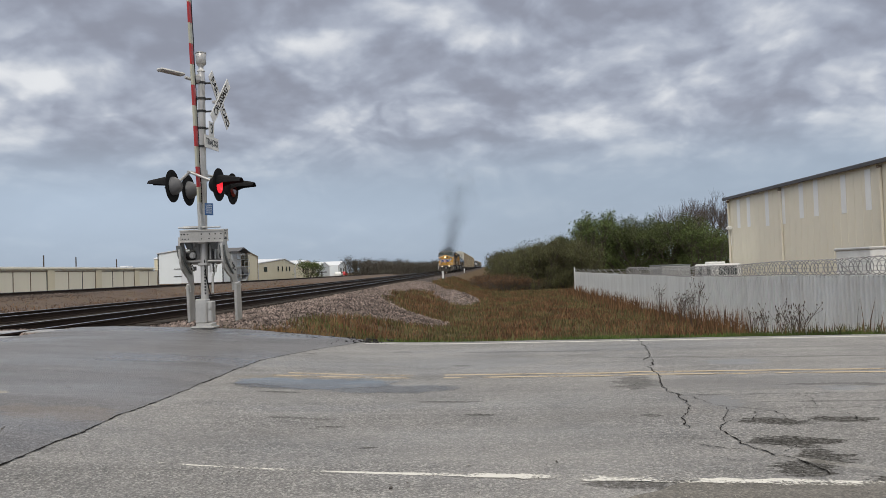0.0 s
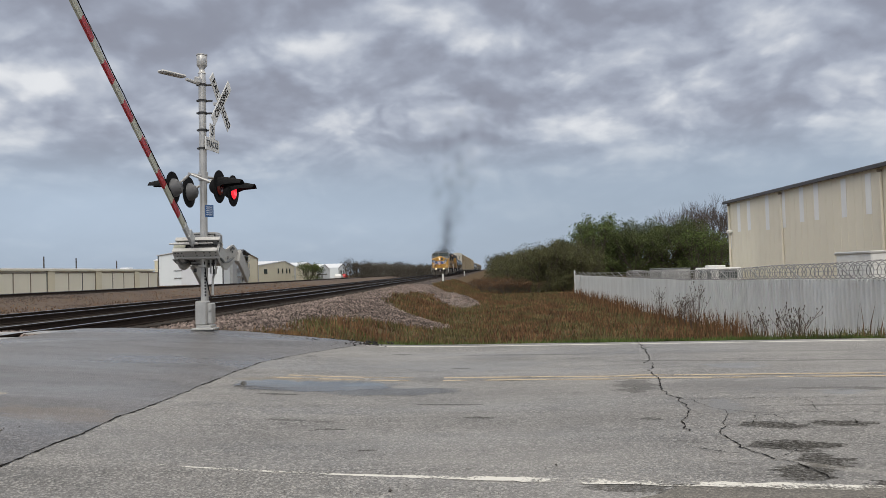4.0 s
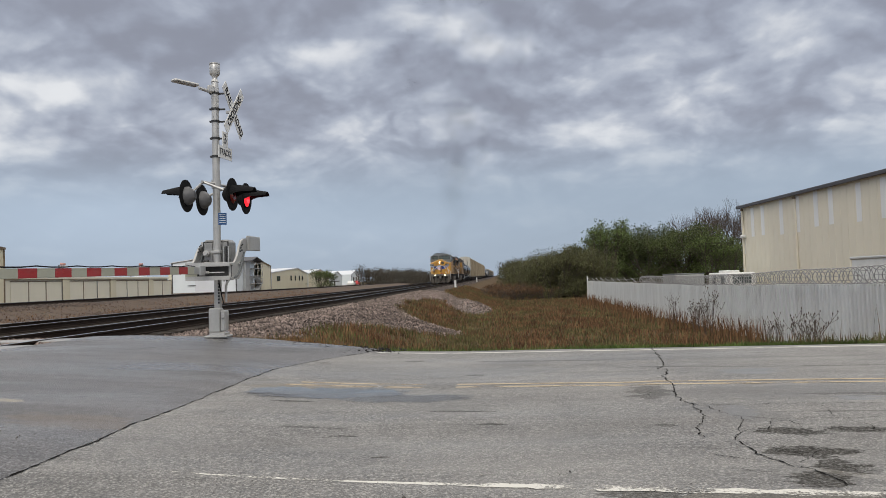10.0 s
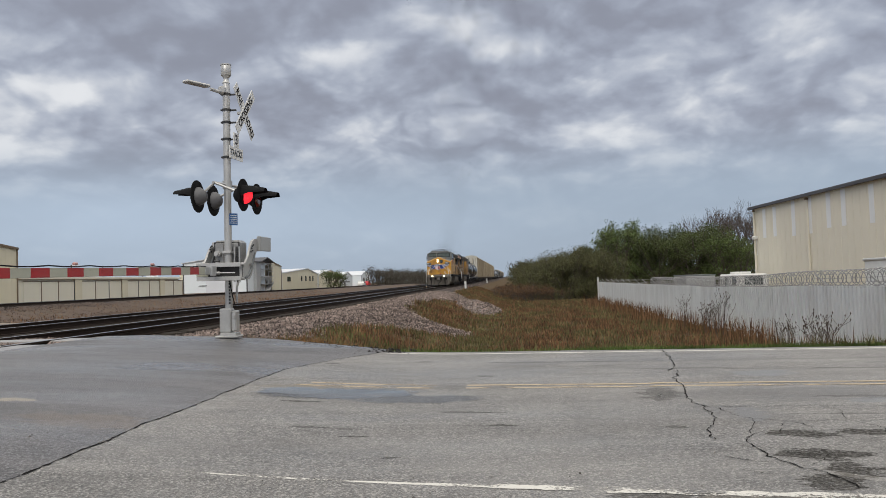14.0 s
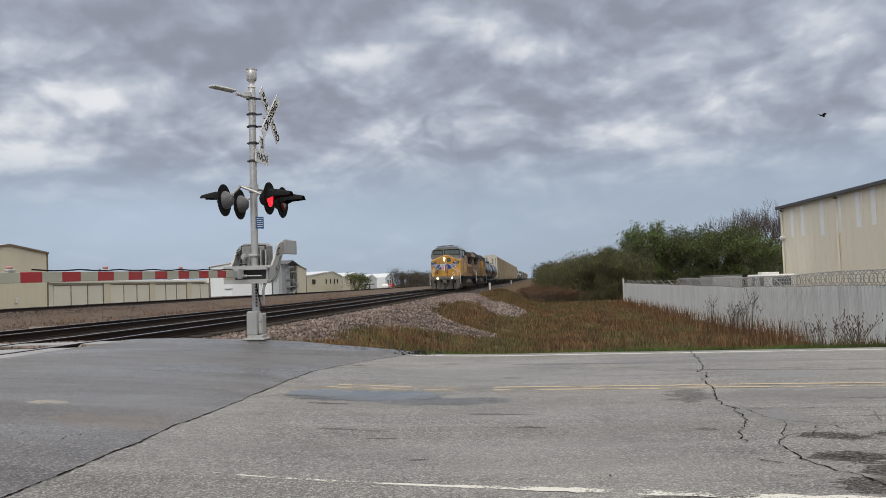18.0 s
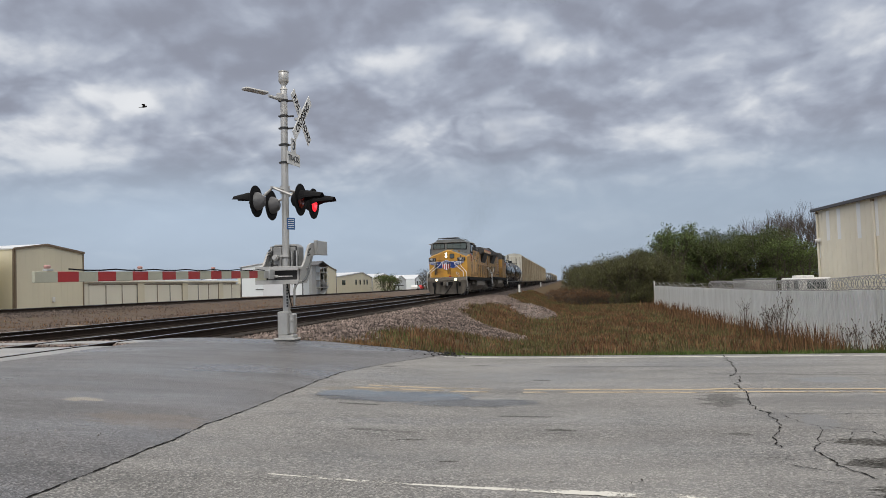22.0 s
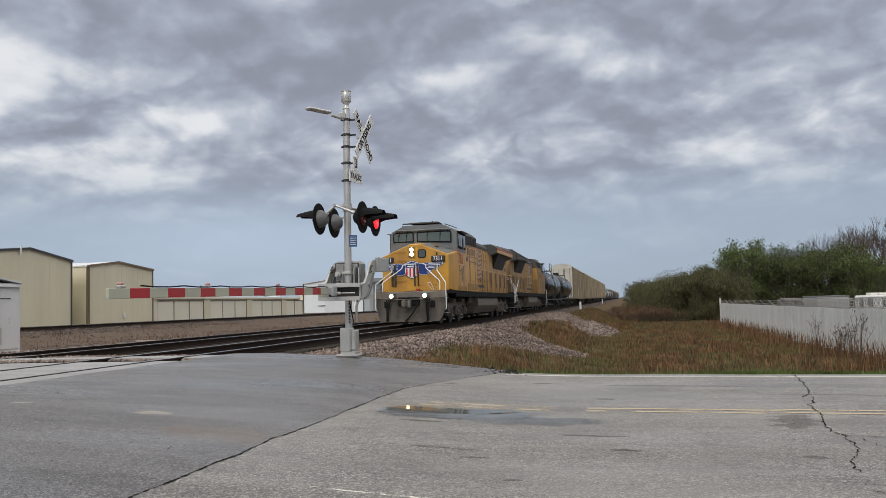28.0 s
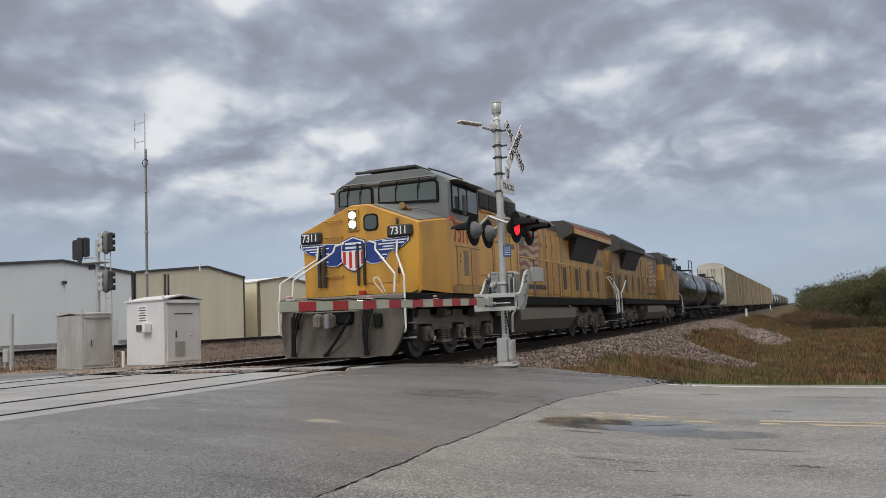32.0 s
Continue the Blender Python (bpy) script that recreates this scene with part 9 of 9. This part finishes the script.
def motions():
    gate_rows = [(0, 84), (0.5, 81), (1, 74), (1.5, 63), (2, 56), (2.5, 50), (3, 45.5), (3.5, 41), (4.5, 30.5), (5.5, 22), (6, 18.8), (6.5, 15.3), (7, 12.2), (7.5, 9.4),
                 (8, 6.7), (8.5, 4.2), (9, 2.1), (9.3, 0.8), (9.7, -0.5), (10.2, -0.9), (11, -0.8), (32, -0.8)]
    walk(GATE, [(t, pose(0.0, -0.1, 1.16, -a)) for t, a in gate_rows])
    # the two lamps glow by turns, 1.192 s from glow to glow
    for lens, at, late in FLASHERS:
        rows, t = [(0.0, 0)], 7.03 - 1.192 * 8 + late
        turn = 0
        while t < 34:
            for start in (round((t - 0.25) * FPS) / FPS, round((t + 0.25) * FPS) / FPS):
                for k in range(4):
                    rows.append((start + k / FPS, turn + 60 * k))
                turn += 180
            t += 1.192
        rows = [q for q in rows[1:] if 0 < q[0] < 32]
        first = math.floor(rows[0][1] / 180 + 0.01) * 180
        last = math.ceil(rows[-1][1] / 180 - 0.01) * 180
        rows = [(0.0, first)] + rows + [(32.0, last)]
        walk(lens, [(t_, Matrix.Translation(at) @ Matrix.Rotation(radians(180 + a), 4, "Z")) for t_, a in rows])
    for ob, off, back in TRAIN:
        rows = []
        for i in range(33):
            t = i * 1.0
            yy = nose_y(t) - 0.92 + off
            rows.append((t, pose(TRACK_A, yy, rail_z(yy), 0, 0, 180 if back else 0)))
        walk(ob, rows)
    # each wisp waits in the engine, leaves the stack at its time, then climbs with the air and spreads
    for ob, e, d, w in PUFFS:
        rows = []
        for t in sorted({0.0, 32.0, max(0.0, e - 0.01)} | {e + k for k in (0.0, 0.3, 0.8, 1.5, 2.5, 4, 6, 9, 13, 18, 24, 31, 38) if 0 < e + k < 32} | {float(k) for k in range(1, 32, 2) if k < e}):
            age = max(0.0, t - e)
            yy = nose_y(min(t, e)) + 9.5
            wide = 0.06 + 0.20 * age + 0.03 * age * age
            climb = 2.2 * age + 0.16 * age * age
            p = (TRACK_A + 0.38 * age + d[0] * wide, yy - 2.6 * age * math.exp(-age / 6) + d[1] * wide, rail_z(yy) + 2.9 + climb + d[2] * wide * 1.2)
            rows.append((t, Matrix.LocRotScale(p, Euler((0.02 * age * w, 0, 0.05 * age * w)), None)))
        walk(ob, rows)
    for ob, rows in zip(BIRDS, BIRD_WAYS):
        walk(ob, [(t, look(p, (p[0] + d[0], p[1] + d[1], p[2] + d[2]))  @ pose(0, 0, 0, -90, 0, 0)) for t, p, d in rows])
    # wheels roll without slipping; only those that come near the camera
    turning = {o.name for o, off, _ in TRAIN[:4]}
    flip = {loco_rear.name}
    for ws, yy, r in WHEELS:
        if ws.parent.name not in turning:
            continue
        s = -1 if ws.parent.name in flip else 1
        rows = []
        n = 240
        for i in range(n + 1):
            t = 32.0 * i / n
            rows.append((t, pose(0, yy, r) @ Matrix.Rotation(s * (nose_y(0) - nose_y(t)) / r, 4, "X")))
        walk(ws, rows)


motions()
